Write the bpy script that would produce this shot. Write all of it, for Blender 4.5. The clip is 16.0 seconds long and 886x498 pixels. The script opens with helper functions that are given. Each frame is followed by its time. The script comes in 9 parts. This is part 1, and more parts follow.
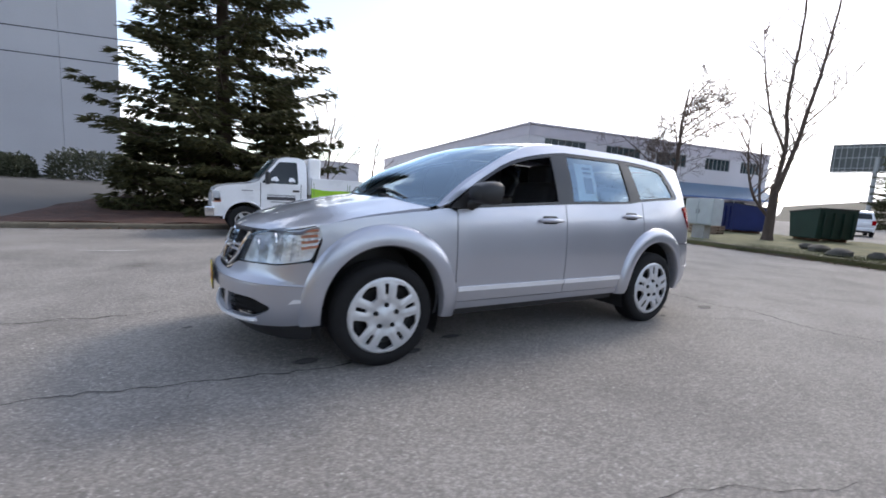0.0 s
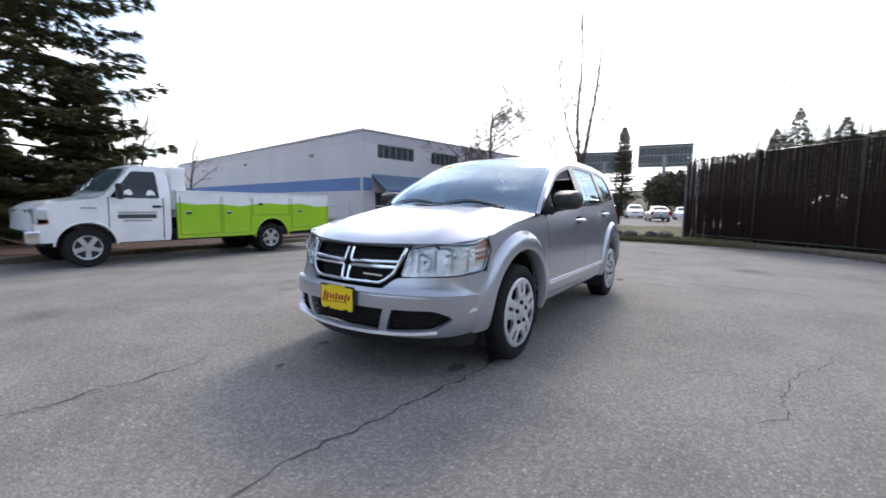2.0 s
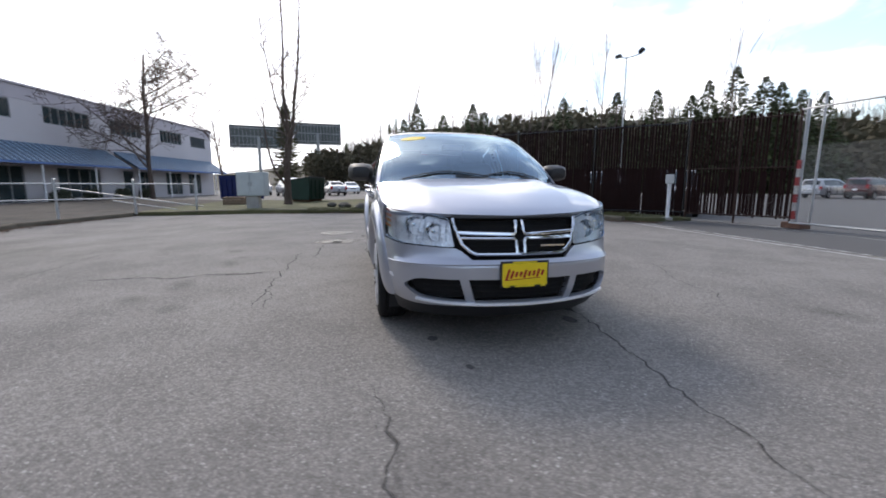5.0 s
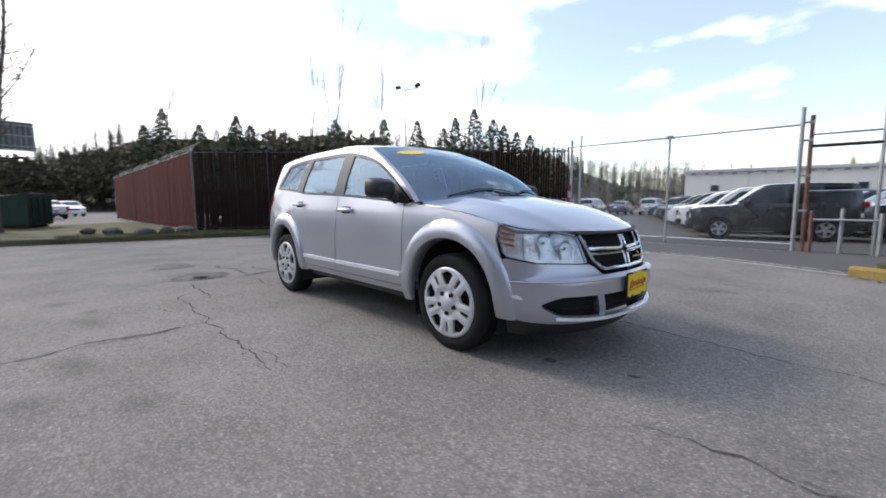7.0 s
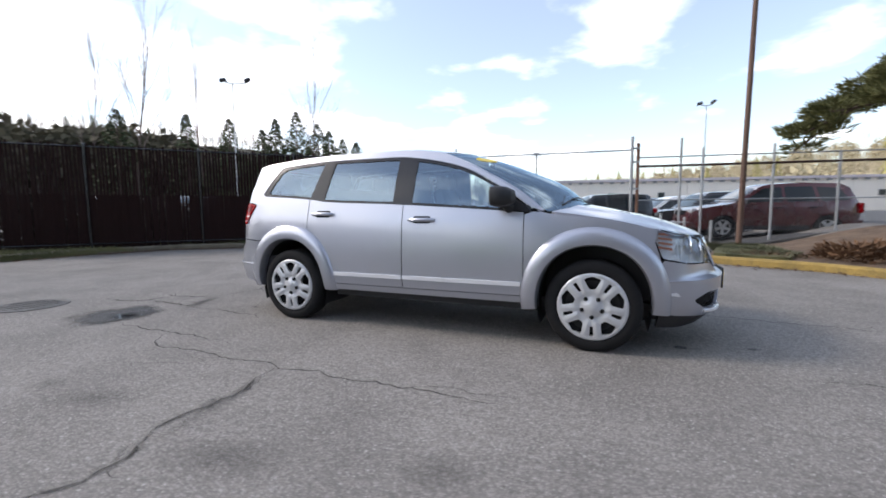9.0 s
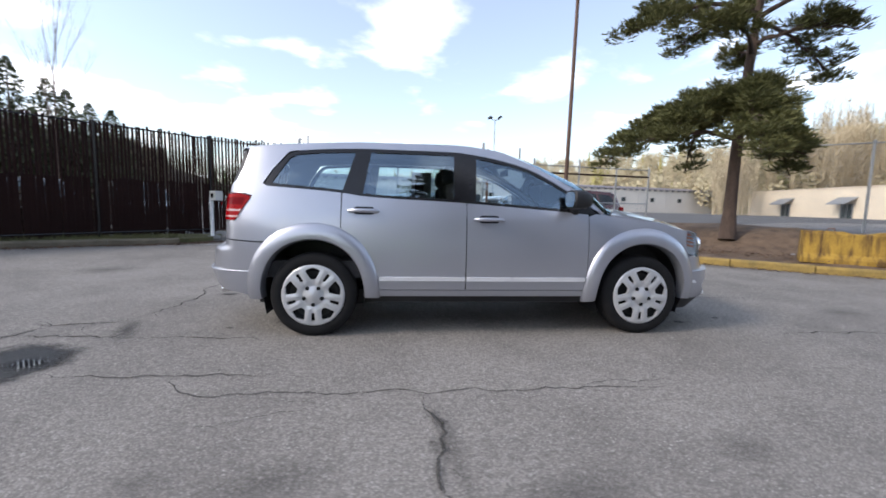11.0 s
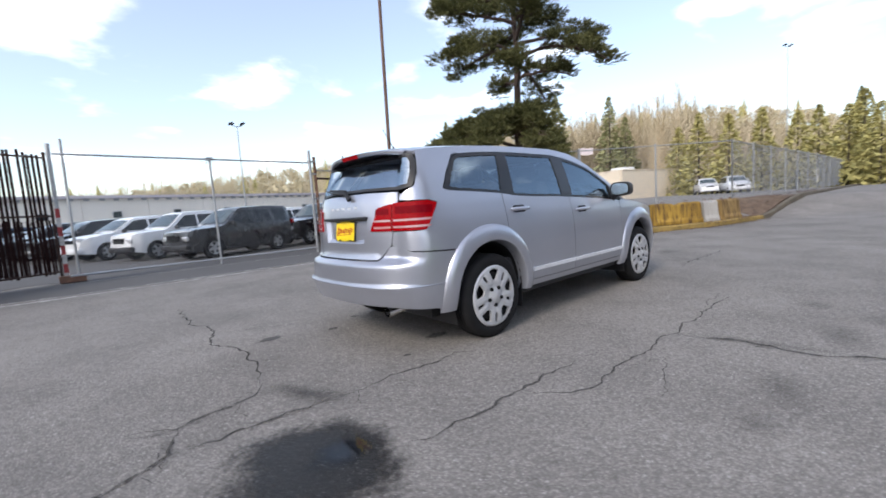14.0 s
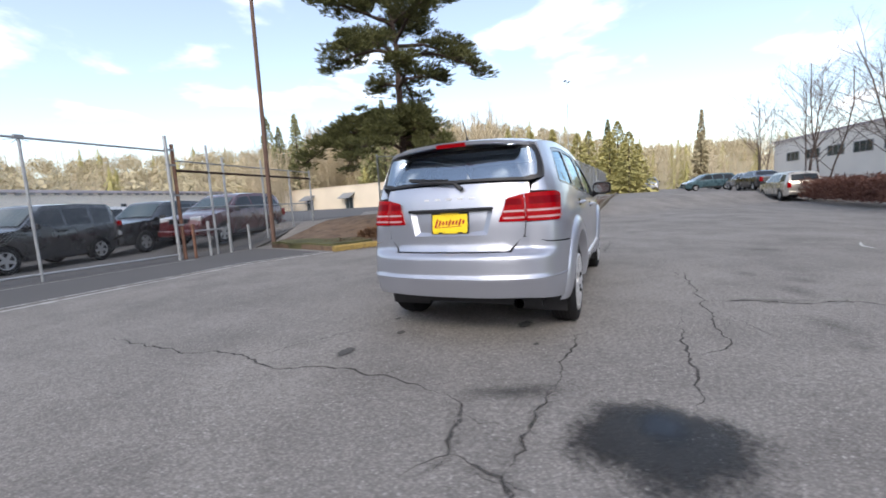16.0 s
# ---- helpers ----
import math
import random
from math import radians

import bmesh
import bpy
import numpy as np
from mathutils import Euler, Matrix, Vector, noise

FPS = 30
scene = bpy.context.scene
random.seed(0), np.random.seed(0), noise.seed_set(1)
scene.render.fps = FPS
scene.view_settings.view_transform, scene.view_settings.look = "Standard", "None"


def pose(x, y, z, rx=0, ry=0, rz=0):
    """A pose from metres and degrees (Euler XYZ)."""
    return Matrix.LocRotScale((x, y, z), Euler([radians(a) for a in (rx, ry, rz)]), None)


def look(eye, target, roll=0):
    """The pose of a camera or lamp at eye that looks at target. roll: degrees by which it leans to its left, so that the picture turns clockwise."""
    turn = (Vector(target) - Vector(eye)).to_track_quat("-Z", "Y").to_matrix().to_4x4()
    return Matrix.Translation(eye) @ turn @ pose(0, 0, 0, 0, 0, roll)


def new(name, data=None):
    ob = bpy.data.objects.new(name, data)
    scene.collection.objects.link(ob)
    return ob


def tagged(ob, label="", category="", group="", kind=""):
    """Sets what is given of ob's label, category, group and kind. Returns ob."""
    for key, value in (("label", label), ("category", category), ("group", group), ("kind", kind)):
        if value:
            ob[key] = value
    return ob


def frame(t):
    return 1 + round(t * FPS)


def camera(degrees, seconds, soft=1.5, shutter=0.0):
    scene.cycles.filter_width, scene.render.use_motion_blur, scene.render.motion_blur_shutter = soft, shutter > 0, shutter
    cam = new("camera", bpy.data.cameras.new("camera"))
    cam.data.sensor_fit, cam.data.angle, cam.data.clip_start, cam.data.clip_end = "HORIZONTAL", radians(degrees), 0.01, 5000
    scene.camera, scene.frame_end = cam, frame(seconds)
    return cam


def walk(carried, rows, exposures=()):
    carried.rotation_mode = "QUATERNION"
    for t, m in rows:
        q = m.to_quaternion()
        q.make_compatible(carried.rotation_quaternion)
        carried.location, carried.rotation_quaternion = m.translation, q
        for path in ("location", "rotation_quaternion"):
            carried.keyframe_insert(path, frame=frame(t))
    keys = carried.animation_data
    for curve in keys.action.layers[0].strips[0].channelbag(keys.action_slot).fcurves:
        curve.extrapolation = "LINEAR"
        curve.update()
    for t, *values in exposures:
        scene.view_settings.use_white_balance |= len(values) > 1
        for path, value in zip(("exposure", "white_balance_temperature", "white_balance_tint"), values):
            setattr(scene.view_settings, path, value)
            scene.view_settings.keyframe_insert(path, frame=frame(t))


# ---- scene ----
cam = camera(93.5, 16.0, 1.7, 0.4)
PATH = [
    (0, (2.513, 3.377, 1.165), (1.499, 1.672, 0.91), 3.3),
    (0.5, (2.994, 3.115, 1.14), (1.895, 1.47, 0.849), 2.3),
    (1, (3.467, 2.825, 1.141), (2.143, 1.347, 0.886), 1.9),
    (1.5, (3.879, 2.475, 1.107), (2.396, 1.162, 0.827), 2.3),
    (2, (4.3, 2.119, 1.129), (2.652, 1.003, 0.927), 0.8),
    (2.5, (4.634, 1.681, 1.112), (2.843, 0.827, 0.859), 0.4),
    (3, (4.846, 1.169, 1.112), (2.962, 0.554, 0.843), 1.0),
    (3.5, (5.031, 0.653, 1.104), (3.077, 0.339, 0.822), 1.5),
    (4, (5.056, 0.11, 1.11), (3.08, 0.031, 0.81), 0.9),
    (4.5, (5.009, -0.455, 1.105), (3.042, -0.255, 0.808), 0.8),
    (5, (4.864, -1.021, 1.075), (2.926, -0.63, 0.772), 0.0),
    (6.25, (4.19, -2.32, 1.068), (2.49, -1.305, 0.806), -0.3),
    (7.5, (3.157, -3.314, 1.063), (1.877, -1.793, 0.846), -0.6),
    (8, (2.673, -3.649, 1.065), (1.555, -2.009, 0.821), -1.2),
    (8.5, (2.139, -3.91, 1.079), (1.178, -2.167, 0.881), -0.9),
    (9.75, (0.75, -4.42, 1.105), (0.352, -2.47, 0.9), 0.2),
    (11, (-0.724, -4.401, 1.127), (-0.521, -2.422, 0.918), 1.3),
    (11.5, (-1.299, -4.319, 1.106), (-0.878, -2.38, 0.855), 1.0),
    (12, (-1.899, -4.254, 1.11), (-1.255, -2.376, 0.873), -1.4),
    (12.5, (-2.482, -4.06, 1.102), (-1.704, -2.232, 0.875), -2.9),
    (13, (-3.068, -3.843, 1.113), (-2.116, -2.095, 0.921), -3.2),
    (13.5, (-3.588, -3.532, 1.095), (-2.461, -1.901, 0.833), -4.0),
    (14, (-4.064, -3.2, 1.119), (-2.736, -1.717, 0.923), -3.9),
    (14.5, (-4.476, -2.776, 1.121), (-3.017, -1.429, 0.885), -4.1),
    (15, (-4.833, -2.321, 1.153), (-3.227, -1.141, 0.981), -3.5),
    (15.5, (-5.132, -1.83, 1.156), (-3.387, -0.877, 0.939), -3.0),
    (16, (-5.369, -1.288, 1.168), (-3.554, -0.483, 0.932), -3.4),
]
walk(cam, [(t, look(eye, target, roll)) for t, eye, target, roll in PATH],
     [(t, stops, 6950, 13) for t, stops in ((0, 1.46), (1, 1.54), (2, 1.42), (3, 1.22), (4, 1.10), (5, 1.12), (7.5, 1.18), (11, 1.24), (13, 1.24), (16, 1.20))])

# ---- world, sun, exposure ----
SUN_DIR = Vector((-0.80, -0.22, 0.62)).normalized()
world = bpy.data.worlds.new("sky")
scene.world = world
world.use_nodes = True
wt = world.node_tree
wt.nodes.clear()


def wnode(kind, **values):
    n = wt.nodes.new(kind)
    for key, value in values.items():
        n.inputs[key].default_value = value
    return n


sky = wt.nodes.new("ShaderNodeTexSky")
sky.sky_type = 'NISHITA'
sky.sun_disc = False
sky.sun_elevation = math.asin(SUN_DIR.z)
sky.sun_rotation = math.atan2(SUN_DIR.x, SUN_DIR.y)
sky.air_density, sky.dust_density, sky.ozone_density = 1.0, 0.8, 1.5
coord = wt.nodes.new("ShaderNodeTexCoord")
split = wt.nodes.new("ShaderNodeSeparateXYZ")
wt.links.new(coord.outputs["Generated"], split.inputs[0])
# cloud layer: the direction is laid out on a flat sheet overhead
lift = wnode("ShaderNodeMath")
lift.operation = 'MAXIMUM'
lift.inputs[1].default_value = 0.0
wt.links.new(split.outputs["Z"], lift.inputs[0])
lift2 = wnode("ShaderNodeMath")
lift2.operation = 'ADD'
lift2.inputs[1].default_value = 0.16
wt.links.new(lift.outputs[0], lift2.inputs[0])
flat = wt.nodes.new("ShaderNodeVectorMath")
flat.operation = 'DIVIDE'
comb = wt.nodes.new("ShaderNodeCombineXYZ")
for k in "XYZ":
    wt.links.new(lift2.outputs[0], comb.inputs[k])
wt.links.new(coord.outputs["Generated"], flat.inputs[0])
wt.links.new(comb.outputs[0], flat.inputs[1])
cloud = wnode("ShaderNodeTexNoise", Scale=1.9, Detail=9.0, Roughness=0.5, Distortion=0.15)
cloud.noise_dimensions = '3D'
wt.links.new(flat.outputs[0], cloud.inputs["Vector"])
# the cover closes towards the sun and the horizon
side = wt.nodes.new("ShaderNodeVectorMath")
side.operation = 'DOT_PRODUCT'
side.inputs[1].default_value = (-0.95, -0.16, -1.15)
wt.links.new(coord.outputs["Generated"], side.inputs[0])
cover = wnode("ShaderNodeMath")
cover.operation = 'MULTIPLY_ADD'
cover.inputs[1].default_value = 0.22
floor_ = wnode("ShaderNodeMath")
floor_.operation = 'MAXIMUM'
floor_.inputs[1].default_value = -0.42
wt.links.new(side.outputs["Value"], floor_.inputs[0])
wt.links.new(floor_.outputs[0], cover.inputs[0])
wt.links.new(cloud.outputs["Fac"], cover.inputs[2])
ramp = wt.nodes.new("ShaderNodeMapRange")
ramp.interpolation_type = 'SMOOTHSTEP'
ramp.inputs["From Min"].default_value = 0.455
ramp.inputs["From Max"].default_value = 0.69
wt.links.new(cover.outputs[0], ramp.inputs["Value"])
sky_bg = wnode("ShaderNodeBackground", Strength=0.125)
haze = wt.nodes.new("ShaderNodeMix")
haze.data_type = 'RGBA'
haze.inputs["Factor"].default_value = 0.15
haze.inputs["B"].default_value = (5.2, 5.4, 5.6, 1)
wt.links.new(sky.outputs[0], haze.inputs["A"])
wt.links.new(haze.outputs["Result"], sky_bg.inputs["Color"])
cloud_bg = wnode("ShaderNodeBackground", Color=(0.94, 0.99, 1.07, 1), Strength=1.14)
blend = wt.nodes.new("ShaderNodeMixShader")
wt.links.new(ramp.outputs["Result"], blend.inputs[0])
wt.links.new(sky_bg.outputs[0], blend.inputs[1])
wt.links.new(cloud_bg.outputs[0], blend.inputs[2])
wout = wt.nodes.new("ShaderNodeOutputWorld")
wt.links.new(blend.outputs[0], wout.inputs[0])

sun = new("sun", bpy.data.lights.new("sun", 'SUN'))
sun.data.energy = 0.85
sun.data.angle = radians(13)
sun.data.color = (1.0, 0.965, 0.91)
sun.matrix_world = look(SUN_DIR * 50, (0, 0, 0))

# ---- materials ----


def surf(name, col, rough=0.7, metal=0.0, var=0.15, scale=3.0, fine=40.0, bump=0.15, dist=0.01, col2=None, coat=0.0, spec=0.5, per_object=0.0, island=0.0, stretch=None):
    """A procedural surface: two scales of tone, fine relief, roughness that wanders."""
    m = bpy.data.materials.new(name)
    m.use_nodes = True
    t = m.node_tree
    b = t.nodes["Principled BSDF"]
    b.inputs["Roughness"].default_value = rough
    b.inputs["Metallic"].default_value = metal
    b.inputs["Coat Weight"].default_value = coat
    b.inputs["Specular IOR Level"].default_value = spec
    tc = t.nodes.new("ShaderNodeTexCoord")
    src = tc.outputs["Object"]
    if stretch:
        mp = t.nodes.new("ShaderNodeMapping")
        mp.inputs["Scale"].default_value = stretch
        t.links.new(src, mp.inputs[0])
        src = mp.outputs[0]
    n1 = t.nodes.new("ShaderNodeTexNoise")
    n1.inputs["Scale"].default_value = scale
    n1.inputs["Detail"].default_value = 5
    n2 = t.nodes.new("ShaderNodeTexNoise")
    n2.inputs["Scale"].default_value = fine
    n2.inputs["Detail"].default_value = 3
    t.links.new(src, n1.inputs["Vector"])
    t.links.new(src, n2.inputs["Vector"])
    mixn = t.nodes.new("ShaderNodeMath")
    mixn.operation = 'MULTIPLY_ADD'
    mixn.inputs[1].default_value = 0.45
    t.links.new(n2.outputs["Fac"], mixn.inputs[0])
    t.links.new(n1.outputs["Fac"], mixn.inputs[2])
    last = mixn.outputs[0]
    lo, hi = 0.45, 1.0
    for amount, kind in ((per_object, "Random"), (island, "Island")):
        if amount:
            if kind == "Random":
                o = t.nodes.new("ShaderNodeObjectInfo").outputs["Random"]
            else:
                o = t.nodes.new("ShaderNodeNewGeometry").outputs["Random Per Island"]
            ad = t.nodes.new("ShaderNodeMath")
            ad.operation = 'MULTIPLY_ADD'
            ad.inputs[1].default_value = amount
            t.links.new(o, ad.inputs[0])
            t.links.new(last, ad.inputs[2])
            last = ad.outputs[0]
            hi += amount
    mr = t.nodes.new("ShaderNodeMapRange")
    mr.inputs["From Min"].default_value = lo
    mr.inputs["From Max"].default_value = hi
    t.links.new(last, mr.inputs["Value"])
    mx = t.nodes.new("ShaderNodeMix")
    mx.data_type = 'RGBA'
    a = [c * (1 - var) for c in col]
    c2 = col2 if col2 else [min(1.0, c * (1 + var)) for c in col]
    mx.inputs["A"].default_value = (*a, 1)
    mx.inputs["B"].default_value = (*c2, 1)
    t.links.new(mr.outputs["Result"], mx.inputs["Factor"])
    t.links.new(mx.outputs["Result"], b.inputs["Base Color"])
    if bump:
        bp = t.nodes.new("ShaderNodeBump")
        bp.inputs["Strength"].default_value = bump
        bp.inputs["Distance"].default_value = dist
        t.links.new(mixn.outputs[0], bp.inputs["Height"])
        t.links.new(bp.outputs["Normal"], b.inputs["Normal"])
    if rough > 0.05:
        rr = t.nodes.new("ShaderNodeMapRange")
        rr.inputs["To Min"].default_value = max(0.0, rough - 0.08)
        rr.inputs["To Max"].default_value = min(1.0, rough + 0.08)
        t.links.new(n1.outputs["Fac"], rr.inputs["Value"])
        t.links.new(rr.outputs["Result"], b.inputs["Roughness"])
    return m


def pane(name, tint, gloss=0.04, mirror=1.0, sky_tint=(0.76, 0.89, 1.0)):
    """See-through glass: tinted, with a glancing gloss whose blue stands in for sky."""
    m = bpy.data.materials.new(name)
    m.use_nodes = True
    t = m.node_tree
    t.nodes.clear()
    tr = t.nodes.new("ShaderNodeBsdfTransparent")
    tr.inputs[0].default_value = (*tint, 1)
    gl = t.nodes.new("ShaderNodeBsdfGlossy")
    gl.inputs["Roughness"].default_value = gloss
    gl.inputs["Color"].default_value = (*sky_tint, 1)
    fr = t.nodes.new("ShaderNodeFresnel")
    fr.inputs["IOR"].default_value = 1.5 * mirror
    mx = t.nodes.new("ShaderNodeMixShader")
    out = t.nodes.new("ShaderNodeOutputMaterial")
    t.links.new(fr.outputs[0], mx.inputs[0])
    t.links.new(tr.outputs[0], mx.inputs[1])
    t.links.new(gl.outputs[0], mx.inputs[2])
    t.links.new(mx.outputs[0], out.inputs[0])
    return m


PAINT = surf("silver_paint", (0.465, 0.482, 0.540), 0.34, 0.72, 0.03, 2.0, 900, 0.0, coat=0.9)
PAINT.node_tree.nodes["Principled BSDF"].inputs["Coat Roughness"].default_value = 0.02
CHROME = surf("chrome", (0.82, 0.83, 0.85), 0.10, 1.0, 0.04, 4, 60, 0.0)
BRIGHT = surf("bright_trim", (0.84, 0.85, 0.88), 0.30, 0.3, 0.05, 4, 60, 0.02)
BLACK = surf("black_plastic", (0.017, 0.017, 0.019), 0.5, 0.0, 0.25, 6, 160, 0.12, 0.002)
GLOSSBLACK = surf("gloss_black_trim", (0.012, 0.012, 0.014), 0.2, 0.0, 0.2, 6, 100, 0.02)
RUBBER = surf("tyre_rubber", (0.012, 0.012, 0.013), 0.8, 0.0, 0.3, 10, 120, 0.25, 0.004, spec=0.25)
COVER = surf("wheel_cover_silver", (0.60, 0.61, 0.63), 0.32, 0.35, 0.06, 12, 120, 0.03)
# last tuple paints sky blue into the window reflections
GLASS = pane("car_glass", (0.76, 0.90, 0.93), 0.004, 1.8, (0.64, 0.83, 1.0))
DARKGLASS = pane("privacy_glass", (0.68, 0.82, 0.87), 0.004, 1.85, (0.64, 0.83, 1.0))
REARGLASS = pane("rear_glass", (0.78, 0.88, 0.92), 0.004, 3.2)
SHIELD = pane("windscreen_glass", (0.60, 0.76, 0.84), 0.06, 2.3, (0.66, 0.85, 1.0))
LENS = pane("clear_lens", (0.96, 0.97, 0.98), 0.03)
RED = surf("red_lens", (0.30, 0.003, 0.006), 0.16, 0.0, 0.15, 30, 200, 0.05, spec=0.10)
REDDARK = surf("dark_red_lens", (0.17, 0.002, 0.006), 0.12, 0.0, 0.12, 30, 200, 0.05, spec=0.06)
WHITELENS = surf("white_lens", (0.50, 0.27, 0.27), 0.15, 0.0, 0.06, 30, 200, 0.05, coat=1.0)
REFLECT = surf("reflector_chrome", (0.97, 0.97, 0.98), 0.16, 0.55, 0.10, 14, 45, 0.55, 0.03)
AMBER = surf("amber_lens", (0.62, 0.24, 0.15), 0.15, 0.0, 0.1, 30, 200, 0.05, coat=1.0)
YELLOW = surf("yellow_plate", (0.92, 0.66, 0.02), 0.4, 0.0, 0.04, 8, 60, 0.02)
REDINK = surf("red_print", (0.40, 0.02, 0.012), 0.5, 0.0, 0.05, 8, 60, 0.0)
GREYCLOTH = surf("grey_seat_cloth", (0.045, 0.045, 0.05), 0.9, 0.0, 0.25, 12, 300, 0.3)
PAPER = surf("paper", (0.80, 0.80, 0.76), 0.7, 0.0, 0.04, 4, 50, 0.03)
INK = surf("dark_print", (0.05, 0.05, 0.06), 0.6, 0.0, 0.1, 4, 50, 0.0)

WALLWHITE = surf("painted_concrete_wall", (0.58, 0.55, 0.57), 0.85, 0.0, 0.07, 0.35, 30, 0.15, 0.01, stretch=(1, 1, 0.35))
WALLGREY = surf("grey_metal_wall", (0.36, 0.37, 0.40), 0.8, 0.0, 0.07, 0.3, 12, 0.08, 0.01)
WALLCREAM = surf("cream_wall", (0.74, 0.64, 0.50), 0.85, 0.0, 0.08, 0.3, 20, 0.1, 0.01)
BLUEBAND = surf("blue_painted_wall", (0.12, 0.20, 0.42), 0.8, 0.0, 0.1, 0.5, 30, 0.1)
AWNING = surf("blue_metal_roofing", (0.035, 0.085, 0.15), 0.45, 0.2, 0.15, 0.8, 20, 0.05)
COPING = surf("grey_coping", (0.50, 0.46, 0.50), 0.6, 0.1, 0.08, 1, 30, 0.05)
WINGLASS = surf("office_window_glass", (0.035, 0.05, 0.055), 0.06, 0.0, 0.3, 1.0, 8, 0.01, 0.002)
FRAME = surf("window_frame", (0.30, 0.31, 0.32), 0.5, 0.4, 0.1, 3, 50, 0.05)
STEEL = surf("galvanised_steel", (0.42, 0.43, 0.44), 0.5, 0.7, 0.15, 8, 90, 0.08)
RUST = surf("rusty_steel", (0.20, 0.105, 0.07), 0.8, 0.2, 0.35, 6, 60, 0.3)
SLAT = surf("brown_fence_slat", (0.022, 0.0095, 0.0085), 0.85, 0.0, 0.25, 3, 50, 0.15, per_object=0.2, island=0.2, spec=0.12)
REDSLAT = surf("red_brown_fence_slat", (0.10, 0.018, 0.017), 0.85, 0.0, 0.2, 3, 50, 0.15, island=0.3, spec=0.15)
CONCRETE = surf("concrete", (0.36, 0.35, 0.33), 0.9, 0.0, 0.18, 2, 60, 0.3, 0.01)
KERBYEL = surf("worn_yellow_paint", (0.30, 0.22, 0.08), 0.9, 0.0, 0.35, 5, 40, 0.4, 0.01, col2=(0.42, 0.28, 0.08))
KERBOLD = surf("mossy_kerb", (0.135, 0.115, 0.085), 0.95, 0.0, 0.3, 3, 40, 0.5, 0.02)
WHITEPAINT = surf("white_vehicle_paint", (0.80, 0.81, 0.83), 0.28, 0.0, 0.04, 2, 30, 0.01, coat=0.8)
LIME = surf("lime_green_paint", (0.23, 0.56, 0.016), 0.32, 0.0, 0.08, 0.9, 30, 0.01, col2=(0.42, 0.62, 0.02), coat=0.8)
SEAMGREEN = surf("seam_shadow_green", (0.07, 0.16, 0.02), 0.6, 0.0, 0.1, 2, 30, 0.0)
BARK = surf("bark", (0.085, 0.062, 0.05), 0.95, 0.0, 0.35, 8, 40, 0.6, 0.03, stretch=(1, 1, 0.25))
PINEBARK = surf("pine_bark", (0.080, 0.054, 0.042), 0.95, 0.0, 0.4, 7, 40, 0.7, 0.03, stretch=(1, 1, 0.3))
TWIG = surf("bare_twigs", (0.12, 0.09, 0.075), 0.95, 0.0, 0.25, 4, 30, 0.0)
DARKBARK = surf("dark_spruce_bark", (0.045, 0.030, 0.022), 0.95, 0.0, 0.35, 8, 40, 0.6, 0.03, stretch=(1, 1, 0.25))
SPRUCE = surf("spruce_needles", (0.026, 0.036, 0.018), 0.8, 0.0, 0.3, 0.8, 20, 0.0, col2=(0.11, 0.105, 0.045), island=0.6, spec=0.2)
PINE = surf("pine_needles", (0.052, 0.066, 0.026), 0.75, 0.0, 0.25, 0.8, 20, 0.0, col2=(0.19, 0.185, 0.07), island=0.6, spec=0.3)
HEDGE = surf("hedge_leaves", (0.045, 0.058, 0.034), 0.7, 0.0, 0.3, 0.8, 20, 0.0, col2=(0.09, 0.10, 0.06), island=0.6)
POLE = surf("weathered_timber_pole", (0.14, 0.085, 0.065), 0.9, 0.0, 0.25, 5, 60, 0.4, stretch=(1, 1, 0.1))
WHITELINE = surf("faded_white_line", (0.48, 0.47, 0.45), 0.9, 0.0, 0.3, 6, 60, 0.1)


def faded(name, base, edge=0.45, grain=9.0, thick=1.0, fine=60.0):
    """A copy of a surface that breaks up towards the rim of a unit disc: for stains, damp and cracks."""
    m = base.copy()
    m.name = name
    t = m.node_tree
    out = t.nodes["Material Output"]
    b = t.nodes["Principled BSDF"]
    tc = t.nodes.new("ShaderNodeTexCoord")
    geo = t.nodes.new("ShaderNodeNewGeometry")
    ln = t.nodes.new("ShaderNodeVectorMath")
    ln.operation = 'LENGTH'
    t.links.new(tc.outputs["Object"], ln.inputs[0])
    ns = []
    for sc in (grain, fine):
        n = t.nodes.new("ShaderNodeTexNoise")
        n.inputs["Scale"].default_value, n.inputs["Detail"].default_value, n.inputs["Roughness"].default_value = sc, 6, 0.62
        t.links.new(geo.outputs["Position"], n.inputs["Vector"])
        ns.append(n)
    both = t.nodes.new("ShaderNodeMath")
    both.operation = 'MULTIPLY_ADD'
    both.inputs[1].default_value = 0.55
    t.links.new(ns[1].outputs["Fac"], both.inputs[0])
    t.links.new(ns[0].outputs["Fac"], both.inputs[2])
    wob = t.nodes.new("ShaderNodeMath")
    wob.operation = 'MULTIPLY_ADD'
    wob.inputs[1].default_value = 0.95
    t.links.new(both.outputs[0], wob.inputs[0])
    t.links.new(ln.outputs["Value"], wob.inputs[2])
    mr = t.nodes.new("ShaderNodeMapRange")
    mr.interpolation_type = 'SMOOTHSTEP'
    mr.inputs["From Min"].default_value, mr.inputs["From Max"].default_value = 1.58, 1.58 - edge
    mr.inputs["To Max"].default_value = thick
    t.links.new(wob.outputs[0], mr.inputs["Value"])
    tr = t.nodes.new("ShaderNodeBsdfTransparent")
    mx = t.nodes.new("ShaderNodeMixShader")
    t.links.new(mr.outputs["Result"], mx.inputs[0])
    t.links.new(tr.outputs[0], mx.inputs[1])
    t.links.new(b.outputs[0], mx.inputs[2])
    t.links.new(mx.outputs[0], out.inputs[0])
    return m


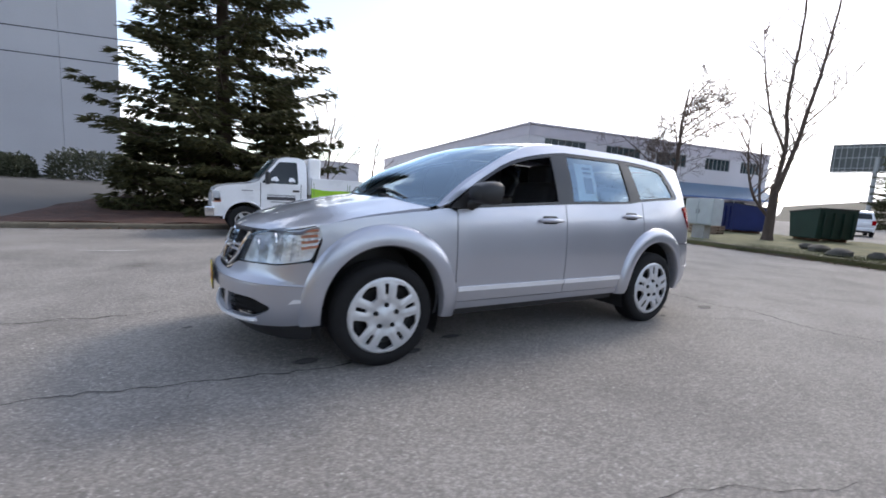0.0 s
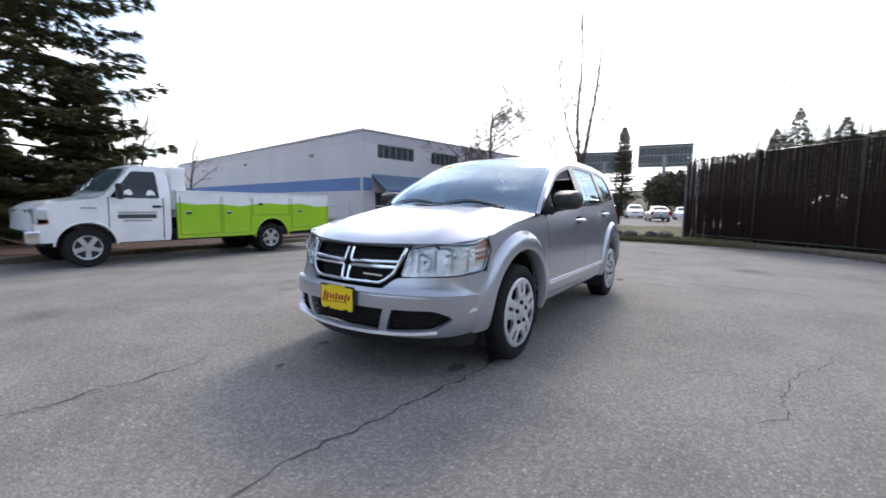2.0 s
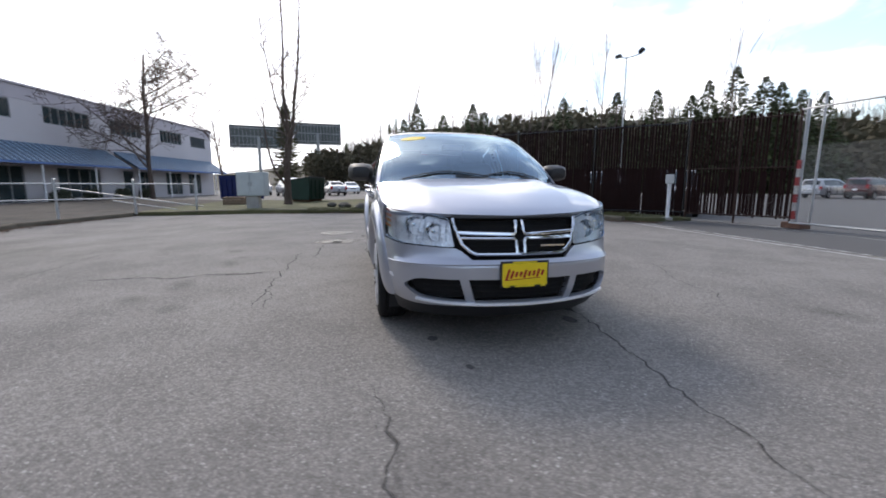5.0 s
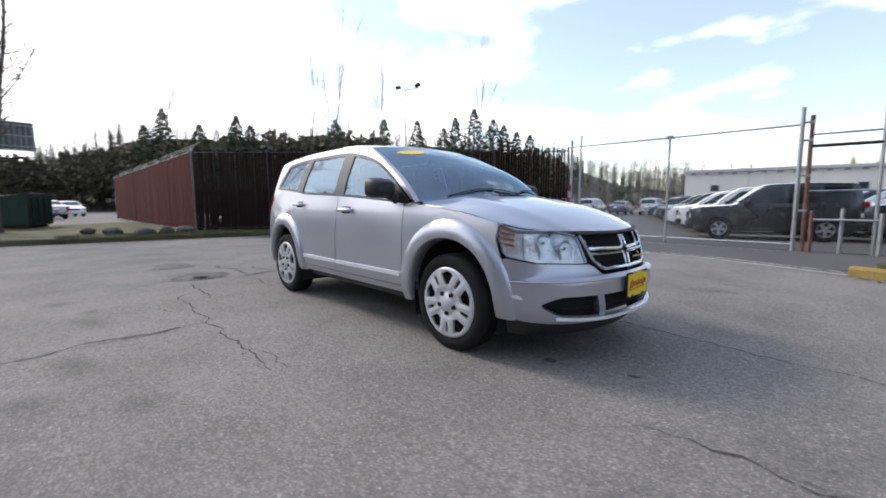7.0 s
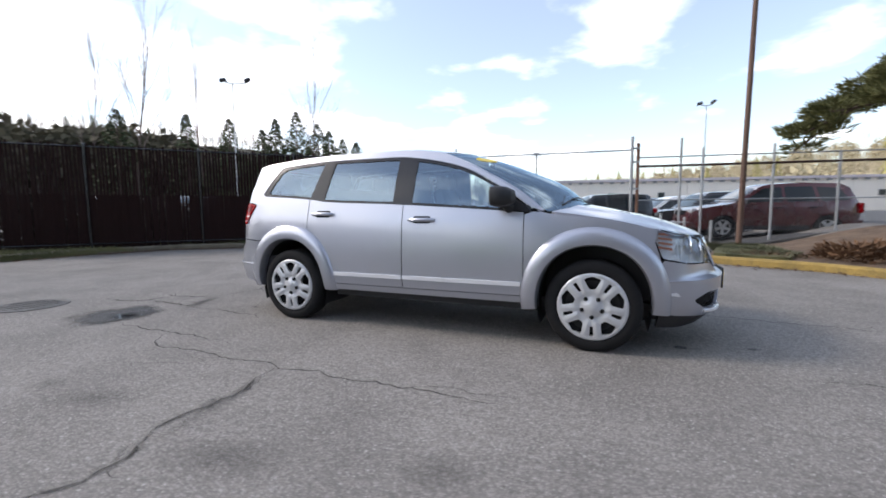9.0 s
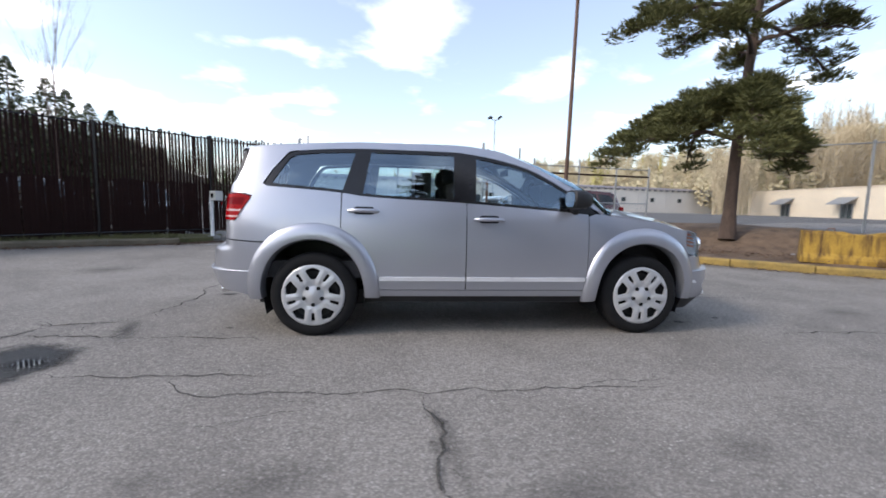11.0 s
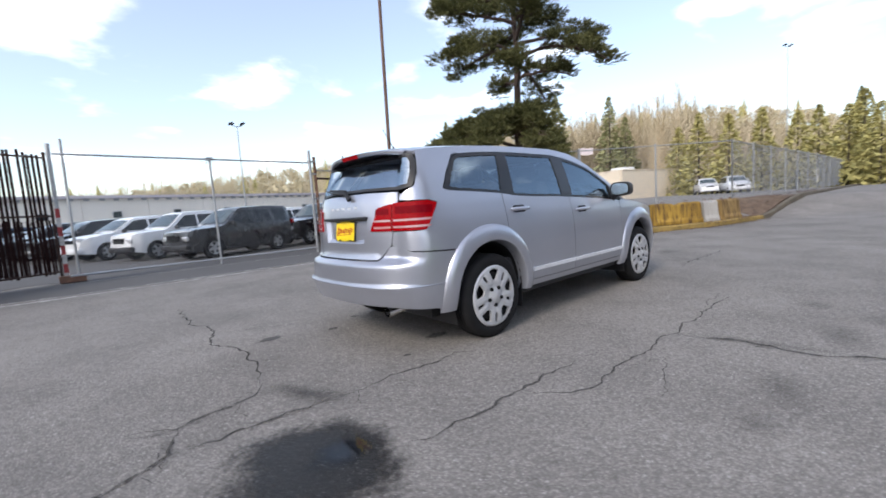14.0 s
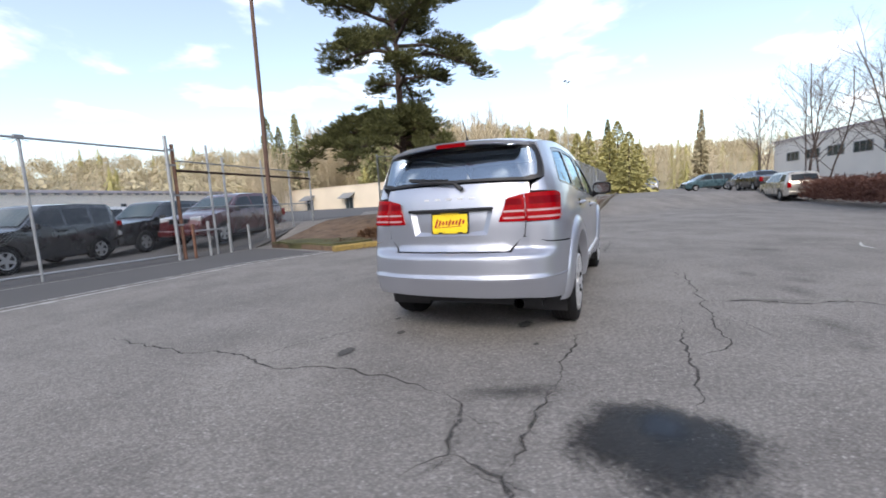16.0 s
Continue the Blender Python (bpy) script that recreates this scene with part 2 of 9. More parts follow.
class Shape:
    """Collects faces for one mesh."""

    def __init__(self):
        self.v, self.f = [], []

    def add(self, verts, faces):
        k = len(self.v)
        self.v.extend(verts)
        self.f.extend([tuple(i + k for i in fc) for fc in faces])
        return self

    def box(self, c, s, m=None, taper=1.0):
        x, y, z = (a / 2 for a in s)
        pts = [Vector((sx * x * (taper if sz > 0 else 1), sy * y * (taper if sz > 0 else 1), sz * z)) for sz in (-1, 1) for sx, sy in ((-1, -1), (1, -1), (1, 1), (-1, 1))]
        if m:
            pts = [m @ p for p in pts]
        pts = [p + Vector(c) for p in pts]
        return self.add(pts, [(3, 2, 1, 0), (4, 5, 6, 7), (0, 1, 5, 4), (1, 2, 6, 5), (2, 3, 7, 6), (3, 0, 4, 7)])

    def tube(self, pts, rads, n=8, cap=True):
        pts = [Vector(p) for p in pts]
        if not hasattr(rads, "__len__"):
            rads = [rads] * len(pts)
        verts, faces = [], []
        ref = None
        for i, p in enumerate(pts):
            d = (pts[min(i + 1, len(pts) - 1)] - pts[max(i - 1, 0)]).normalized()
            if ref is None:
                ref = d.orthogonal().normalized()
            ref = (ref - d * ref.dot(d)).normalized()
            up = d.cross(ref)
            for j in range(n):
                a = 2 * math.pi * j / n
                verts.append(p + (ref * math.cos(a) + up * math.sin(a)) * rads[i])
        for i in range(len(pts) - 1):
            for j in range(n):
                faces.append((i * n + j, i * n + (j + 1) % n, (i + 1) * n + (j + 1) % n, (i + 1) * n + j))
        if cap:
            faces.append(tuple(reversed(range(n))))
            faces.append(tuple((len(pts) - 1) * n + j for j in range(n)))
        return self.add(verts, faces)

    def lathe(self, prof, n, m=Matrix.Identity(4)):
        """Turns (r, h) rings round the local z axis."""
        verts, faces = [], []
        for r, h in prof:
            for j in range(n):
                a = 2 * math.pi * j / n
                verts.append(m @ Vector((r * math.cos(a), r * math.sin(a), h)))
        for i in range(len(prof) - 1):
            for j in range(n):
                faces.append((i * n + j, i * n + (j + 1) % n, (i + 1) * n + (j + 1) % n, (i + 1) * n + j))
        return self.add(verts, faces)

    def prism(self, poly, a, b, put):
        """A flat outline between two depths; put maps (u, v, depth) to a place."""
        n = len(poly)
        verts = [put(u, v, a) for u, v in poly] + [put(u, v, b) for u, v in poly]
        return self.add(verts, [tuple(range(n)), tuple(reversed(range(n, 2 * n)))] + [(i, i + n, (i + 1) % n + n, (i + 1) % n) for i in range(n)])


def part(name, shape, material, parent=None, label="", smooth=False, bevel=0.0, fix=True):
    me = bpy.data.meshes.new(name)
    me.from_pydata([tuple(p) for p in shape.v], [], shape.f)
    me.materials.append(material)
    if fix:
        bm = bmesh.new()
        bm.from_mesh(me)
        bmesh.ops.recalc_face_normals(bm, faces=bm.faces)
        bm.to_mesh(me)
        bm.free()
    if smooth:
        me.shade_smooth()
        me.set_sharp_from_angle(angle=radians(38))
    ob = new(name, me)
    if parent:
        ob.parent = parent
    if bevel:
        bv = ob.modifiers.new("edges", 'BEVEL')
        bv.width, bv.segments, bv.limit_method, bv.angle_limit = bevel, 2, 'ANGLE', radians(40)
    if label:
        tagged(ob, label)
    return ob


def thing(name, m=None, label="", category="", group="", kind=""):
    ob = new(name)
    ob.empty_display_size = 0.2
    if m is not None:
        ob.matrix_basis = m
    return tagged(ob, label, category, group, kind)


def whole(name, shape, material, label="", category="", group="", kind="", smooth=False, bevel=0.0, fix=True):
    return tagged(part(name, shape, material, None, "", smooth, bevel, fix), label, category, group, kind)


def smooth01(a, b, x):
    t = min(1.0, max(0.0, (x - a) / (b - a)))
    return t * t * (3 - 2 * t)


def ground_z(x, y):
    """The lie of the land: flat round the car, falling to the truck's side, rising past the pine and to the hedge bank."""
    z = -0.16 * smooth01(-4.5, -8.5, y) * smooth01(-16, -6, x)
    z += 0.62 * smooth01(5.0, 8.5, x) * smooth01(4.8, 7.5, y + (x - 7.0) * 0.75) * smooth01(3.0, 5.5, y + max(0.0, x - 12) * 2)
    z -= 0.10 * smooth01(8.0, 11, y) * smooth01(7, 3, x)
    z += 1.0 * smooth01(-11.0, -24, y) * smooth01(1.5, 6, x) * smooth01(30, 22, x)
    return z

from mathutils.geometry import delaunay_2d_cdt


def pchip(xs, ys):
    """A smooth curve through a few knots, with no overshoot."""
    xs, ys = np.array(xs, float), np.array(ys, float)
    h = np.diff(xs)
    d = np.diff(ys) / h
    m = np.zeros(len(xs))
    m[0], m[-1] = d[0], d[-1]
    for i in range(1, len(xs) - 1):
        if d[i - 1] * d[i] > 0:
            w1, w2 = 2 * h[i] + h[i - 1], h[i] + 2 * h[i - 1]
            m[i] = (w1 + w2) / (w1 / d[i - 1] + w2 / d[i])

    def at(x):
        x = min(max(x, xs[0]), xs[-1])
        i = min(max(int(np.searchsorted(xs, x)) - 1, 0), len(h) - 1)
        t = (x - xs[i]) / h[i]
        return float(ys[i] * (1 + 2 * t) * (1 - t) ** 2 + m[i] * h[i] * t * (1 - t) ** 2 + ys[i + 1] * t * t * (3 - 2 * t) + m[i + 1] * h[i] * t * t * (t - 1))

    return at


def rounded(pts, r, n=4):
    """An outline with its corners rounded off."""
    out = []
    k = len(pts)
    for i in range(k):
        a, b, c = (Vector(pts[j % k]) for j in (i - 1, i, i + 1))
        ra = min(r, (a - b).length * 0.45, (c - b).length * 0.45)
        p, q = b + (a - b).normalized() * ra, b + (c - b).normalized() * ra
        for j in range(n + 1):
            t = j / n
            out.append(tuple(p * (1 - t) ** 2 + b * 2 * t * (1 - t) + q * t * t))
    return out


def inside(poly, x, y):
    hit = False
    j = len(poly) - 1
    for i in range(len(poly)):
        xi, yi, xj, yj = poly[i][0], poly[i][1], poly[j][0], poly[j][1]
        if (yi > y) != (yj > y) and x < (xj - xi) * (y - yi) / (yj - yi) + xi:
            hit = not hit
        j = i
    return hit


def refine(poly, step):
    out = []
    for i in range(len(poly)):
        a, b = Vector(poly[i][:2]), Vector(poly[(i + 1) % len(poly)][:2])
        n = max(1, int(math.ceil((b - a).length / step)))
        out.extend([tuple(a.lerp(b, j / n)) for j in range(n)])
    return out


def sheet(poly, fn, step=0.05, rim=0.014, holes=(), lift=0.0, axis=(0, 0, 0.8)):
    """A curved panel cut out of a skin: outline and holes in the skin's own (u, v), edges turned in by rim."""
    loops = [refine(poly, step)] + [refine(h, step) for h in holes]
    pts, edges = [], []
    for lp in loops:
        k = len(pts)
        pts.extend(Vector(p) for p in lp)
        edges.extend((k + i, k + (i + 1) % len(lp)) for i in range(len(lp)))
    us, vs = [p[0] for p in loops[0]], [p[1] for p in loops[0]]
    u0, u1, v0, v1 = min(us), max(us), min(vs), max(vs)
    nu, nv = int((u1 - u0) / step), int((v1 - v0) / step)
    bound = np.array([p[:] for p in pts])
    for i in range(1, nu + 1):
        for j in range(1, nv + 1):
            u, v = u0 + (u1 - u0) * i / (nu + 1), v0 + (v1 - v0) * (j + 0.5 * (i % 2)) / (nv + 1.5)
            if inside(loops[0], u, v) and not any(inside(h, u, v) for h in loops[1:]) and np.min(np.hypot(bound[:, 0] - u, bound[:, 1] - v)) > step * 0.45:
                pts.append(Vector((u, v)))
    vs2, es2, fs2, ov, _, _ = delaunay_2d_cdt(pts, edges, [], 0, 1e-6)
    faces = []
    for f in fs2:
        cu, cv = sum(vs2[i][0] for i in f) / 3, sum(vs2[i][1] for i in f) / 3
        if inside(loops[0], cu, cv) and not any(inside(h, cu, cv) for h in loops[1:]):
            faces.append(tuple(f))
    verts = [fn(p[0], p[1]) for p in vs2]
    cen = Vector(axis)
    test = 0.0
    normal = [Vector() for _ in verts]
    for f in faces:
        a, b, c = (verts[i] for i in f)
        n = (b - a).cross(c - a)
        test += n.dot((a + b + c) / 3 - cen)
        for i in f:
            normal[i] += n
    if test < 0:
        faces = [tuple(reversed(f)) for f in faces]
        normal = [-n for n in normal]
    normal = [n.normalized() if n.length > 0 else n for n in normal]
    verts = [p + n * lift for p, n in zip(verts, normal)]
    count = {}
    for f in faces:
        for a, b in zip(f, f[1:] + f[:1]):
            count[(a, b)] = count.get((a, b), 0) + 1
    border = [e for e in count if (e[1], e[0]) not in count]
    sh = Shape()
    sh.v, sh.f = verts, faces
    sh.sharp = []
    if rim:
        inner = {}
        for a, b in border:
            for i in (a, b):
                if i not in inner:
                    inner[i] = len(sh.v)
                    sh.v.append(verts[i] - normal[i] * rim)
        for a, b in border:
            sh.f.append((b, a, inner[a], inner[b]))
            sh.sharp.append((a, b))
    return sh


def panel(name, sh, material, parent=None, label=""):
    me = bpy.data.meshes.new(name)
    used = sorted({i for f in sh.f for i in f})
    remap = {k: i for i, k in enumerate(used)}
    me.from_pydata([tuple(sh.v[k]) for k in used], [], [tuple(remap[i] for i in f) for f in sh.f])
    me.materials.append(material)
    me.shade_smooth()
    sharp = {tuple(sorted((remap[a], remap[b]))) for a, b in sh.sharp}
    for e in me.edges:
        if tuple(sorted(e.vertices)) in sharp:
            e.use_edge_sharp = True
    ob = new(name, me)
    if parent:
        ob.parent = parent
    if label:
        tagged(ob, label)
    return ob


def arc(cx, cz, r, a0, a1, n=24):
    return [(cx + r * math.cos(radians(a0 + (a1 - a0) * i / n)), cz + r * math.sin(radians(a0 + (a1 - a0) * i / n))) for i in range(n + 1)]



# ---- ground ----


def asphalt(name="worn_asphalt", col=(0.252, 0.233, 0.214), rough=0.9, pale=(0.48, 0.455, 0.42)):
    """Worn asphalt: stones of many tones in dark binder, scattered pale chips, broad worn and dirty patches."""
    m = bpy.data.materials.new(name)
    m.use_nodes = True
    t = m.node_tree
    b = t.nodes["Principled BSDF"]
    b.inputs["Roughness"].default_value = rough
    b.inputs["Specular IOR Level"].default_value = 0.35
    tc = t.nodes.new("ShaderNodeTexCoord")

    def ranged(src, lo, hi, a, c):
        n = t.nodes.new("ShaderNodeMapRange")
        for key, value in (("From Min", lo), ("From Max", hi), ("To Min", a), ("To Max", c)):
            n.inputs[key].default_value = value
        t.links.new(src, n.inputs["Value"])
        return n.outputs["Result"]

    def maths(kind, a, c):
        n = t.nodes.new("ShaderNodeMath")
        n.operation = kind
        for k, v in enumerate((a, c)):
            if isinstance(v, float):
                n.inputs[k].default_value = v
            else:
                t.links.new(v, n.inputs[k])
        return n.outputs[0]

    def stones(scale):
        v = t.nodes.new("ShaderNodeTexVoronoi")
        v.inputs["Scale"].default_value = scale
        t.links.new(tc.outputs["Object"], v.inputs["Vector"])
        c = t.nodes.new("ShaderNodeSeparateColor")
        t.links.new(v.outputs["Color"], c.inputs[0])
        return v.outputs["Distance"], c.outputs[0], c.outputs[1]

    def clouds(scale, detail, rough):
        n = t.nodes.new("ShaderNodeTexNoise")
        n.inputs["Scale"].default_value, n.inputs["Detail"].default_value, n.inputs["Roughness"].default_value = scale, detail, rough
        t.links.new(tc.outputs["Object"], n.inputs["Vector"])
        return n.outputs["Fac"]

    d1, r1, g1 = stones(78.0)
    d2, r2, g2 = stones(34.0)
    tone = maths('MULTIPLY', ranged(r1, 0.0, 1.0, 0.80, 1.18), ranged(d1, 0.25, 0.62, 1.06, 0.80))
    tone = maths('MULTIPLY', tone, ranged(clouds(26.0, 8, 0.72), 0.34, 0.66, 0.80, 1.20))
    tone = maths('MULTIPLY', tone, ranged(clouds(0.8, 9, 0.66), 0.40, 0.68, 1.10, 0.76))
    tone = maths('MULTIPLY', tone, ranged(clouds(0.22, 3, 0.5), 0.35, 0.65, 0.92, 1.08))
    base = t.nodes.new("ShaderNodeMix")
    base.data_type, base.blend_type = 'RGBA', 'MULTIPLY'
    base.inputs["Factor"].default_value = 1.0
    base.inputs["A"].default_value = (*col, 1)
    t.links.new(tone, base.inputs["B"])
    small = maths('MULTIPLY', maths('GREATER_THAN', g1, 0.91), ranged(d1, 0.36, 0.24, 0.0, 0.85))
    large = maths('MULTIPLY', maths('GREATER_THAN', g2, 0.925), ranged(d2, 0.30, 0.20, 0.0, 0.8))
    chip = maths('MULTIPLY', maths('MAXIMUM', small, large), ranged(clouds(1.7, 4, 0.6), 0.38, 0.58, 0.35, 1.0))
    stone = t.nodes.new("ShaderNodeMix")
    stone.data_type = 'RGBA'
    stone.inputs["B"].default_value = (*pale, 1)
    t.links.new(chip, stone.inputs["Factor"])
    t.links.new(base.outputs["Result"], stone.inputs["A"])
    t.links.new(stone.outputs["Result"], b.inputs["Base Color"])
    bp = t.nodes.new("ShaderNodeBump")
    bp.inputs["Strength"].default_value, bp.inputs["Distance"].default_value = 0.4, 0.006
    t.links.new(ranged(d1, 0.1, 0.6, 1.0, 0.0), bp.inputs["Height"])
    t.links.new(bp.outputs["Normal"], b.inputs["Normal"])
    return m


ASPHALT = asphalt()
GRASS = surf("rough_grass", (0.075, 0.085, 0.035), 0.95, 0.0, 0.35, 1.2, 25, 0.8, 0.04, col2=(0.15, 0.14, 0.06))
MULCH = surf("bark_mulch", (0.13, 0.085, 0.058), 0.95, 0.0, 0.4, 4, 60, 0.9, 0.03, col2=(0.22, 0.15, 0.10))
WET = asphalt("wet_asphalt", (0.022, 0.020, 0.019), 0.42, (0.34, 0.33, 0.31))
WATER = surf("puddle_water", (0.012, 0.015, 0.02), 0.03, 0.0, 0.1, 2, 20, 0.0)
CRACK = faded("crack_dirt", surf("crack_filling", (0.066, 0.062, 0.057), 0.95, 0.0, 0.3, 8, 60, 0.3), 0.16, 5.0, 0.72)
# cracks break up along their length, not from a centre
CRACK.node_tree.nodes["Vector Math"].inputs[0].default_value = (0.62, 0, 0)
CRACK.node_tree.links.remove(CRACK.node_tree.nodes["Vector Math"].inputs[0].links[0])
SMEAR = CRACK.copy()
SMEAR.name = "crack_side_dirt"
for nd in SMEAR.node_tree.nodes:
    if nd.bl_idname == "ShaderNodeMapRange" and nd.interpolation_type == 'SMOOTHSTEP':
        nd.inputs["From Max"].default_value = 1.58 - 0.7
        nd.inputs["To Max"].default_value = 0.5
STAIN = surf("oil_stain", (0.085, 0.081, 0.076), 0.8, 0.0, 0.2, 8, 60, 0.3)
LITTER = surf("leaf_litter", (0.050, 0.022, 0.016), 0.95, 0.0, 0.4, 3, 50, 0.9, 0.03, col2=(0.10, 0.046, 0.032))
GRAVEL = surf("dirty_gravel", (0.034, 0.027, 0.021), 0.95, 0.0, 0.3, 1.5, 40, 0.6, 0.02, col2=(0.095, 0.078, 0.062))
LOT = surf("dark_lot_asphalt", (0.095, 0.091, 0.088), 0.9, 0.0, 0.15, 0.4, 50, 0.3, 0.01)

axis_x = [-900, -500, -260, -140, -80, -50] + [i * 1.0 for i in range(-36, 48)] + [55, 80, 140, 260, 500, 900]
axis_y = [-900, -500, -260, -140, -80, -50] + [i * 1.0 for i in range(-36, 40)] + [50, 80, 140, 260, 500, 900]
g = Shape()
for y in axis_y:
    for x in axis_x:
        g.v.append(Vector((x, y, ground_z(x, y))))
nxg = len(axis_x)
for j in range(len(axis_y) - 1):
    for i in range(nxg - 1):
        g.f.append((j * nxg + i, j * nxg + i + 1, (j + 1) * nxg + i + 1, (j + 1) * nxg + i))
ground = whole("ground", g, ASPHALT, "worn grey asphalt yard with pale stone chips", "ground", kind="structure", smooth=True)


def land(name, poly, material, up, label, step=0.5, crown=0.0):
    """A patch lying on the ground, its edge turned down into it."""
    sh = sheet(poly, lambda x, y: Vector((x, y, ground_z(x, y) + up + crown * noise.noise(Vector((x * 0.9, y * 0.9, 3))))), step, up + 0.05, axis=(0, 0, -300))
    ob = panel(name, sh, material)
    return tagged(ob, label, name.split("_")[0] if "_" not in name else name.replace("_", " "), kind="structure")


def ribbon(sh, pts, w, jitter, up, rnd, taper=True):
    """A crooked strip on the ground along a few bends."""
    dense = []
    for a, b in zip(pts, pts[1:]):
        a, b = Vector(a), Vector(b)
        n = max(2, int((b - a).length / 0.05))
        for i in range(n):
            dense.append(a.lerp(b, i / n))
    dense.append(Vector(pts[-1]))
    k = len(sh.v)
    off = 0.0
    for i, p in enumerate(dense):
        d = (dense[min(i + 1, len(dense) - 1)] - dense[max(i - 1, 0)]).normalized()
        nrm = Vector((-d.y, d.x))
        off = off * 0.72 + rnd.uniform(-jitter, jitter)
        ww = w * rnd.uniform(0.35, 1.3) * (min(1, i / 6, (len(dense) - 1 - i) / 6) if taper else 1) + 0.001
        for s in (-1, 1):
            q = p + nrm * (off + s * ww / 2)
            sh.v.append(Vector((q.x, q.y, ground_z(q.x, q.y) + up)))
    for i in range(len(dense) - 1):
        sh.f.append((k + 2 * i, k + 2 * i + 2, k + 2 * i + 3, k + 2 * i + 1))


rc = random.Random(5)
ck, sm = Shape(), Shape()


def crack(pts, w, smear=0.0):
    """A crooked dark crack, with dirt worked into the stone beside it where it is old."""
    ribbon(ck, pts, w * 0.74, 0.026, 0.004, rc)
    for p, q in zip(pts, pts[1:]):
        if rc.random() < 0.55:
            u, a = rc.random(), math.atan2(q[1] - p[1], q[0] - p[0]) + rc.choice((-1, 1)) * rc.uniform(0.4, 1.0)
            b = (p[0] + (q[0] - p[0]) * u, p[1] + (q[1] - p[1]) * u)
            r = rc.uniform(0.06, 0.22)
            ribbon(ck, [b, (b[0] + r * math.cos(a), b[1] + r * math.sin(a)), (b[0] + 1.7 * r * math.cos(a + 0.3), b[1] + 1.7 * r * math.sin(a + 0.3))], w * 0.35, 0.02, 0.004, rc)
    if smear:
        ribbon(sm, pts, smear, 0.02, 0.003, rc)


# beside the puddle and behind the car
crack([(-3.08, 3.4), (-3.12, 2.1), (-3.0, 1.7), (-3.17, 1.1), (-3.02, 0.65), (-3.1, 0.12), (-3.2, -0.25)], 0.022)
crack([(-3.2, -0.25), (-3.3, -0.39), (-3.48, -0.45), (-3.75, -0.54), (-3.98, -0.40)], 0.036, 0.08)
crack([(-3.75, -0.54), (-3.81, -0.68), (-3.82, -0.80), (-3.95, -0.90), (-4.4, -0.98)], 0.044, 0.09)
crack([(-1.80, -1.0), (-1.95, -0.90), (-2.42, -0.91), (-2.76, -0.88), (-2.95, -0.85)], 0.021)
crack([(-2.95, -0.85), (-3.3, -0.85), (-3.6, -0.84), (-3.82, -0.80)], 0.028, 0.10)
crack([(-3.82, -0.80), (-3.87, -0.88), (-3.90, -0.96)], 0.026)
# the long crack beside the car, its fork and the broken branch towards the near side
crack([(-3.0, -1.65), (-2.77, -1.69), (-2.47, -1.67), (-2.15, -1.66), (-1.88, -1.67), (-1.5, -1.68)], 0.024)
crack([(-2.15, -1.66), (-2.05, -1.88), (-1.88, -1.97), (-1.5, -1.96), (-1.2, -1.96), (-0.6, -2.0), (0.0, -2.0), (0.5, -1.97), (1.05, -2.0)], 0.018)
crack([(0.3, -1.97), (0.75, -1.88), (1.15, -1.93)], 0.010)
crack([(-0.6, -2.0), (-0.52, -2.35), (-0.53, -2.6), (-0.55, -2.88), (-0.43, -3.1), (-0.42, -3.25), (-0.52, -3.42), (-0.42, -4.2)], 0.026, 0.085)
crack([(-1.75, -2.32), (-1.35, -2.22), (-1.1, -2.12)], 0.008)
# before the car
crack([(1.20, 0.66), (1.88, 0.80), (2.25, 0.75), (2.57, 0.69), (2.95, 0.64), (3.3, 0.61), (3.52, 0.64), (3.95, 0.50)], 0.018)
crack([(2.72, -0.98), (3.0, -0.92), (3.3, -0.90), (3.5, -0.94), (3.7, -0.92), (4.0, -0.95), (4.9, -1.0)], 0.017, 0.04)
crack([(1.7, 2.25), (1.44, 2.44), (0.82, 2.52), (0.29, 2.73), (-0.12, 2.95)], 0.008)
crack([(-2.2, 1.0), (-3.05, 1.51)], 0.010)
crack([(-6.0, -3.5), (-3.0, -5.0), (0.2, -4.9)], 0.012)
whole("cracks", ck, CRACK, "dark branching cracks in the asphalt", "crack", kind="stuff")
whole("crack_dirt", sm, SMEAR, "dark dirt along old cracks in the asphalt", "dirt", kind="stuff")


def disc(name, cx, cy, rx, ry_, up, material, label, category, group="", turn=0.0):
    """A flat damp or stained spot that fades into the asphalt at its rim."""
    sh = Shape()
    sh.v.append(Vector((0, 0, 0)))
    for k in range(40):
        sh.v.append(Vector((1.15 * math.cos(math.pi * k / 20), 1.15 * math.sin(math.pi * k / 20), 0)))
    sh.f = [(0, 1 + k, 1 + (k + 1) % 40) for k in range(40)]
    ob = whole(name, sh, material, label, category, group, kind="structure")
    ob.matrix_basis = pose(cx, cy, ground_z(cx, cy) + up, 0, 0, turn) @ Matrix.Diagonal((rx, ry_, 1, 1))
    return ob


DAMP = faded("damp_asphalt", WET, 0.5, 3.0, 0.92, 30)
IRON = surf("cast_iron", (0.045, 0.043, 0.042), 0.45, 0.4, 0.3, 10, 90, 0.2, 0.003)
POOL = faded("standing_water", WATER, 0.75, 4.0, 0.75, 12)
SPOT = faded("oil_spot", STAIN, 0.5, 9.0, 0.85)
FAINT = faded("faint_stain", STAIN, 1.1, 3.2, 0.34)
disc("wet_patch", -3.36, -1.45, 0.60, 0.54, 0.005, DAMP, "dark wet patch round a puddle on asphalt", "puddle", turn=70)
disc("puddle", -3.22, -1.45, 0.24, 0.18, 0.008, POOL, "shallow still puddle reflecting the sky", "puddle")
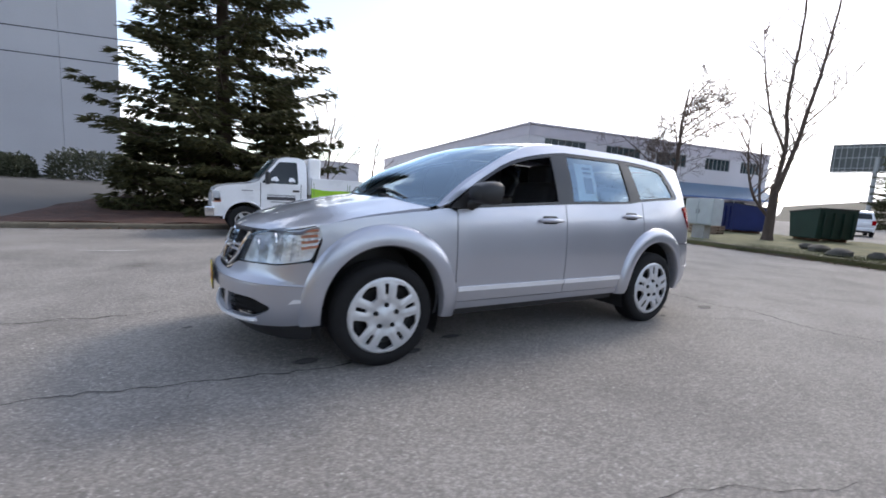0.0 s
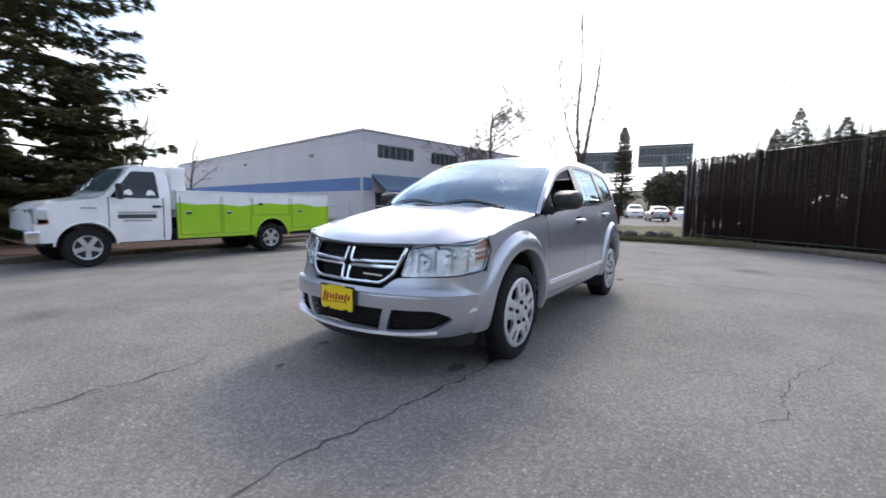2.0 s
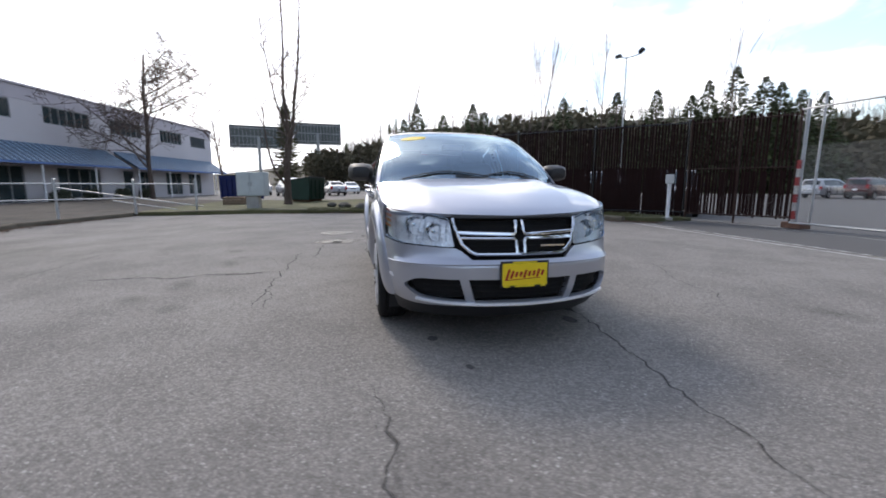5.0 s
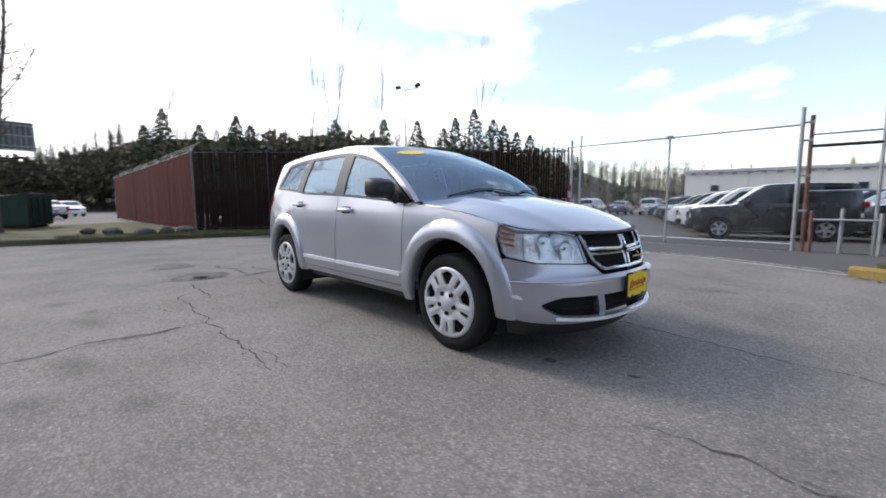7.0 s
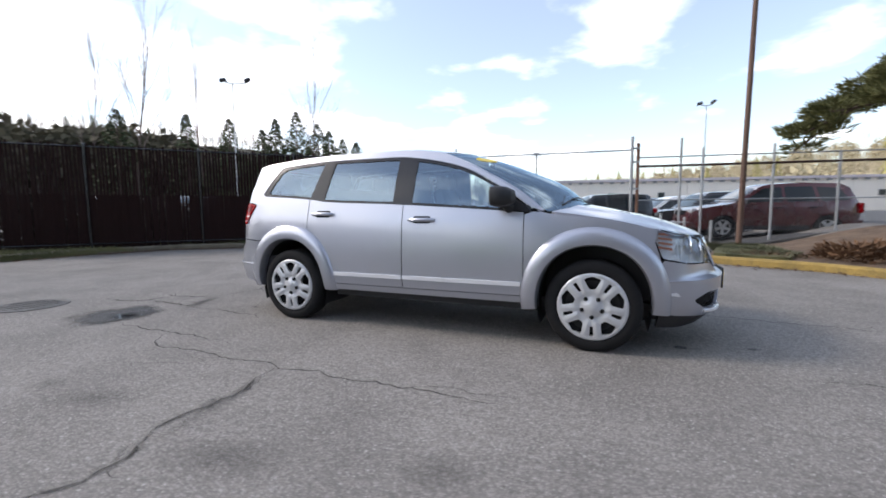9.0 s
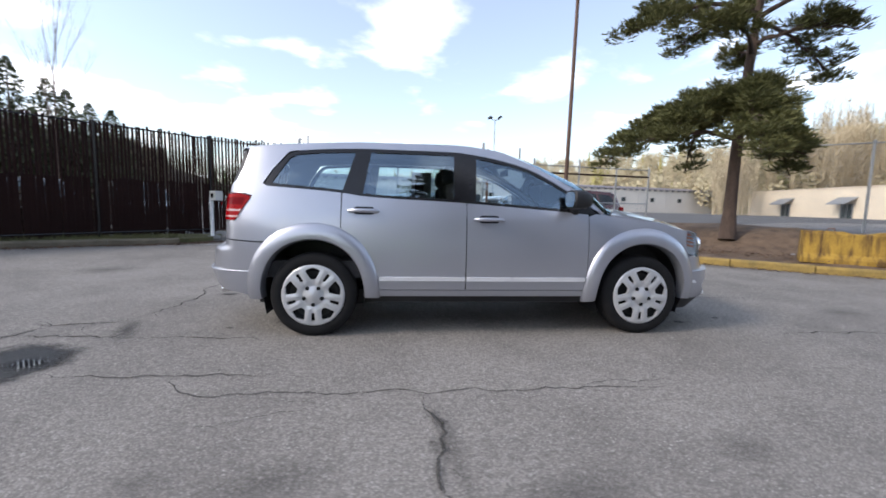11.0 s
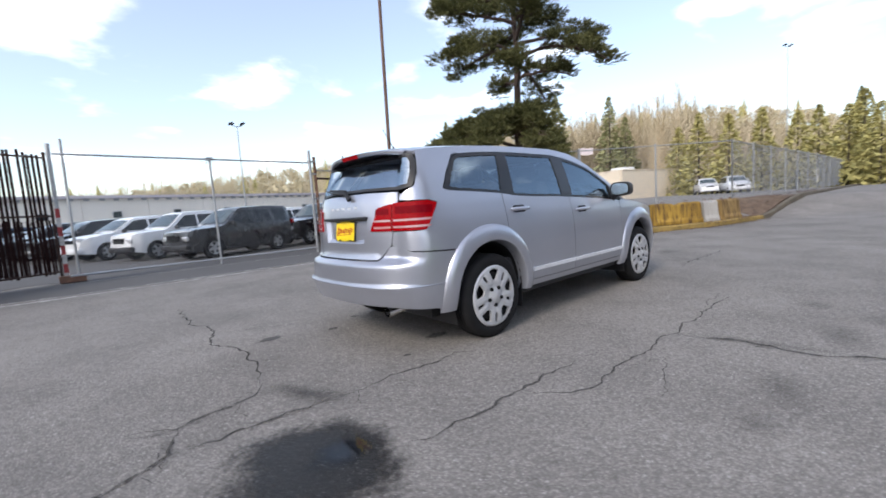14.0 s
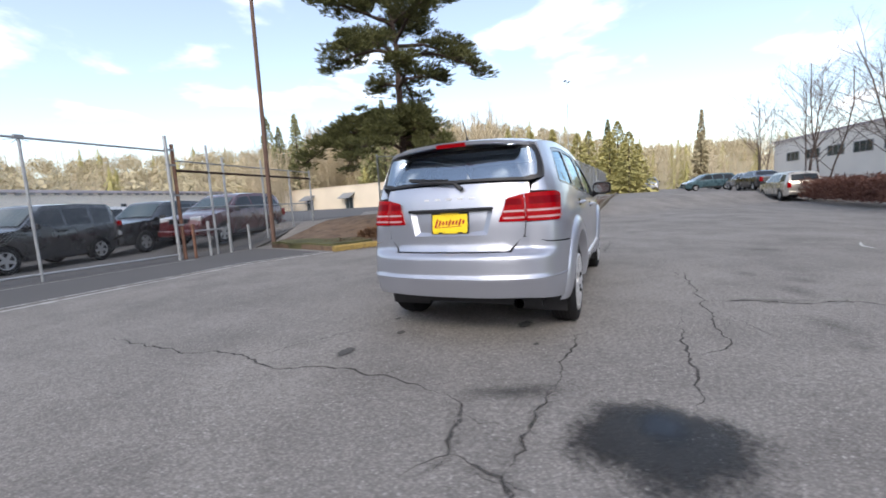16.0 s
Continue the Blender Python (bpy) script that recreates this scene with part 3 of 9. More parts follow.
disc("crack_damp", -3.05, -0.66, 0.46, 0.15, 0.0052, faded("damp_smear", STAIN, 0.9, 4.0, 0.62), "dark damp smear between two cracks", "stain", turn=-63)
mhc = thing("manhole_cover", Matrix.Translation((-4.86, -1.52, 0)), "round dark iron manhole cover set in asphalt", "manhole cover")
sh = Shape()
sh.lathe([(0.36, -0.02), (0.36, 0.007), (0.325, 0.009), (0.318, 0.004), (0.318, -0.02)], 40)
part("ring", sh, IRON, mhc, "worn iron ring", True)
sh = Shape()
sh.lathe([(0.312, -0.02), (0.312, 0.006), (0.30, 0.008), (0.001, 0.008)], 40)
lid_ = part("lid", sh, IRON, mhc, "dark iron lid", True)
for i in range(-4, 5):
    for j in range(-4, 5):
        if math.hypot(i, j) * 0.062 < 0.27:
            sh = Shape()
            sh.box((i * 0.062, j * 0.062, 0.009), (0.036, 0.036, 0.006))
            part("stud", sh, IRON, lid_)
disc("manhole_surround", -4.86, -1.52, 0.50, 0.44, 0.0045, FAINT, "darker patched asphalt round the manhole", "stain")
for i, (x, y, a, b) in enumerate(((-1.74, -0.45, 0.13, 0.09), (-2.22, -0.64, 0.05, 0.03), (-2.22, 0.57, 0.06, 0.05), (-1.83, 0.82, 0.06, 0.04), (-2.77, 0.77, 0.15, 0.08), (2.09, -0.54, 0.06, 0.05), (1.9, 0.62, 0.12, 0.07), (1.55, 0.75, 0.16, 0.06), (1.15, 0.72, 0.1, 0.06), (2.6, -0.4, 0.05, 0.03), (0.7, 0.55, 0.12, 0.05))):
    disc("oil_stain", x, y, a * 1.1, b * 1.1, 0.006 if i != 10 else 0.007, SPOT, "small dark oil stain on asphalt", "stain", "oil stains")
for i, (x, y, a, b, w) in enumerate(((0.95, -2.67, 0.34, 0.22, 10), (0.0, -2.92, 0.5, 0.24, 10), (-1.25, -2.78, 0.45, 0.22, 20), (-1.75, -2.75, 0.22, 0.16, 0), (0.55, -3.15, 0.35, 0.25, 30), (-0.47, -2.6, 0.10, 0.7, 5), (2.2, 2.9, 0.5, 0.3, 30), (4.3, -0.2, 0.5, 0.3, 0), (-2.4, -3.0, 0.3, 0.25, 0), (3.2, -3.4, 0.5, 0.4, 40), (-5.3, 2.5, 0.6, 0.5, 0))):
    disc("faint_stain", x, y, a, b, 0.0055, FAINT, "faint darker blotch on worn asphalt", "stain", "faint stains", w)
pm = Shape()
ribbon(pm, [(4.25, -5.06), (3.66, -4.86), (3.2, -4.92)], 0.05, 0.01, 0.005, rc)
whole("paint_mark", pm, WHITELINE, "scuffed white paint mark on asphalt", "paint mark", kind="structure")

# verges, beds and the gate apron
west = [(-12.35, -9.0), (-12.15, -4.5), (-11.65, -1.0), (-11.25, 2.6), (-10.6, 4.3), (-9.2, 5.4), (-7.6, 6.3), (-6.3, 7.0), (-5.9, 7.6), (-6.2, 9.0), (-8.5, 7.0), (-13.9, 1.4), (-15.5, 0.6), (-24.0, 0.4), (-24.0, -9.0)]
land("grass_verge", west, GRASS, 0.13, "rough grass verge with moss behind a low kerb", 0.6, 0.05)
apron = [(-5.9, 7.3), (-4.5, 6.85), (-1.0, 6.75), (1.2, 6.65), (3.1, 5.95), (4.2, 9.4), (2.0, 10.2), (-4.3, 10.8), (-6.3, 9.2)]
land("gate_apron", apron, LOT, 0.012, "dark asphalt apron before the gate", 0.7)
lot = [(-30, 11.0), (-4.4, 10.9), (2.2, 10.3), (4.6, 9.8), (7.0, 10.5), (12, 10.8), (20, 16), (44, 20), (60, 56), (-16, 58), (-40, 40)]
land("parking_lot", lot, LOT, 0.008, "dark asphalt car storage lot", 2.5)
lot_w = [(-14.3, 1.3), (-6.65, 9.25), (-5.0, 10.86), (-29.9, 10.96), (-36, 3.0)]
land("parking_lot", lot_w, LOT, 0.008, "dark asphalt car lot behind the slatted fence", 2.5)
bed = [(3.35, 5.72), (4.95, 4.82), (6.1, 3.66), (7.1, 2.78), (8.7, 1.72), (10.5, 0.82), (13.5, 0.2), (17.2, -0.30), (17.2, 0.5), (12.0, 2.6), (10.5, 5.0), (9.6, 7.5), (7.5, 9.2), (5.2, 9.6), (4.3, 8.8)]
land("mulch_bed", bed, MULCH, 0.11, "brown bark mulch bed under the pine", 0.5, 0.08)
bedg = [(3.5, 5.9), (4.6, 5.3), (5.2, 6.5), (5.2, 9.3), (4.5, 9.0), (3.9, 7.6)]
land("grass_strip", bedg, GRASS, 0.17, "patchy grass at the foot of a pole", 0.4, 0.05)
street = [(7.1, -10.45), (16.0, -10.6), (24.0, -31.0), (4.4, -31.0), (4.7, -19.2), (6.6, -14.5)]
land("side_street", street, LOT, 0.012, "dark asphalt side street behind the litter bed", 1.5)
bank = [(-5.8, -10.35), (1.5, -10.25), (5.6, -10.2), (7.0, -10.7), (6.4, -14.5), (4.5, -19.0), (0.0, -21.0), (-5.5, -20.0)]
land("leaf_litter_bed", bank, LITTER, 0.14, "leaf litter bed under the spruce", 0.6, 0.10)
strip = [(-12.4, -9.0), (-24.0, -9.0), (-30, -17), (-19.5, -19.6), (-18.9, -20.0), (-8.5, -20.0), (-6.0, -20), (-5.9, -10.4), (-9.0, -10.7)]
land("sidewalk", strip, GRAVEL, 0.12, "concrete and gravel strip before the building", 0.8, 0.03)


def kerb(name, pts, material, label, w=0.16, h=0.14):
    """A rounded kerb in cast lengths along a line."""
    top_ = thing(name, None, label, "kerb", kind="structure")
    dense = []
    for a, b in zip(pts, pts[1:]):
        a, b = Vector(a), Vector(b)
        n = max(1, round((b - a).length / 1.5))
        dense += [a.lerp(b, i / n) for i in range(n)]
    dense.append(Vector(pts[-1]))
    rk = random.Random(len(pts))
    for a, b in zip(dense, dense[1:]):
        d = (b - a).normalized()
        n = Vector((-d.y, d.x))
        sh = Shape()
        a2, b2 = a + d * 0.006, b - d * 0.006
        jit = rk.uniform(-0.008, 0.008)
        ring = [(-w / 2, -0.05), (-w / 2, h * 0.75), (-w * 0.32, h), (w * 0.32, h), (w / 2, h * 0.75), (w / 2, -0.05)]
        for q in (a2, a2.lerp(b2, 0.5), b2):
            for u, v in ring:
                p = q + n * (u + jit)
                sh.v.append(Vector((p.x, p.y, ground_z(q.x, q.y) + v + jit)))
        for i in range(2):
            for j in range(6):
                sh.f.append((i * 6 + j, i * 6 + (j + 1) % 6, (i + 1) * 6 + (j + 1) % 6, (i + 1) * 6 + j))
        sh.f += [tuple(range(6)), tuple(range(12, 18))]
        part("kerb_stone", sh, material, top_, "", True)
    return top_


kerb("kerb_west", [(-12.45, -9.0), (-12.25, -4.5), (-11.75, -1.0), (-11.35, 2.6), (-10.7, 4.2), (-9.25, 5.25), (-7.6, 6.15), (-6.3, 6.75)], KERBOLD, "low mossy concrete kerb with faded yellow top", 0.18, 0.15)
kerb("kerb_yellow", [(3.25, 5.62), (4.95, 4.72), (6.1, 3.55), (7.1, 2.68), (8.7, 1.62), (10.5, 0.72), (13.5, 0.10)], KERBYEL, "yellow painted concrete kerb with worn edges", 0.17, 0.15)
kerb("kerb_road", [(13.5, 0.10), (17.2, -0.42), (24, -0.40), (38.8, -0.26), (70, -0.6)], KERBOLD, "grey concrete kerb along the road", 0.17, 0.14)
kerb("kerb_truck_side", [(9.5, -10.1), (5.6, -10.08), (1.5, -10.12), (-5.8, -10.22), (-9.0, -10.55), (-12.2, -9.1)], KERBOLD, "dirty grey concrete kerb by the spruce bed", 0.17, 0.14)
wl = Shape()
ribbon(wl, [(-6.2, 6.72), (-4.48, 6.55), (-1.0, 6.48), (1.19, 6.38), (3.2, 5.62)], 0.10, 0.004, 0.006, rc, False)
ribbon(wl, [(-6.0, 7.0), (-4.45, 6.78), (-1.0, 6.68), (1.19, 6.58), (3.15, 5.86)], 0.07, 0.004, 0.016, rc, False)
whole("gutter_line", wl, WHITELINE, "twin pale concrete gutter lines across the gateway", "gutter", kind="structure")
ap = Shape()
ribbon(ap, [(-4.3, 9.55), (-1.0, 9.3), (2.0, 9.1)], 0.07, 0.003, 0.018, rc, False)
whole("gate_track", ap, WHITELINE, "pale ground track of the rolling gate", "track", kind="structure")

# ---- buildings ----


def window_unit(parent, m, w, h, panes, rows=1, depth=0.12):
    """A window let into a wall: glass set back, frame, mullions; local x along the wall, z up, -y outward."""
    wn = thing("window", m)
    wn.parent = parent
    gl = Shape()
    gl.box((w / 2, 0.02, h / 2), (w, 0.02, h))
    part("pane", gl, WINGLASS, wn, "dark glass")
    fr = Shape()
    for x in (0, w):
        fr.box((x, -0.02, h / 2), (0.06, 0.10, h + 0.06))
    for z in (0, h):
        fr.box((w / 2, -0.02, z), (w + 0.06, 0.10, 0.06))
    for i in range(1, panes):
        fr.box((w * i / panes, -0.015, h / 2), (0.045, 0.08, h))
    for i in range(1, rows):
        fr.box((w / 2, -0.015, h * i / rows), (w, 0.08, 0.045))
    part("frame", fr, FRAME, wn, "grey metal frame")
    return wn


SEAM = surf("light_blue_seam", (0.34, 0.47, 0.60), 0.45, 0.2, 0.15, 0.8, 20, 0.05)


def office():
    a = radians(9)
    o = thing("office_building", Matrix.Translation((-19.2, -21.4, -0.1)) @ Euler((0, 0, math.pi - a)).to_matrix().to_4x4(), "two-storey white concrete building with a blue band and awning", "building")
    # local x along the front, y into the building (the front looks to local +y outside = -y)
    L, D, H = 28.2, 47.0, 7.0
    # front wall as piers and bands round real openings
    wins = [(1.45, 5.4), (7.5, 11.2), (13.1, 16.7), (19.2, 22.5), (24.1, 26.9)]
    shop = [(1.2, 2.9, 0.15, 2.3), (3.2, 5.7, 0.15, 2.3), (8.0, 11.6, 0.3, 2.3), (14.0, 15.2, 0.1, 2.3), (15.7, 17.6, 0.3, 2.3), (19.5, 22.0, 0.3, 2.3), (23.2, 25.5, 0.3, 2.3)]
    wall = Shape()

    def slab(x0, x1, z0, z1):
        wall.box(((x0 + x1) / 2, 0.15, (z0 + z1) / 2), (x1 - x0, 0.3, z1 - z0))

    slab(0, L, 6.12, H)
    slab(0, L, 2.38, 5.02)
    x = 0
    for w0, w1 in wins:
        slab(x, w0, 5.02, 6.12)
        x = w1
    slab(x, L, 5.02, 6.12)
    x = 0
    for w0, w1, z0, z1 in shop:
        slab(x, w0, -0.4, 2.38)
        slab(w0, w1, -0.4, z0)
        slab(w0, w1, z1, 2.38)
        x = w1
    slab(x, L, -0.4, 2.38)
    part("front_wall", wall, WALLWHITE, o, "white painted concrete wall")
    for k in range(6):
        y0, y1 = 0.3 + (D - 0.3) * k / 6, 0.3 + (D - 0.3) * (k + 1) / 6
        for z0, z1 in ((-0.4, 2.40), (3.42, H)):
            side = Shape()
            side.box((0.15, (y0 + y1) / 2, (z0 + z1) / 2), (0.3, y1 - y0 - 0.02, z1 - z0))
            part("side_wall_panel", side, WALLWHITE, o, "white painted wall panel")
    for k in range(6):
        y0, y1 = 0.3 + (D - 0.3) * k / 6, 0.3 + (D - 0.3) * (k + 1) / 6
        blue = Shape()
        blue.box((0.147, (y0 + y1) / 2, 2.91), (0.3, y1 - y0 - 0.02, 1.02))
        part("blue_band", blue, BLUEBAND, o, "blue painted band")
    blue = Shape()
    blue.box((0.45, -0.003, 2.91), (0.9, 0.02, 1.02))
    part("blue_band", blue, BLUEBAND, o, "blue painted band")
    fascia = Shape()
    fascia.box((L / 2, -0.004, H - 0.42), (L + 0.02, 0.03, 0.8))
    part("parapet_band", fascia, COPING, o, "pinkish grey parapet band")
    fascia = Shape()
    fascia.box((-0.004, D / 2, H - 0.42), (0.03, D, 0.8))
    part("parapet_band", fascia, COPING, o, "pinkish grey parapet band")
    back = Shape()
    back.box((L / 2, D, H / 2), (L, 0.3, H))
    back.box((L - 0.15, D / 2, H / 2), (0.3, D - 0.3, H - 0.02))
    part("rear_wall", back, WALLWHITE, o)
    inn = Shape()
    inn.box((L / 2, 1.6, 3.4), (L - 0.7, 0.1, 6.6))
    part("inner_wall", inn, WALLGREY, o)
    rf = Shape()
    rf.box((L / 2, D / 2, H - 0.25), (L - 0.6, D - 0.6, 0.2))
    part("roof", rf, CONCRETE, o, "flat roof")
    cp = Shape()
    cp.box((L / 2, 0.12, H + 0.05), (L + 0.2, 0.5, 0.14))
    cp.box((0.12, D / 2 + 0.4, H + 0.052), (0.5, D, 0.14))
    part("coping", cp, COPING, o, "mauve-grey metal coping", bevel=0.02)
    for w0, w1 in wins:
        window_unit(o, Matrix.Translation((w0, 0.10, 5.05)), w1 - w0, 1.04, 6)
    for w0, w1, z0, z1 in shop:
        window_unit(o, Matrix.Translation((w0, 0.10, z0)), w1 - w0, z1 - z0, max(1, round((w1 - w0) / 0.9)), 1 if z0 > 0.2 else 2)
    # standing-seam awning in two lengths
    for x0, x1 in ((0.9, 12.4), (13.2, 27.6)):
        aw = Shape()
        aw.prism([(0.0, 3.72), (-1.75, 2.52), (-1.75, 2.42), (0.0, 3.58)], x0, x1, lambda u, v, d: Vector((d, u, v)))
        an = part("awning", aw, AWNING, o, "blue standing-seam metal awning")
        for i in range(int((x1 - x0) / 0.42) + 1):
            sm = Shape()
            xx = x0 + 0.02 + i * 0.42
            sm.prism([(0.0, 3.755), (-1.76, 2.548), (-1.76, 2.515), (0.0, 3.72)], xx, xx + 0.05, lambda u, v, d: Vector((d, u, v)))
            part("seam", sm, SEAM, an)
        gu = Shape()
        gu.box(((x0 + x1) / 2, -1.77, 2.44), (x1 - x0, 0.08, 0.12))
        part("gutter", gu, BLUEBAND, an)
        for i in range(int((x1 - x0) / 4) + 1):
            po = Shape()
            po.tube([(x0 + 0.2 + i * 4, -1.6, -0.1), (x0 + 0.2 + i * 4, -1.6, 2.45)], 0.055, 8)
            part("awning_post", po, WHITEPAINT, an, "white steel post", True)
    for yy in (7.5, 22, 36):
        lmp = Shape()
        lmp.box((-0.12, yy, 5.6), (0.25, 0.4, 0.2))
        part("wall_light", lmp, FRAME, o, "small wall light")
    return o


office()

# low building further along, seen past the office
annex = thing("low_building", Matrix.Translation((-14.0, -66.0, 0)) @ Euler((0, 0, radians(180 - 9))).to_matrix().to_4x4(), "low white warehouse behind the office building", "building")
sh = Shape()
sh.box((-6, 5, 2.6), (26, 10, 5.6))
part("wall", sh, WALLWHITE, annex, "white painted wall")
sh = Shape()
sh.box((-6, 5, 5.5), (26.4, 10.4, 0.3))
part("roof", sh, COPING, annex)

# tall blank building behind the spruce
grey = thing("tall_grey_building", Matrix.Translation((7.0, -34.0, 0.6)) @ Euler((0, 0, radians(11))).to_matrix().to_4x4(), "tall grey metal-clad warehouse wall, blank", "building")
for k in range(14):
    sh = Shape()
    sh.box((1.5 + 3 * k, 6.0 - 12, 7.5), (2.985, 12, 15.8))
    part("wall_panel", sh, WALLGREY, grey, "grey metal cladding panel")
sh = Shape()
sh.box((21, -6, 15.5), (42.4, 12.4, 0.3))
part("roof", sh, COPING, grey)

# long white building across the lot
d = Vector((81.0, 18.0, 0))
lotb = thing("long_white_building", Matrix.Translation((-16, 60, -0.4)) @ Euler((0, 0, math.atan2(18, 81))).to_matrix().to_4x4(), "long low white warehouse across the car lot", "building")
PALE = surf("pale_wall", (0.74, 0.70, 0.64), 0.85, 0.0, 0.06, 0.3, 20, 0.1)
for k in range(12):
    sh = Shape()
    sh.box((3.5 + 7 * k, 6, 2.7), (6.96, 12, 5.6))
    part("wall_panel", sh, PALE, lotb, "off-white wall panel")
sh = Shape()
sh.box((42, 6, 5.7), (84.6, 12.8, 0.35))
part("roof", sh, COPING, lotb, "grey roof edge")
for k in range(12):
    window_unit(lotb, Matrix.Translation((3.0 + k * 7, -0.04, 3.1)), 0.9, 0.75, 1)
sh = Shape()
sh.box((0, 0, 0), (0.5, 0.3, 0.26))
first = part("eave_bracket", sh, FRAME, lotb, "grey bracket under the eave")
first.location = (1.0, -0.16, 5.36)
for k in range(1, 56):
    ob = new("eave_bracket", first.data)
    ob.parent = lotb
    ob.location = (1.0 + 1.5 * k, -0.16, 5.36)

# cream workshop beyond the pine
cream = thing("cream_workshop", Matrix.Translation((50, 21.5, 0.3)) @ Euler((0, 0, math.atan2(38.5, 7.0))).to_matrix().to_4x4(), "low cream workshop with dark door openings", "building")
sh = Shape()
sh.box((19.7, -9, 1.85), (39.4, 18, 4.5))
part("wall", sh, WALLCREAM, cream, "cream painted wall")
sh = Shape()
sh.box((19.7, -9, 4.13), (39.6, 18.2, 0.10))
part("roof", sh, WALLCREAM, cream, "flat roof edge")
sh = Shape()
sh.box((0.55, 0.09, 1.9), (0.7, 0.16, 4.3))
part("pilaster", sh, WALLCREAM, cream, "cream pilaster")
TEAL = surf("teal_poster", (0.16, 0.42, 0.38), 0.6, 0.0, 0.15, 2, 20, 0.0)
for x, w, z0, h in ((3.6, 3.1, 0.1, 2.6), (7.9, 0.9, 0.1, 2.0), (9.7, 3.5, 0.7, 2.2)):
    wn = window_unit(cream, Matrix.Translation((x + w, 0.04, z0)) @ Euler((0, 0, math.pi)).to_matrix().to_4x4(), w, h, 2, 2)
    if w > 2:
        sh = Shape()
        sh.box((w * 0.45, -0.06, h * 0.34), (w * 0.8, 0.02, h * 0.42))
        part("display_panel", sh, PAPER, wn, "white display panel")
        sh = Shape()
        sh.box((w * 0.45, -0.062, h * 0.09), (w * 0.84, 0.02, h * 0.10))
        part("display_strip", sh, TEAL, wn, "teal strip")
for x in (19.2, 29.4):
    sh = Shape()
    sh.prism([(0, 2.95), (1.5, 2.1), (1.5, 2.0), (0, 2.8)], x, x + 2.7, lambda u, v, d: Vector((d, u, v)))
    part("door_canopy", sh, FRAME, cream, "grey door canopy")
    window_unit(cream, Matrix.Translation((x + 2.2, 0.04, 0.1)) @ Euler((0, 0, math.pi)).to_matrix().to_4x4(), 1.7, 2.0, 2)
sh = Shape()
sh.box((3.4, -5, 4.45), (2.4, 2.0, 0.6))
part("roof_unit", sh, WHITEPAINT, cream, "white rooftop unit", bevel=0.03)

# white building past the road's far bend
wb = thing("white_building", Matrix.Translation((52, -30, 0)) @ Euler((0, 0, radians(10))).to_matrix().to_4x4(), "white two-storey building behind bare trees", "building")
sh = Shape()
sh.box((16, -5, 3.6), (32, 10, 7.4))
part("wall", sh, PALE, wb, "white wall")
sh = Shape()
sh.box((16, -5, 7.4), (32.4, 10.4, 0.3))
part("roof", sh, COPING, wb)
for k in range(5):
    window_unit(wb, Matrix.Translation((8 + k * 5, 0.04, 4.0)) @ Euler((0, 0, math.pi)).to_matrix().to_4x4(), 3.2, 1.3, 3)

# ---- billboards ----


BOARD = surf("weathered_board", (0.10, 0.11, 0.11), 0.9, 0.0, 0.25, 0.4, 6, 0.1)


def billboard(x, y, z0, w, h, aim):
    b = thing("billboard", Matrix.Translation((x, y, 0)) @ Euler((0, 0, aim)).to_matrix().to_4x4(), "grey back of a large billboard on a steel column", "billboard", "billboards by the highway")
    sh = Shape()
    sh.box((0, 0, z0 + h / 2), (0.3, w, h))
    part("panel", sh, BOARD, b, "weathered grey panel")
    sh = Shape()
    n = 15
    for z in (0.12, 0.5, 0.88):
        sh.box((0.32, 0, z0 + h * z), (0.2, w, 0.14))
    for i in range(n):
        sh.box((0.28, -w / 2 + w * (i + 0.5) / n, z0 + h / 2), (0.2, 0.10, h + 0.5))
    sh.box((0.5, 0, z0 - 0.2), (0.9, w, 0.16))
    for i in range(5):
        sh.box((0.6, -w / 2 + w * (i + 0.5) / 5, z0 + h + 0.2), (0.1, 0.1, 0.8))
    part("frame", sh, FRAME, b, "grey steel framing")
    sh = Shape()
    sh.tube([(0, 0, -2), (0, 0, z0 + h * 0.5)], 0.4, 14)
    part("column", sh, FRAME, b, "concrete-grey column", True)


billboard(-112.0, -25.6, 10.6, 13.4, 5.4, radians(12))
billboard(-98.0, -9.8, 10.5, 10.5, 4.6, radians(8))

# ---- fences, gate, posts ----


def run_len(a, b):
    return (Vector(b) - Vector(a)).length


def fence_posts(parent, a, b, n, z0, z1, r=0.035, material=STEEL):
    for i in range(n + 1):
        p = Vector(a).lerp(Vector(b), i / n)
        sh = Shape()
        gz = ground_z(p.x, p.y) + z0
        sh.tube([(p.x, p.y, gz), (p.x, p.y, z1)], r, 10)
        sh.lathe([(r * 1.25, z1 - 0.02), (r * 1.2, z1 + 0.02), (0.001, z1 + 0.045)], 10, Matrix.Translation((p.x, p.y, 0)))
        part("post", sh, material, parent, "", True)


def rail_line(parent, a, b, z, r=0.02, material=STEEL, za=None):
    sh = Shape()
    sh.tube([(a[0], a[1], z), (b[0], b[1], za if za is not None else z)], r, 8)
    return part("rail", sh, material, parent, "", True)


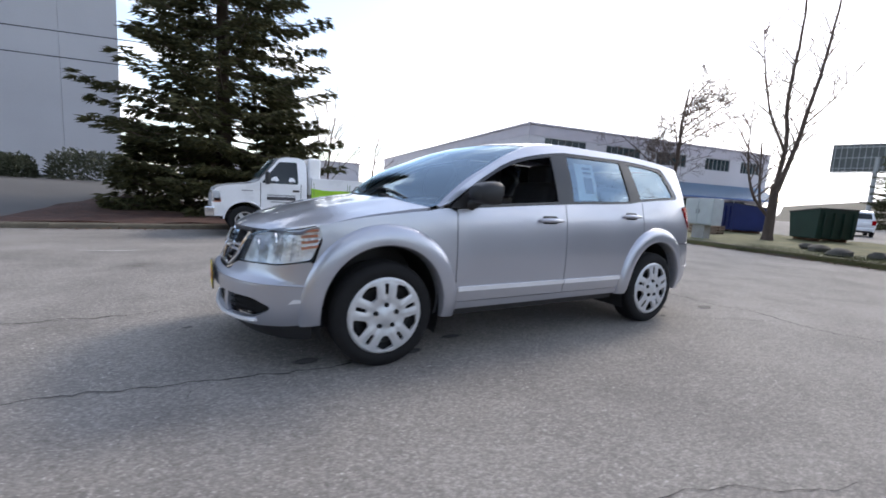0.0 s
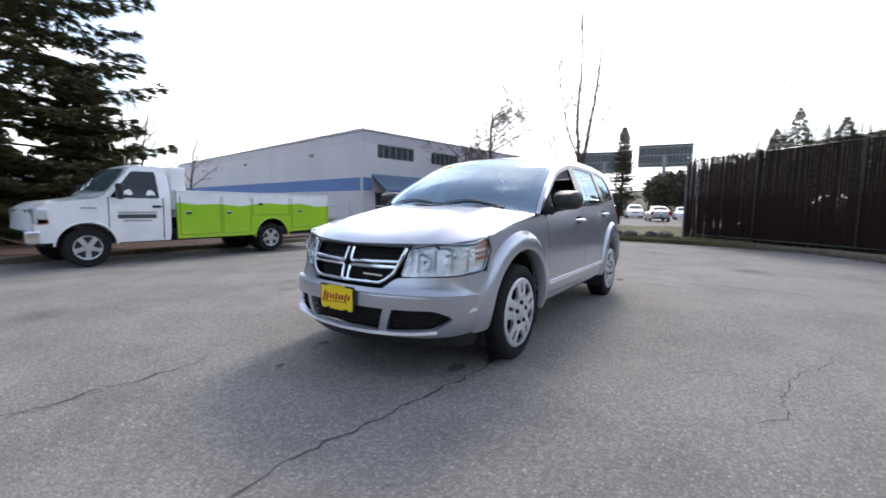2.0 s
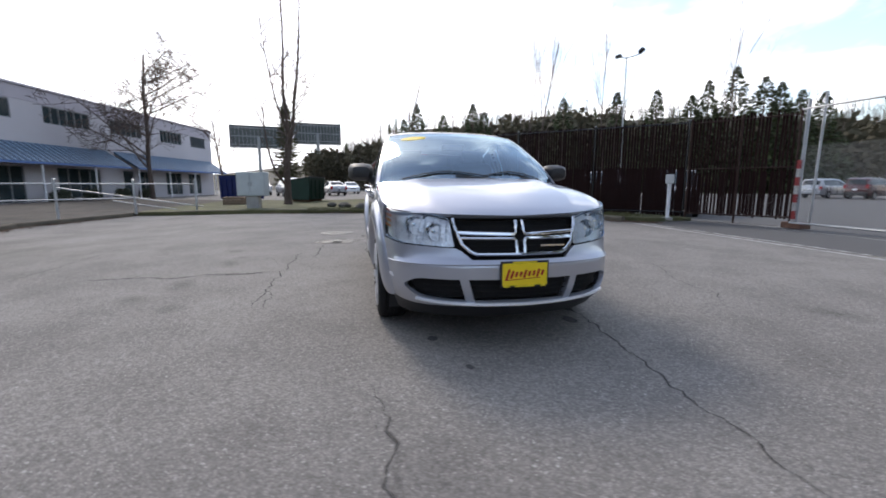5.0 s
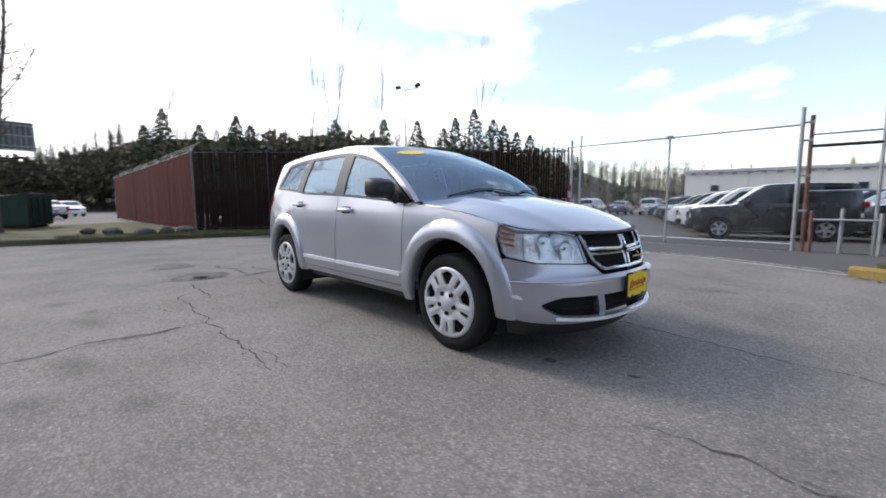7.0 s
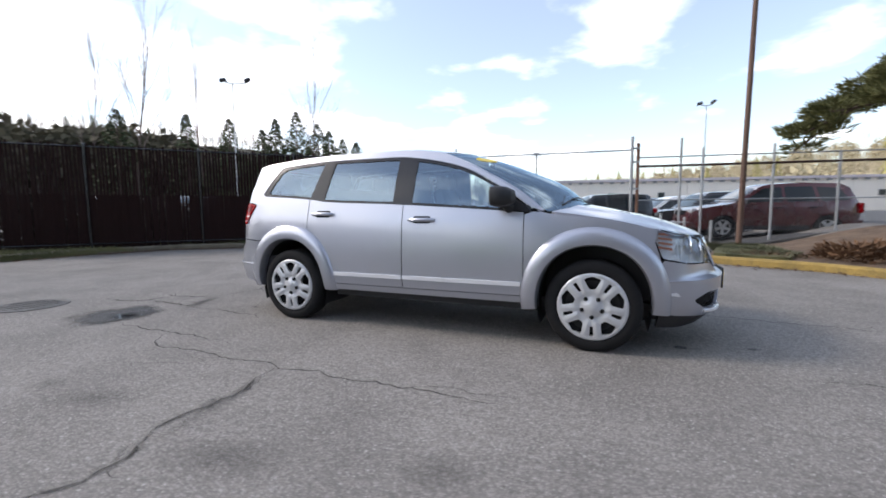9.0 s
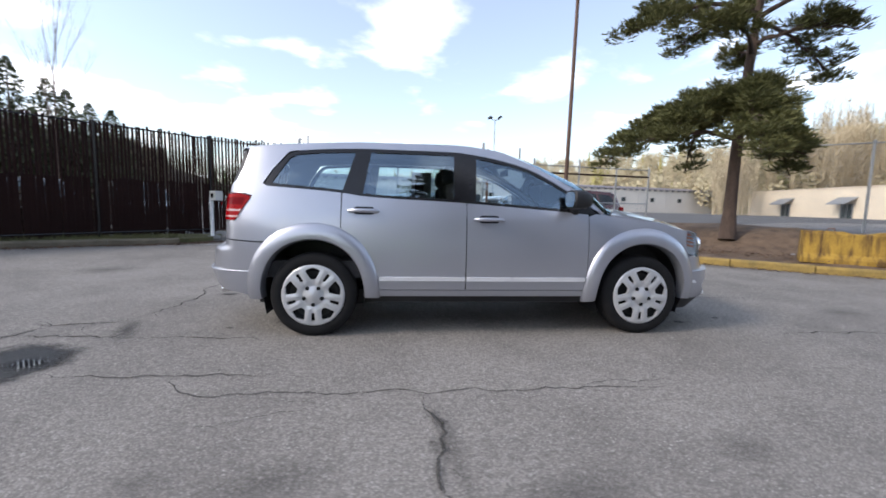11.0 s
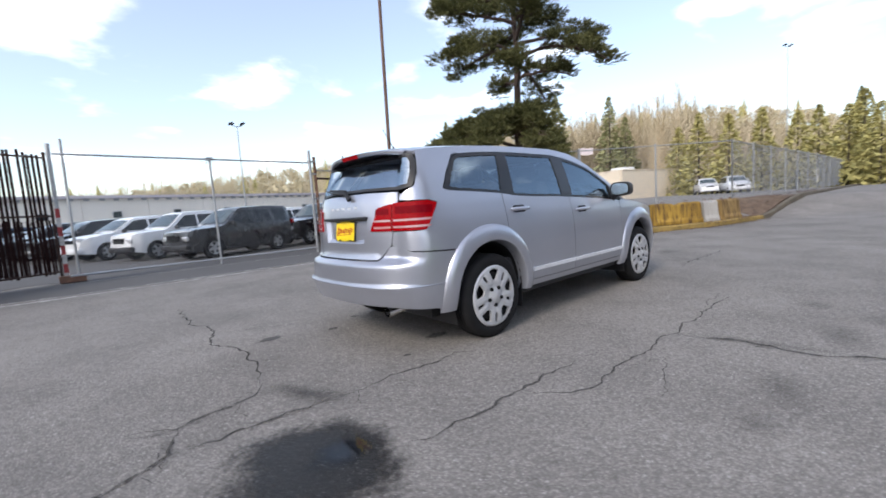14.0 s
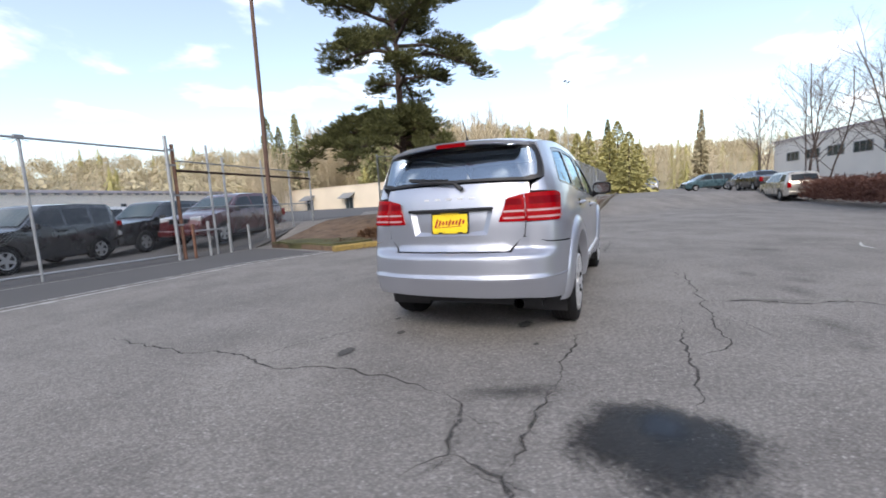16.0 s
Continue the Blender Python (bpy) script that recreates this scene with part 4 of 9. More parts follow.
def slats(parent, a, b, pitch, w, z0, z1, material, rnd, off, missing=0.02, shift=0.0, depth=0.012, uneven=0.02):
    """Upright slats woven along a line, one mesh shared by all."""
    a, b = Vector(a), Vector(b)
    d = (b - a).normalized()
    n = int(run_len(a, b) / pitch)
    h = z1 - z0
    sh = Shape()
    sh.box((0, 0, h / 2), (w, depth, h))
    base = part("slat", sh, material, parent)
    me = base.data
    first = True
    nrm = Vector((-d.y, d.x)) * off
    for i in range(n):
        if rnd.random() < missing:
            continue
        ob = base if first else new("slat", me)
        first = False
        ob.parent = parent
        p = a + d * (i + 0.5 + shift) * pitch + nrm
        ob.matrix_basis = Matrix.Translation((p.x, p.y, z0 + rnd.uniform(-uneven, uneven))) @ Euler((rnd.uniform(-0.004, 0.004), rnd.uniform(-0.006, 0.006), math.atan2(d.y, d.x) + rnd.uniform(-0.12, 0.12))).to_matrix().to_4x4()


def mesh_wire(a, b, z0, z1, pitch=0.07, r=0.0022, za=0.0):
    """Chain-link: crossing slanted wires between two posts."""
    a, b = Vector((*a, 0)), Vector((*b, 0))
    d = (b - a).normalized()
    L, h = (b - a).length, z1 - z0
    side = Vector((-d.y, d.x, 0))
    sh = Shape()
    n = int((L + h) / pitch)
    for sgn in (1, -1):
        for i in range(n):
            u0 = i * pitch - (h if sgn > 0 else 0)
            p, q = (u0, 0.0), (u0 + h * sgn, h)
            if sgn < 0:
                p, q = (i * pitch, 0.0), (i * pitch - h, h)
            (ua, va), (ub, vb) = p, q
            for _ in range(2):
                for lim in (0.0, L):
                    if (ua < lim) != (ub < lim):
                        t = (lim - ua) / (ub - ua)
                        pt = (lim, va + (vb - va) * t)
                        if (lim == 0.0 and ua < 0) or (lim == L and ua > L):
                            ua, va = pt
                        else:
                            ub, vb = pt
            if max(ua, ub) > L + 1e-6 or min(ua, ub) < -1e-6 or abs(ua - ub) < 0.01:
                continue
            A, B = a + d * ua + Vector((0, 0, z0 + va)), a + d * ub + Vector((0, 0, z0 + vb))
            k = len(sh.v)
            up = d.cross(side).normalized()
            for P in (A, B):
                for o in (side * r, (d - side) * 0.7 * r, (-d - side) * 0.7 * r):
                    sh.v.append(P + o + side * (r * sgn))
            sh.f += [(k, k + 1, k + 4, k + 3), (k + 1, k + 2, k + 5, k + 4), (k + 2, k, k + 3, k + 5)]
    return sh


DARKRUST = surf("dark_brown_steel", (0.045, 0.022, 0.016), 0.8, 0.2, 0.35, 6, 60, 0.3)
rf = random.Random(11)
A, B = (-13.72, 0.80), (-6.40, 8.85)
bf = thing("slatted_fence", None, "tall chain-link fence filled with dark brown slats", "fence")
fence_posts(bf, A, B, 4, 0.0, 2.98, 0.035, GLOSSBLACK)
for z in (0.25, 2.93):
    rail_line(bf, A, B, z, 0.018, GLOSSBLACK)
slats(bf, A, B, 0.085, 0.058, 0.16, 2.98, SLAT, rf, 0.03, 0.01, uneven=0.05)
slats(bf, A, B, 0.085, 0.034, 0.14, 1.62, SLAT, rf, 0.012, 0.16, shift=0.5)
part("mesh", mesh_wire(A, B, 0.15, 2.95, 0.10), GLOSSBLACK, bf, "chain-link wire")

red = thing("slatted_fence", None, "red-brown slatted fence running away behind the verge", "fence")
C = (-34.5, 0.35)
fence_posts(red, A, C, 7, 0.0, 3.05, 0.035, STEEL)
rail_line(red, A, C, 2.98, 0.018)
sl = Shape()
dirv = (Vector(C) - Vector(A)).normalized()
for i in range(int(run_len(A, C) / 0.08)):
    p = Vector(A) + dirv * (i + 0.5) * 0.08
    sl.box((p.x, p.y - 0.03, 1.55), (0.072, 0.012, 2.82 + rf.uniform(-0.03, 0.03)), Euler((0, 0, math.atan2(dirv.y, dirv.x) + rf.uniform(-0.1, 0.1))).to_matrix())
tagged(part("slats", sl, REDSLAT, red, "red-brown slats"), kind="stuff")
for k in range(3):
    rail_line(red, (A[0], A[1] + 0.1 + 0.1 * k), (C[0], C[1] + 0.1 + 0.1 * k), 3.12 + 0.1 * k, 0.006)

G0, G1 = (-6.40, 8.95), (-4.25, 10.30)
leaf = thing("rolling_gate", None, "open rolling gate leaf with thin dark slats", "gate")
fence_posts(leaf, G0, G1, 2, 0.05, 3.0, 0.03, DARKRUST)
for z in (0.22, 1.55, 2.9):
    rail_line(leaf, G0, G1, z, 0.022, DARKRUST)
slats(leaf, G0, G1, 0.088, 0.052, 0.20, 3.0, SLAT, rf, 0.03, 0.03, uneven=0.06)
slats(leaf, G0, G1, 0.088, 0.03, 0.20, 1.45, SLAT, rf, 0.012, 0.35, shift=0.5)

STRIPERED = surf("worn_red_stripe", (0.28, 0.03, 0.03), 0.6, 0, 0.35, 14, 60, 0.1)
STRIPEWHITE = surf("dirty_white_stripe", (0.42, 0.40, 0.38), 0.6, 0, 0.3, 14, 60, 0.1)
gp = thing("gate_post", Matrix.Translation((-4.16, 10.38, -0.05)), "galvanised gate post with a red and white striped guard", "gate post")
sh = Shape()
sh.tube([(0, 0, 0), (0, 0, 3.3)], 0.045, 12)
part("post", sh, STEEL, gp, "galvanised steel post", True)
sh = Shape()
sh.tube([(0.22, 0.18, 0), (0.24, 0.2, 3.45)], 0.03, 10)
part("rear_post", sh, STEEL, gp, "", True)
for i in range(8):
    sh = Shape()
    sh.box((0.0, -0.09, 0.12 + i * 0.22), (0.085, 0.06, 0.22))
    part("stripe", sh, STRIPERED if i % 2 else STRIPEWHITE, gp, "red stripe" if i % 2 else "white stripe")
sh = Shape()
sh.box((0.1, -0.1, 0.08), (0.5, 0.36, 0.16))
part("footing", sh, RUST, gp, "rusty base plate", bevel=0.01)

# gateway: overhead pipe, chain-link leaf across the opening
gw = thing("chain_link_gate", None, "chain-link gate across the lot entrance, galvanised", "gate")
P0, P1 = (-4.1, 10.12), (2.03, 9.80)
rail_line(gw, P0, P1, 2.98, 0.024, STEEL, 2.86)
rail_line(gw, P0, P1, 0.10, 0.028, STEEL)
part("mesh", mesh_wire((-4.0, 10.12), (1.9, 9.81), 0.12, 2.05, 0.066), STEEL, gw, "galvanised chain-link mesh")
for t in (0.53,):
    p = Vector(P0).lerp(Vector(P1), t)
    sh = Shape()
    sh.tube([(p.x, p.y, -0.1), (p.x, p.y, 2.95)], 0.03, 8)
    part("post", sh, STEEL, gw, "", True)
    sh = Shape()
    for k in range(4):
        a = radians(20 + k * 47)
        sh.tube([(p.x, p.y, 2.90), (p.x + 0.22 * math.cos(a), p.y + 0.1, 2.90 - 0.22 * math.sin(a) * 0.5)], 0.006, 5)
    sh.box((p.x, p.y, 2.93), (0.16, 0.08, 0.08))
    part("roller_bracket", sh, FRAME, gw, "small roller bracket")
fp = thing("gate_post", None, "twin galvanised gate posts with hinges", "gate post")
for dx, dy, top_z, mat in ((0, 0, 3.25, STEEL), (0.17, 0.02, 3.05, RUST)):
    sh = Shape()
    sh.tube([(2.03 + dx, 9.80 + dy, -0.15), (2.03 + dx, 9.80 + dy, top_z)], 0.045, 10)
    part("post", sh, mat, fp, "", True)
for z in (0.9, 1.7, 2.5, 2.9):
    sh = Shape()
    sh.box((2.11, 9.80, z), (0.26, 0.05, 0.05))
    part("hinge_bracket", sh, FRAME, fp)
yard = thing("yard_fence", None, "galvanised frame fence with two dark top bars", "fence")
Q0, Q1 = (2.2, 9.82), (8.7, 10.9)
for z, r in ((2.62, 0.02), (2.36, 0.035)):
    rail_line(yard, Q0, Q1, z, r, DARKRUST if r > 0.03 else FRAME)
rail_line(yard, Q0, Q1, 1.35, 0.018, STEEL)
for t, zt in ((0.178, 3.15), (0.266, 2.85), (0.54, 2.9), (0.78, 2.65), (1.0, 2.7)):
    p = Vector(Q0).lerp(Vector(Q1), t)
    sh = Shape()
    sh.tube([(p.x, p.y, ground_z(p.x, p.y) - 0.05), (p.x, p.y, zt)], 0.035, 8)
    part("post", sh, STEEL, yard, "", True)
part("mesh", mesh_wire(Q0, Q1, 0.05, 1.35, 0.07), STEEL, yard, "chain-link wire")
lowg = thing("low_barrier", None, "low pipe barrier beside the gate post", "barrier")
for x, y, h in ((3.45, 9.55, 0.85), (2.85, 9.65, 0.95), (2.35, 9.6, 0.9), (4.1, 9.5, 0.75)):
    sh = Shape()
    sh.tube([(x, y, -0.1), (x, y, h)], 0.04, 8)
    part("post", sh, STEEL if x != 2.35 else RUST, lowg, "", True)
rail_line(lowg, (2.35, 9.6), (3.45, 9.55), 0.7, 0.025)

far = thing("roadside_fence", None, "tall chain-link fence along the road", "fence")
line_p = [(9.8, 8.2), (17.0, 1.75), (36, 1.1), (52, 0.9)]
for a, b in zip(line_p, line_p[1:]):
    n = max(2, round(run_len(a, b) / 3.2))
    fence_posts(far, a, b, n, 0.0, 3.15, 0.035)
    rail_line(far, a, b, 3.1, 0.02)
    part("mesh", mesh_wire(a, b, 0.15 + ground_z(*a), 3.1, 0.095, 0.003), STEEL, far, "chain-link mesh")
sg = thing("fence_sign", Matrix.Translation((35.4, 0.98, 1.6)), "small white sign on the roadside fence", "sign")
sh = Shape()
sh.box((0, 0, 0), (1.0, 0.02, 0.9))
part("board", sh, WHITEPAINT, sg, "white board")

pipe = thing("pipe_rail_fence", None, "bent galvanised pipe rail fence before the office", "fence")
R0, R1 = (-7.2, -13.2), (-13.6, -7.4)
fence_posts(pipe, R0, R1, 4, 0.1, 1.25, 0.04)
rail_line(pipe, R0, R1, 1.12, 0.022)
rail_line(pipe, R0, (-12.0, -8.85), 0.62, 0.022)
rail_line(pipe, (-10.4, -10.3), (-13.7, -7.2), 1.0, 0.022, STEEL, 0.22)
rail_line(pipe, (-11.5, -9.3), (-13.0, -7.9), 0.55, 0.018, STEEL, 0.15)

# keypad post by the gate
kp = thing("keypad_post", Matrix.Translation((-6.05, 8.03, 0.05)) @ Euler((0, 0, radians(-40))).to_matrix().to_4x4(), "pale grey access keypad box on a bent steel post", "keypad")
sh = Shape()
sh.tube([(0, 0, 0), (0, 0, 1.12), (0.02, 0, 1.2), (0.2, 0, 1.22)], 0.055, 10)
part("post", sh, WHITEPAINT, kp, "pale grey post", True)
sh = Shape()
sh.box((0.27, 0, 1.20), (0.30, 0.22, 0.26))
part("box", sh, surf("pale_grey_box", (0.55, 0.56, 0.55), 0.5, 0.1, 0.08, 6, 60, 0.05), kp, "pale grey metal box", bevel=0.015)
sh = Shape()
sh.box((0.27, -0.116, 1.20), (0.12, 0.012, 0.12))
part("keypad", sh, GLOSSBLACK, kp, "dark keypad")
sh = Shape()
sh.box((0, 0, 0.03), (0.3, 0.3, 0.08))
part("base_plate", sh, CONCRETE, kp)

# timber mast and flood lamps
ms = thing("timber_pole", Matrix.Translation((4.67, 9.1, -0.2)), "tall weathered brown timber pole", "pole")
sh = Shape()
sh.tube([(0, 0, 0), (0.05, -0.02, 4), (0.16, -0.06, 13.0)], [0.072, 0.062, 0.045], 12)
part("pole", sh, POLE, ms, "weathered timber", True)


def flood_lamp(x, y, h, heads, base=0.0):
    f = thing("flood_lamp", Matrix.Translation((x, y, base)), "tall thin pole with two flood lamp heads", "flood lamp", "flood lamps")
    sh = Shape()
    sh.tube([(0, 0, 0), (0, 0, h - base)], [0.075, 0.04], 10)
    part("pole", sh, STEEL, f, "grey steel pole", True)
    for k, (dx, dy, tilt) in enumerate(heads):
        sh = Shape()
        sh.box((dx, dy, h - base + 0.1 + abs(tilt) * 0.004), (0.48, 0.34, 0.2), Euler((radians(tilt * 0.4), radians(tilt), math.atan2(dy, dx))).to_matrix(), 0.75)
        part("lamp_head", sh, GLOSSBLACK, f, "dark lamp head", bevel=0.03)
        sh = Shape()
        sh.tube([(0, 0, h - base - 0.1), (dx, dy, h - base + 0.05)], 0.035, 6)
        part("lamp_arm", sh, STEEL, f, "", True)


flood_lamp(-23.3, 18.0, 10.1, ((-0.45, -0.35, 10), (0.75, 0.6, -35)))
flood_lamp(8.55, 37.8, 9.8, ((-0.5, 0, 15), (0.5, 0.1, -30)))
flood_lamp(62.0, 6.7, 17.4, ((-0.5, 0.2, 15), (0.4, -0.2, -20)))

# overhead wires across the driveway
for z0, z1 in ((7.2, 7.75), (6.15, 6.55)):
    sh = Shape()
    sh.tube([(30, -22, z0 - 0.3), (20, -22, z0 - 0.2), (9.5, -22, z0), (1.0, -22, z1)], 0.022, 5)
    whole("overhead_wire", sh, GLOSSBLACK, "thin black overhead wire", "wire", "overhead wires")

# ---- painted concrete barriers ----


def jersey(a, b, material, label, h=0.66):
    a, b = Vector(a), Vector(b)
    d = (b - a).normalized()
    m = Matrix.Translation((a.x, a.y, ground_z(a.x, a.y) * 0.5 + ground_z(b.x, b.y) * 0.5 + 0.12)) @ Euler((0, 0, math.atan2(d.y, d.x))).to_matrix().to_4x4()
    j = thing("concrete_barrier", m, label, "barrier", "concrete barriers on the kerb")
    L = (b - a).length
    prof = [(-0.25, 0), (-0.25, 0.10), (-0.20, 0.20), (-0.16, h - 0.06), (-0.12, h), (0.12, h), (0.16, h - 0.06), (0.20, 0.20), (0.25, 0.10), (0.25, 0)]
    sh = Shape()
    n = 14
    rj = random.Random(int(a.x * 10))
    for i in range(n + 1):
        x = L * i / n
        notch = 0.05 if n * 0.42 < i < n * 0.58 else 0.0
        for u, v in prof:
            sh.v.append(Vector((x, u + rj.uniform(-0.008, 0.008), v - (notch if v > h - 0.05 else 0) + (rj.uniform(-0.012, 0.012) if v > 0.1 else 0))))
    k = len(prof)
    for i in range(n):
        for q in range(k):
            sh.f.append((i * k + q, i * k + (q + 1) % k, (i + 1) * k + (q + 1) % k, (i + 1) * k + q))
    sh.f += [tuple(range(k)), tuple(n * k + q for q in range(k))]
    part("block", sh, material, j, "cast concrete block", bevel=0.012)
    for x in (L * 0.25, L * 0.75):
        lp = Shape()
        lp.tube([(x - 0.06, 0, h - 0.02), (x - 0.05, 0, h + 0.05), (x + 0.05, 0, h + 0.05), (x + 0.06, 0, h - 0.02)], 0.01, 6)
        part("lifting_loop", lp, RUST, j, "rusty lifting loop", True)
    return j


YB = surf("weathered_yellow_concrete", (0.25, 0.135, 0.022), 0.85, 0.0, 0.42, 3.0, 40, 0.4, 0.01, col2=(0.50, 0.31, 0.055), stretch=(1, 1, 0.45))
tb = YB.node_tree
mapn = tb.nodes.new("ShaderNodeMapping")
mapn.inputs["Scale"].default_value = (9, 9, 0.8)
tcn = tb.nodes.new("ShaderNodeTexCoord")
tb.links.new(tcn.outputs["Object"], mapn.inputs[0])
drip = tb.nodes.new("ShaderNodeTexNoise")
drip.inputs["Scale"].default_value = 1.0
drip.inputs["Detail"].default_value = 4
tb.links.new(mapn.outputs[0], drip.inputs["Vector"])
drm = tb.nodes.new("ShaderNodeMapRange")
drm.inputs["From Min"].default_value, drm.inputs["From Max"].default_value = 0.50, 0.66
tb.links.new(drip.outputs["Fac"], drm.inputs["Value"])
rmix = tb.nodes.new("ShaderNodeMix")
rmix.data_type = 'RGBA'
rmix.inputs["B"].default_value = (0.085, 0.045, 0.018, 1)
bsdf = tb.nodes["Principled BSDF"]
tb.links.new(bsdf.inputs["Base Color"].links[0].from_socket, rmix.inputs["A"])
tb.links.new(drm.outputs[0], rmix.inputs["Factor"])
tb.links.new(rmix.outputs["Result"], bsdf.inputs["Base Color"])
OCHRE = YB.copy()
OCHRE.name = "brown_stained_concrete"
for nd in OCHRE.node_tree.nodes:
    if nd.bl_idname == "ShaderNodeMix" and not nd.inputs["A"].is_linked:
        nd.inputs["A"].default_value, nd.inputs["B"].default_value = (0.20, 0.13, 0.05, 1), (0.34, 0.22, 0.08, 1)
jersey((7.72, 3.62), (9.15, 2.42), YB, "yellow painted concrete barrier with rust streaks")
jersey((9.4, 2.08), (10.9, 1.26), YB, "yellow painted concrete barrier with rust streaks")
jersey((11.0, 1.20), (11.4, 0.92), CONCRETE, "short bare pale concrete block")
jersey((11.5, 0.88), (12.6, 0.66), OCHRE, "brown-stained ochre concrete barrier")

# ---- corner by the bins ----
cab = thing("utility_cabinet", Matrix.Translation((-14.1, -5.35, 0.1)) @ Euler((0, 0, radians(-10))).to_matrix().to_4x4(), "pale grey utility cabinet on a concrete base", "utility cabinet")
sh = Shape()
sh.box((0, 0, 0.28), (0.35, 0.5, 0.56))
part("base", sh, CONCRETE, cab, "concrete base", bevel=0.01)
sh = Shape()
sh.box((0, 0, 1.02), (0.55, 1.15, 0.98))
part("body", sh, surf("pale_green_grey_metal", (0.46, 0.50, 0.50), 0.5, 0.1, 0.1, 3, 50, 0.05), cab, "pale grey-green metal housing", bevel=0.02)
for yy in (-0.285, 0.285):
    sh = Shape()
    sh.box((0.285, yy, 1.02), (0.02, 0.53, 0.88))
    dr = part("door", sh, surf("pale_green_grey_door", (0.48, 0.52, 0.52), 0.5, 0.1, 0.08, 3, 50, 0.05), cab, "", bevel=0.006)
    sh = Shape()
    sh.box((0.305, yy * 0.2, 1.02), (0.03, 0.025, 0.16))
    part("handle", sh, FRAME, dr)


def dumpster(x, y, rz, w, dpt, h, col, name, label):
    mt = surf(name, col, 0.55, 0.15, 0.25, 1.5, 30, 0.15)
    b = thing("dumpster", Matrix.Translation((x, y, ground_z(x, y) + 0.13)) @ Euler((0, 0, rz)).to_matrix().to_4x4(), label, "dumpster")
    sh = Shape()
    sh.prism([(-dpt / 2 + 0.15, 0.12), (dpt / 2 - 0.05, 0.12), (dpt / 2, h), (-dpt / 2, h * 0.86)], -w / 2, w / 2, lambda u, v, d_: Vector((u, d_, v)))
    part("bin", sh, mt, b, "painted steel bin", bevel=0.02)
    for k in range(4):
        sh = Shape()
        sh.box((dpt / 2 + 0.015, -w / 2 + w * (k + 0.5) / 4, h * 0.52), (0.07, 0.07, h * 0.75))
        part("rib", sh, mt, b)
    sh = Shape()
    sh.prism([(-dpt / 2 - 0.03, h * 0.86), (dpt / 2 + 0.03, h), (dpt / 2 + 0.03, h + 0.05), (-dpt / 2 - 0.03, h * 0.86 + 0.05)], -w / 2 - 0.02, w / 2 + 0.02, lambda u, v, d_: Vector((u, d_, v)))
    part("lid", sh, BLACK, b, "black plastic lid", bevel=0.01)
    for k in (-1, 1):
        sh = Shape()
        sh.box((0, k * w * 0.36, 0.06), (dpt * 0.8, 0.12, 0.12))
        part("skid", sh, RUST, b)
    return b


dumpster(-21.0, -3.95, radians(69), 2.0, 1.3, 1.38, (0.010, 0.036, 0.024), "dark_green_paint", "dark green steel dumpster with closed black lid")
dumpster(-22.6, -7.9, radians(-45), 2.3, 1.6, 1.5, (0.012, 0.022, 0.11), "blue_paint", "blue steel dumpster with sloped lid")
pal = thing("pallet_stack", Matrix.Translation((-17.6, -6.95, 0.13)) @ Euler((0, 0, radians(8))).to_matrix().to_4x4(), "stack of worn wooden pallets on the verge", "pallet")
WOOD = surf("grey_pallet_wood", (0.24, 0.17, 0.12), 0.9, 0.0, 0.3, 4, 40, 0.3, per_object=0.3)
for lay in range(3):
    for k in range(6):
        sh = Shape()
        sh.box((0, -0.5 + k * 0.2, 0.10 + lay * 0.13), (1.1, 0.11, 0.022))
        part("deck_board", sh, WOOD, pal)
    for k in range(3):
        sh = Shape()
        sh.box((-0.48 + k * 0.48, 0, 0.045 + lay * 0.13), (0.09, 1.1, 0.085))
        part("stringer", sh, WOOD, pal)
rr = random.Random(3)
for i, (x, y, s) in enumerate(((-12.7, -0.9, 0.30), (-13.2, -0.2, 0.24), (-12.9, 0.3, 0.32), (-13.6, -1.6, 0.3), (-14.5, -2.2, 0.22))):
    sh = Shape()
    sh.lathe([(0.001, -0.6), (0.6, -0.55), (0.95, -0.1), (0.9, 0.35), (0.5, 0.7), (0.001, 0.78)], 10)
    sh.v = [Vector((p.x * s * 1.25, p.y * s, p.z * s * 0.75)) * (1 + 0.3 * noise.noise(p * 1.2 + Vector((i * 5, 0, 0)))) + Vector((x, y, 0.18)) for p in sh.v]
    whole("boulder", sh, surf("mossy_rock", (0.07, 0.065, 0.055), 0.95, 0, 0.35, 4, 40, 0.6, 0.03), "dark mossy boulder on the grass verge", "rock", "boulders on the verge", smooth=True)

# ---- the silver car ----
# plan outline of the widest level, from the nose round the flank to the tail
KNOT = [(2.415, 0), (2.395, 0.25), (2.335, 0.48), (2.225, 0.67), (2.05, 0.80), (1.80, 0.872), (1.45, 0.900), (0.9, 0.908), (0, 0.912),
        (-0.9, 0.910), (-1.45, 0.902), (-1.85, 0.880), (-2.12, 0.825), (-2.30, 0.71), (-2.40, 0.50), (-2.445, 0.25), (-2.455, 0)]
kx = pchip(range(len(KNOT)), [k[0] for k in KNOT])
ky = pchip(range(len(KNOT)), [k[1] for k in KNOT])
TT = np.linspace(0, len(KNOT) - 1, 1601)
OX = np.array([kx(t) for t in TT])
OY = np.array([ky(t) for t in TT])
OS = np.concatenate([[0], np.cumsum(np.hypot(np.diff(OX), np.diff(OY)))])
TOT = OS[-1]
tx, ty = np.gradient(OX, OS), np.gradient(OY, OS)
kern = np.ones(61) / 61
pad = 30
NX = np.convolve(np.concatenate([np.repeat(1.0, pad), ty, np.repeat(-1.0, pad)]), kern, 'valid')
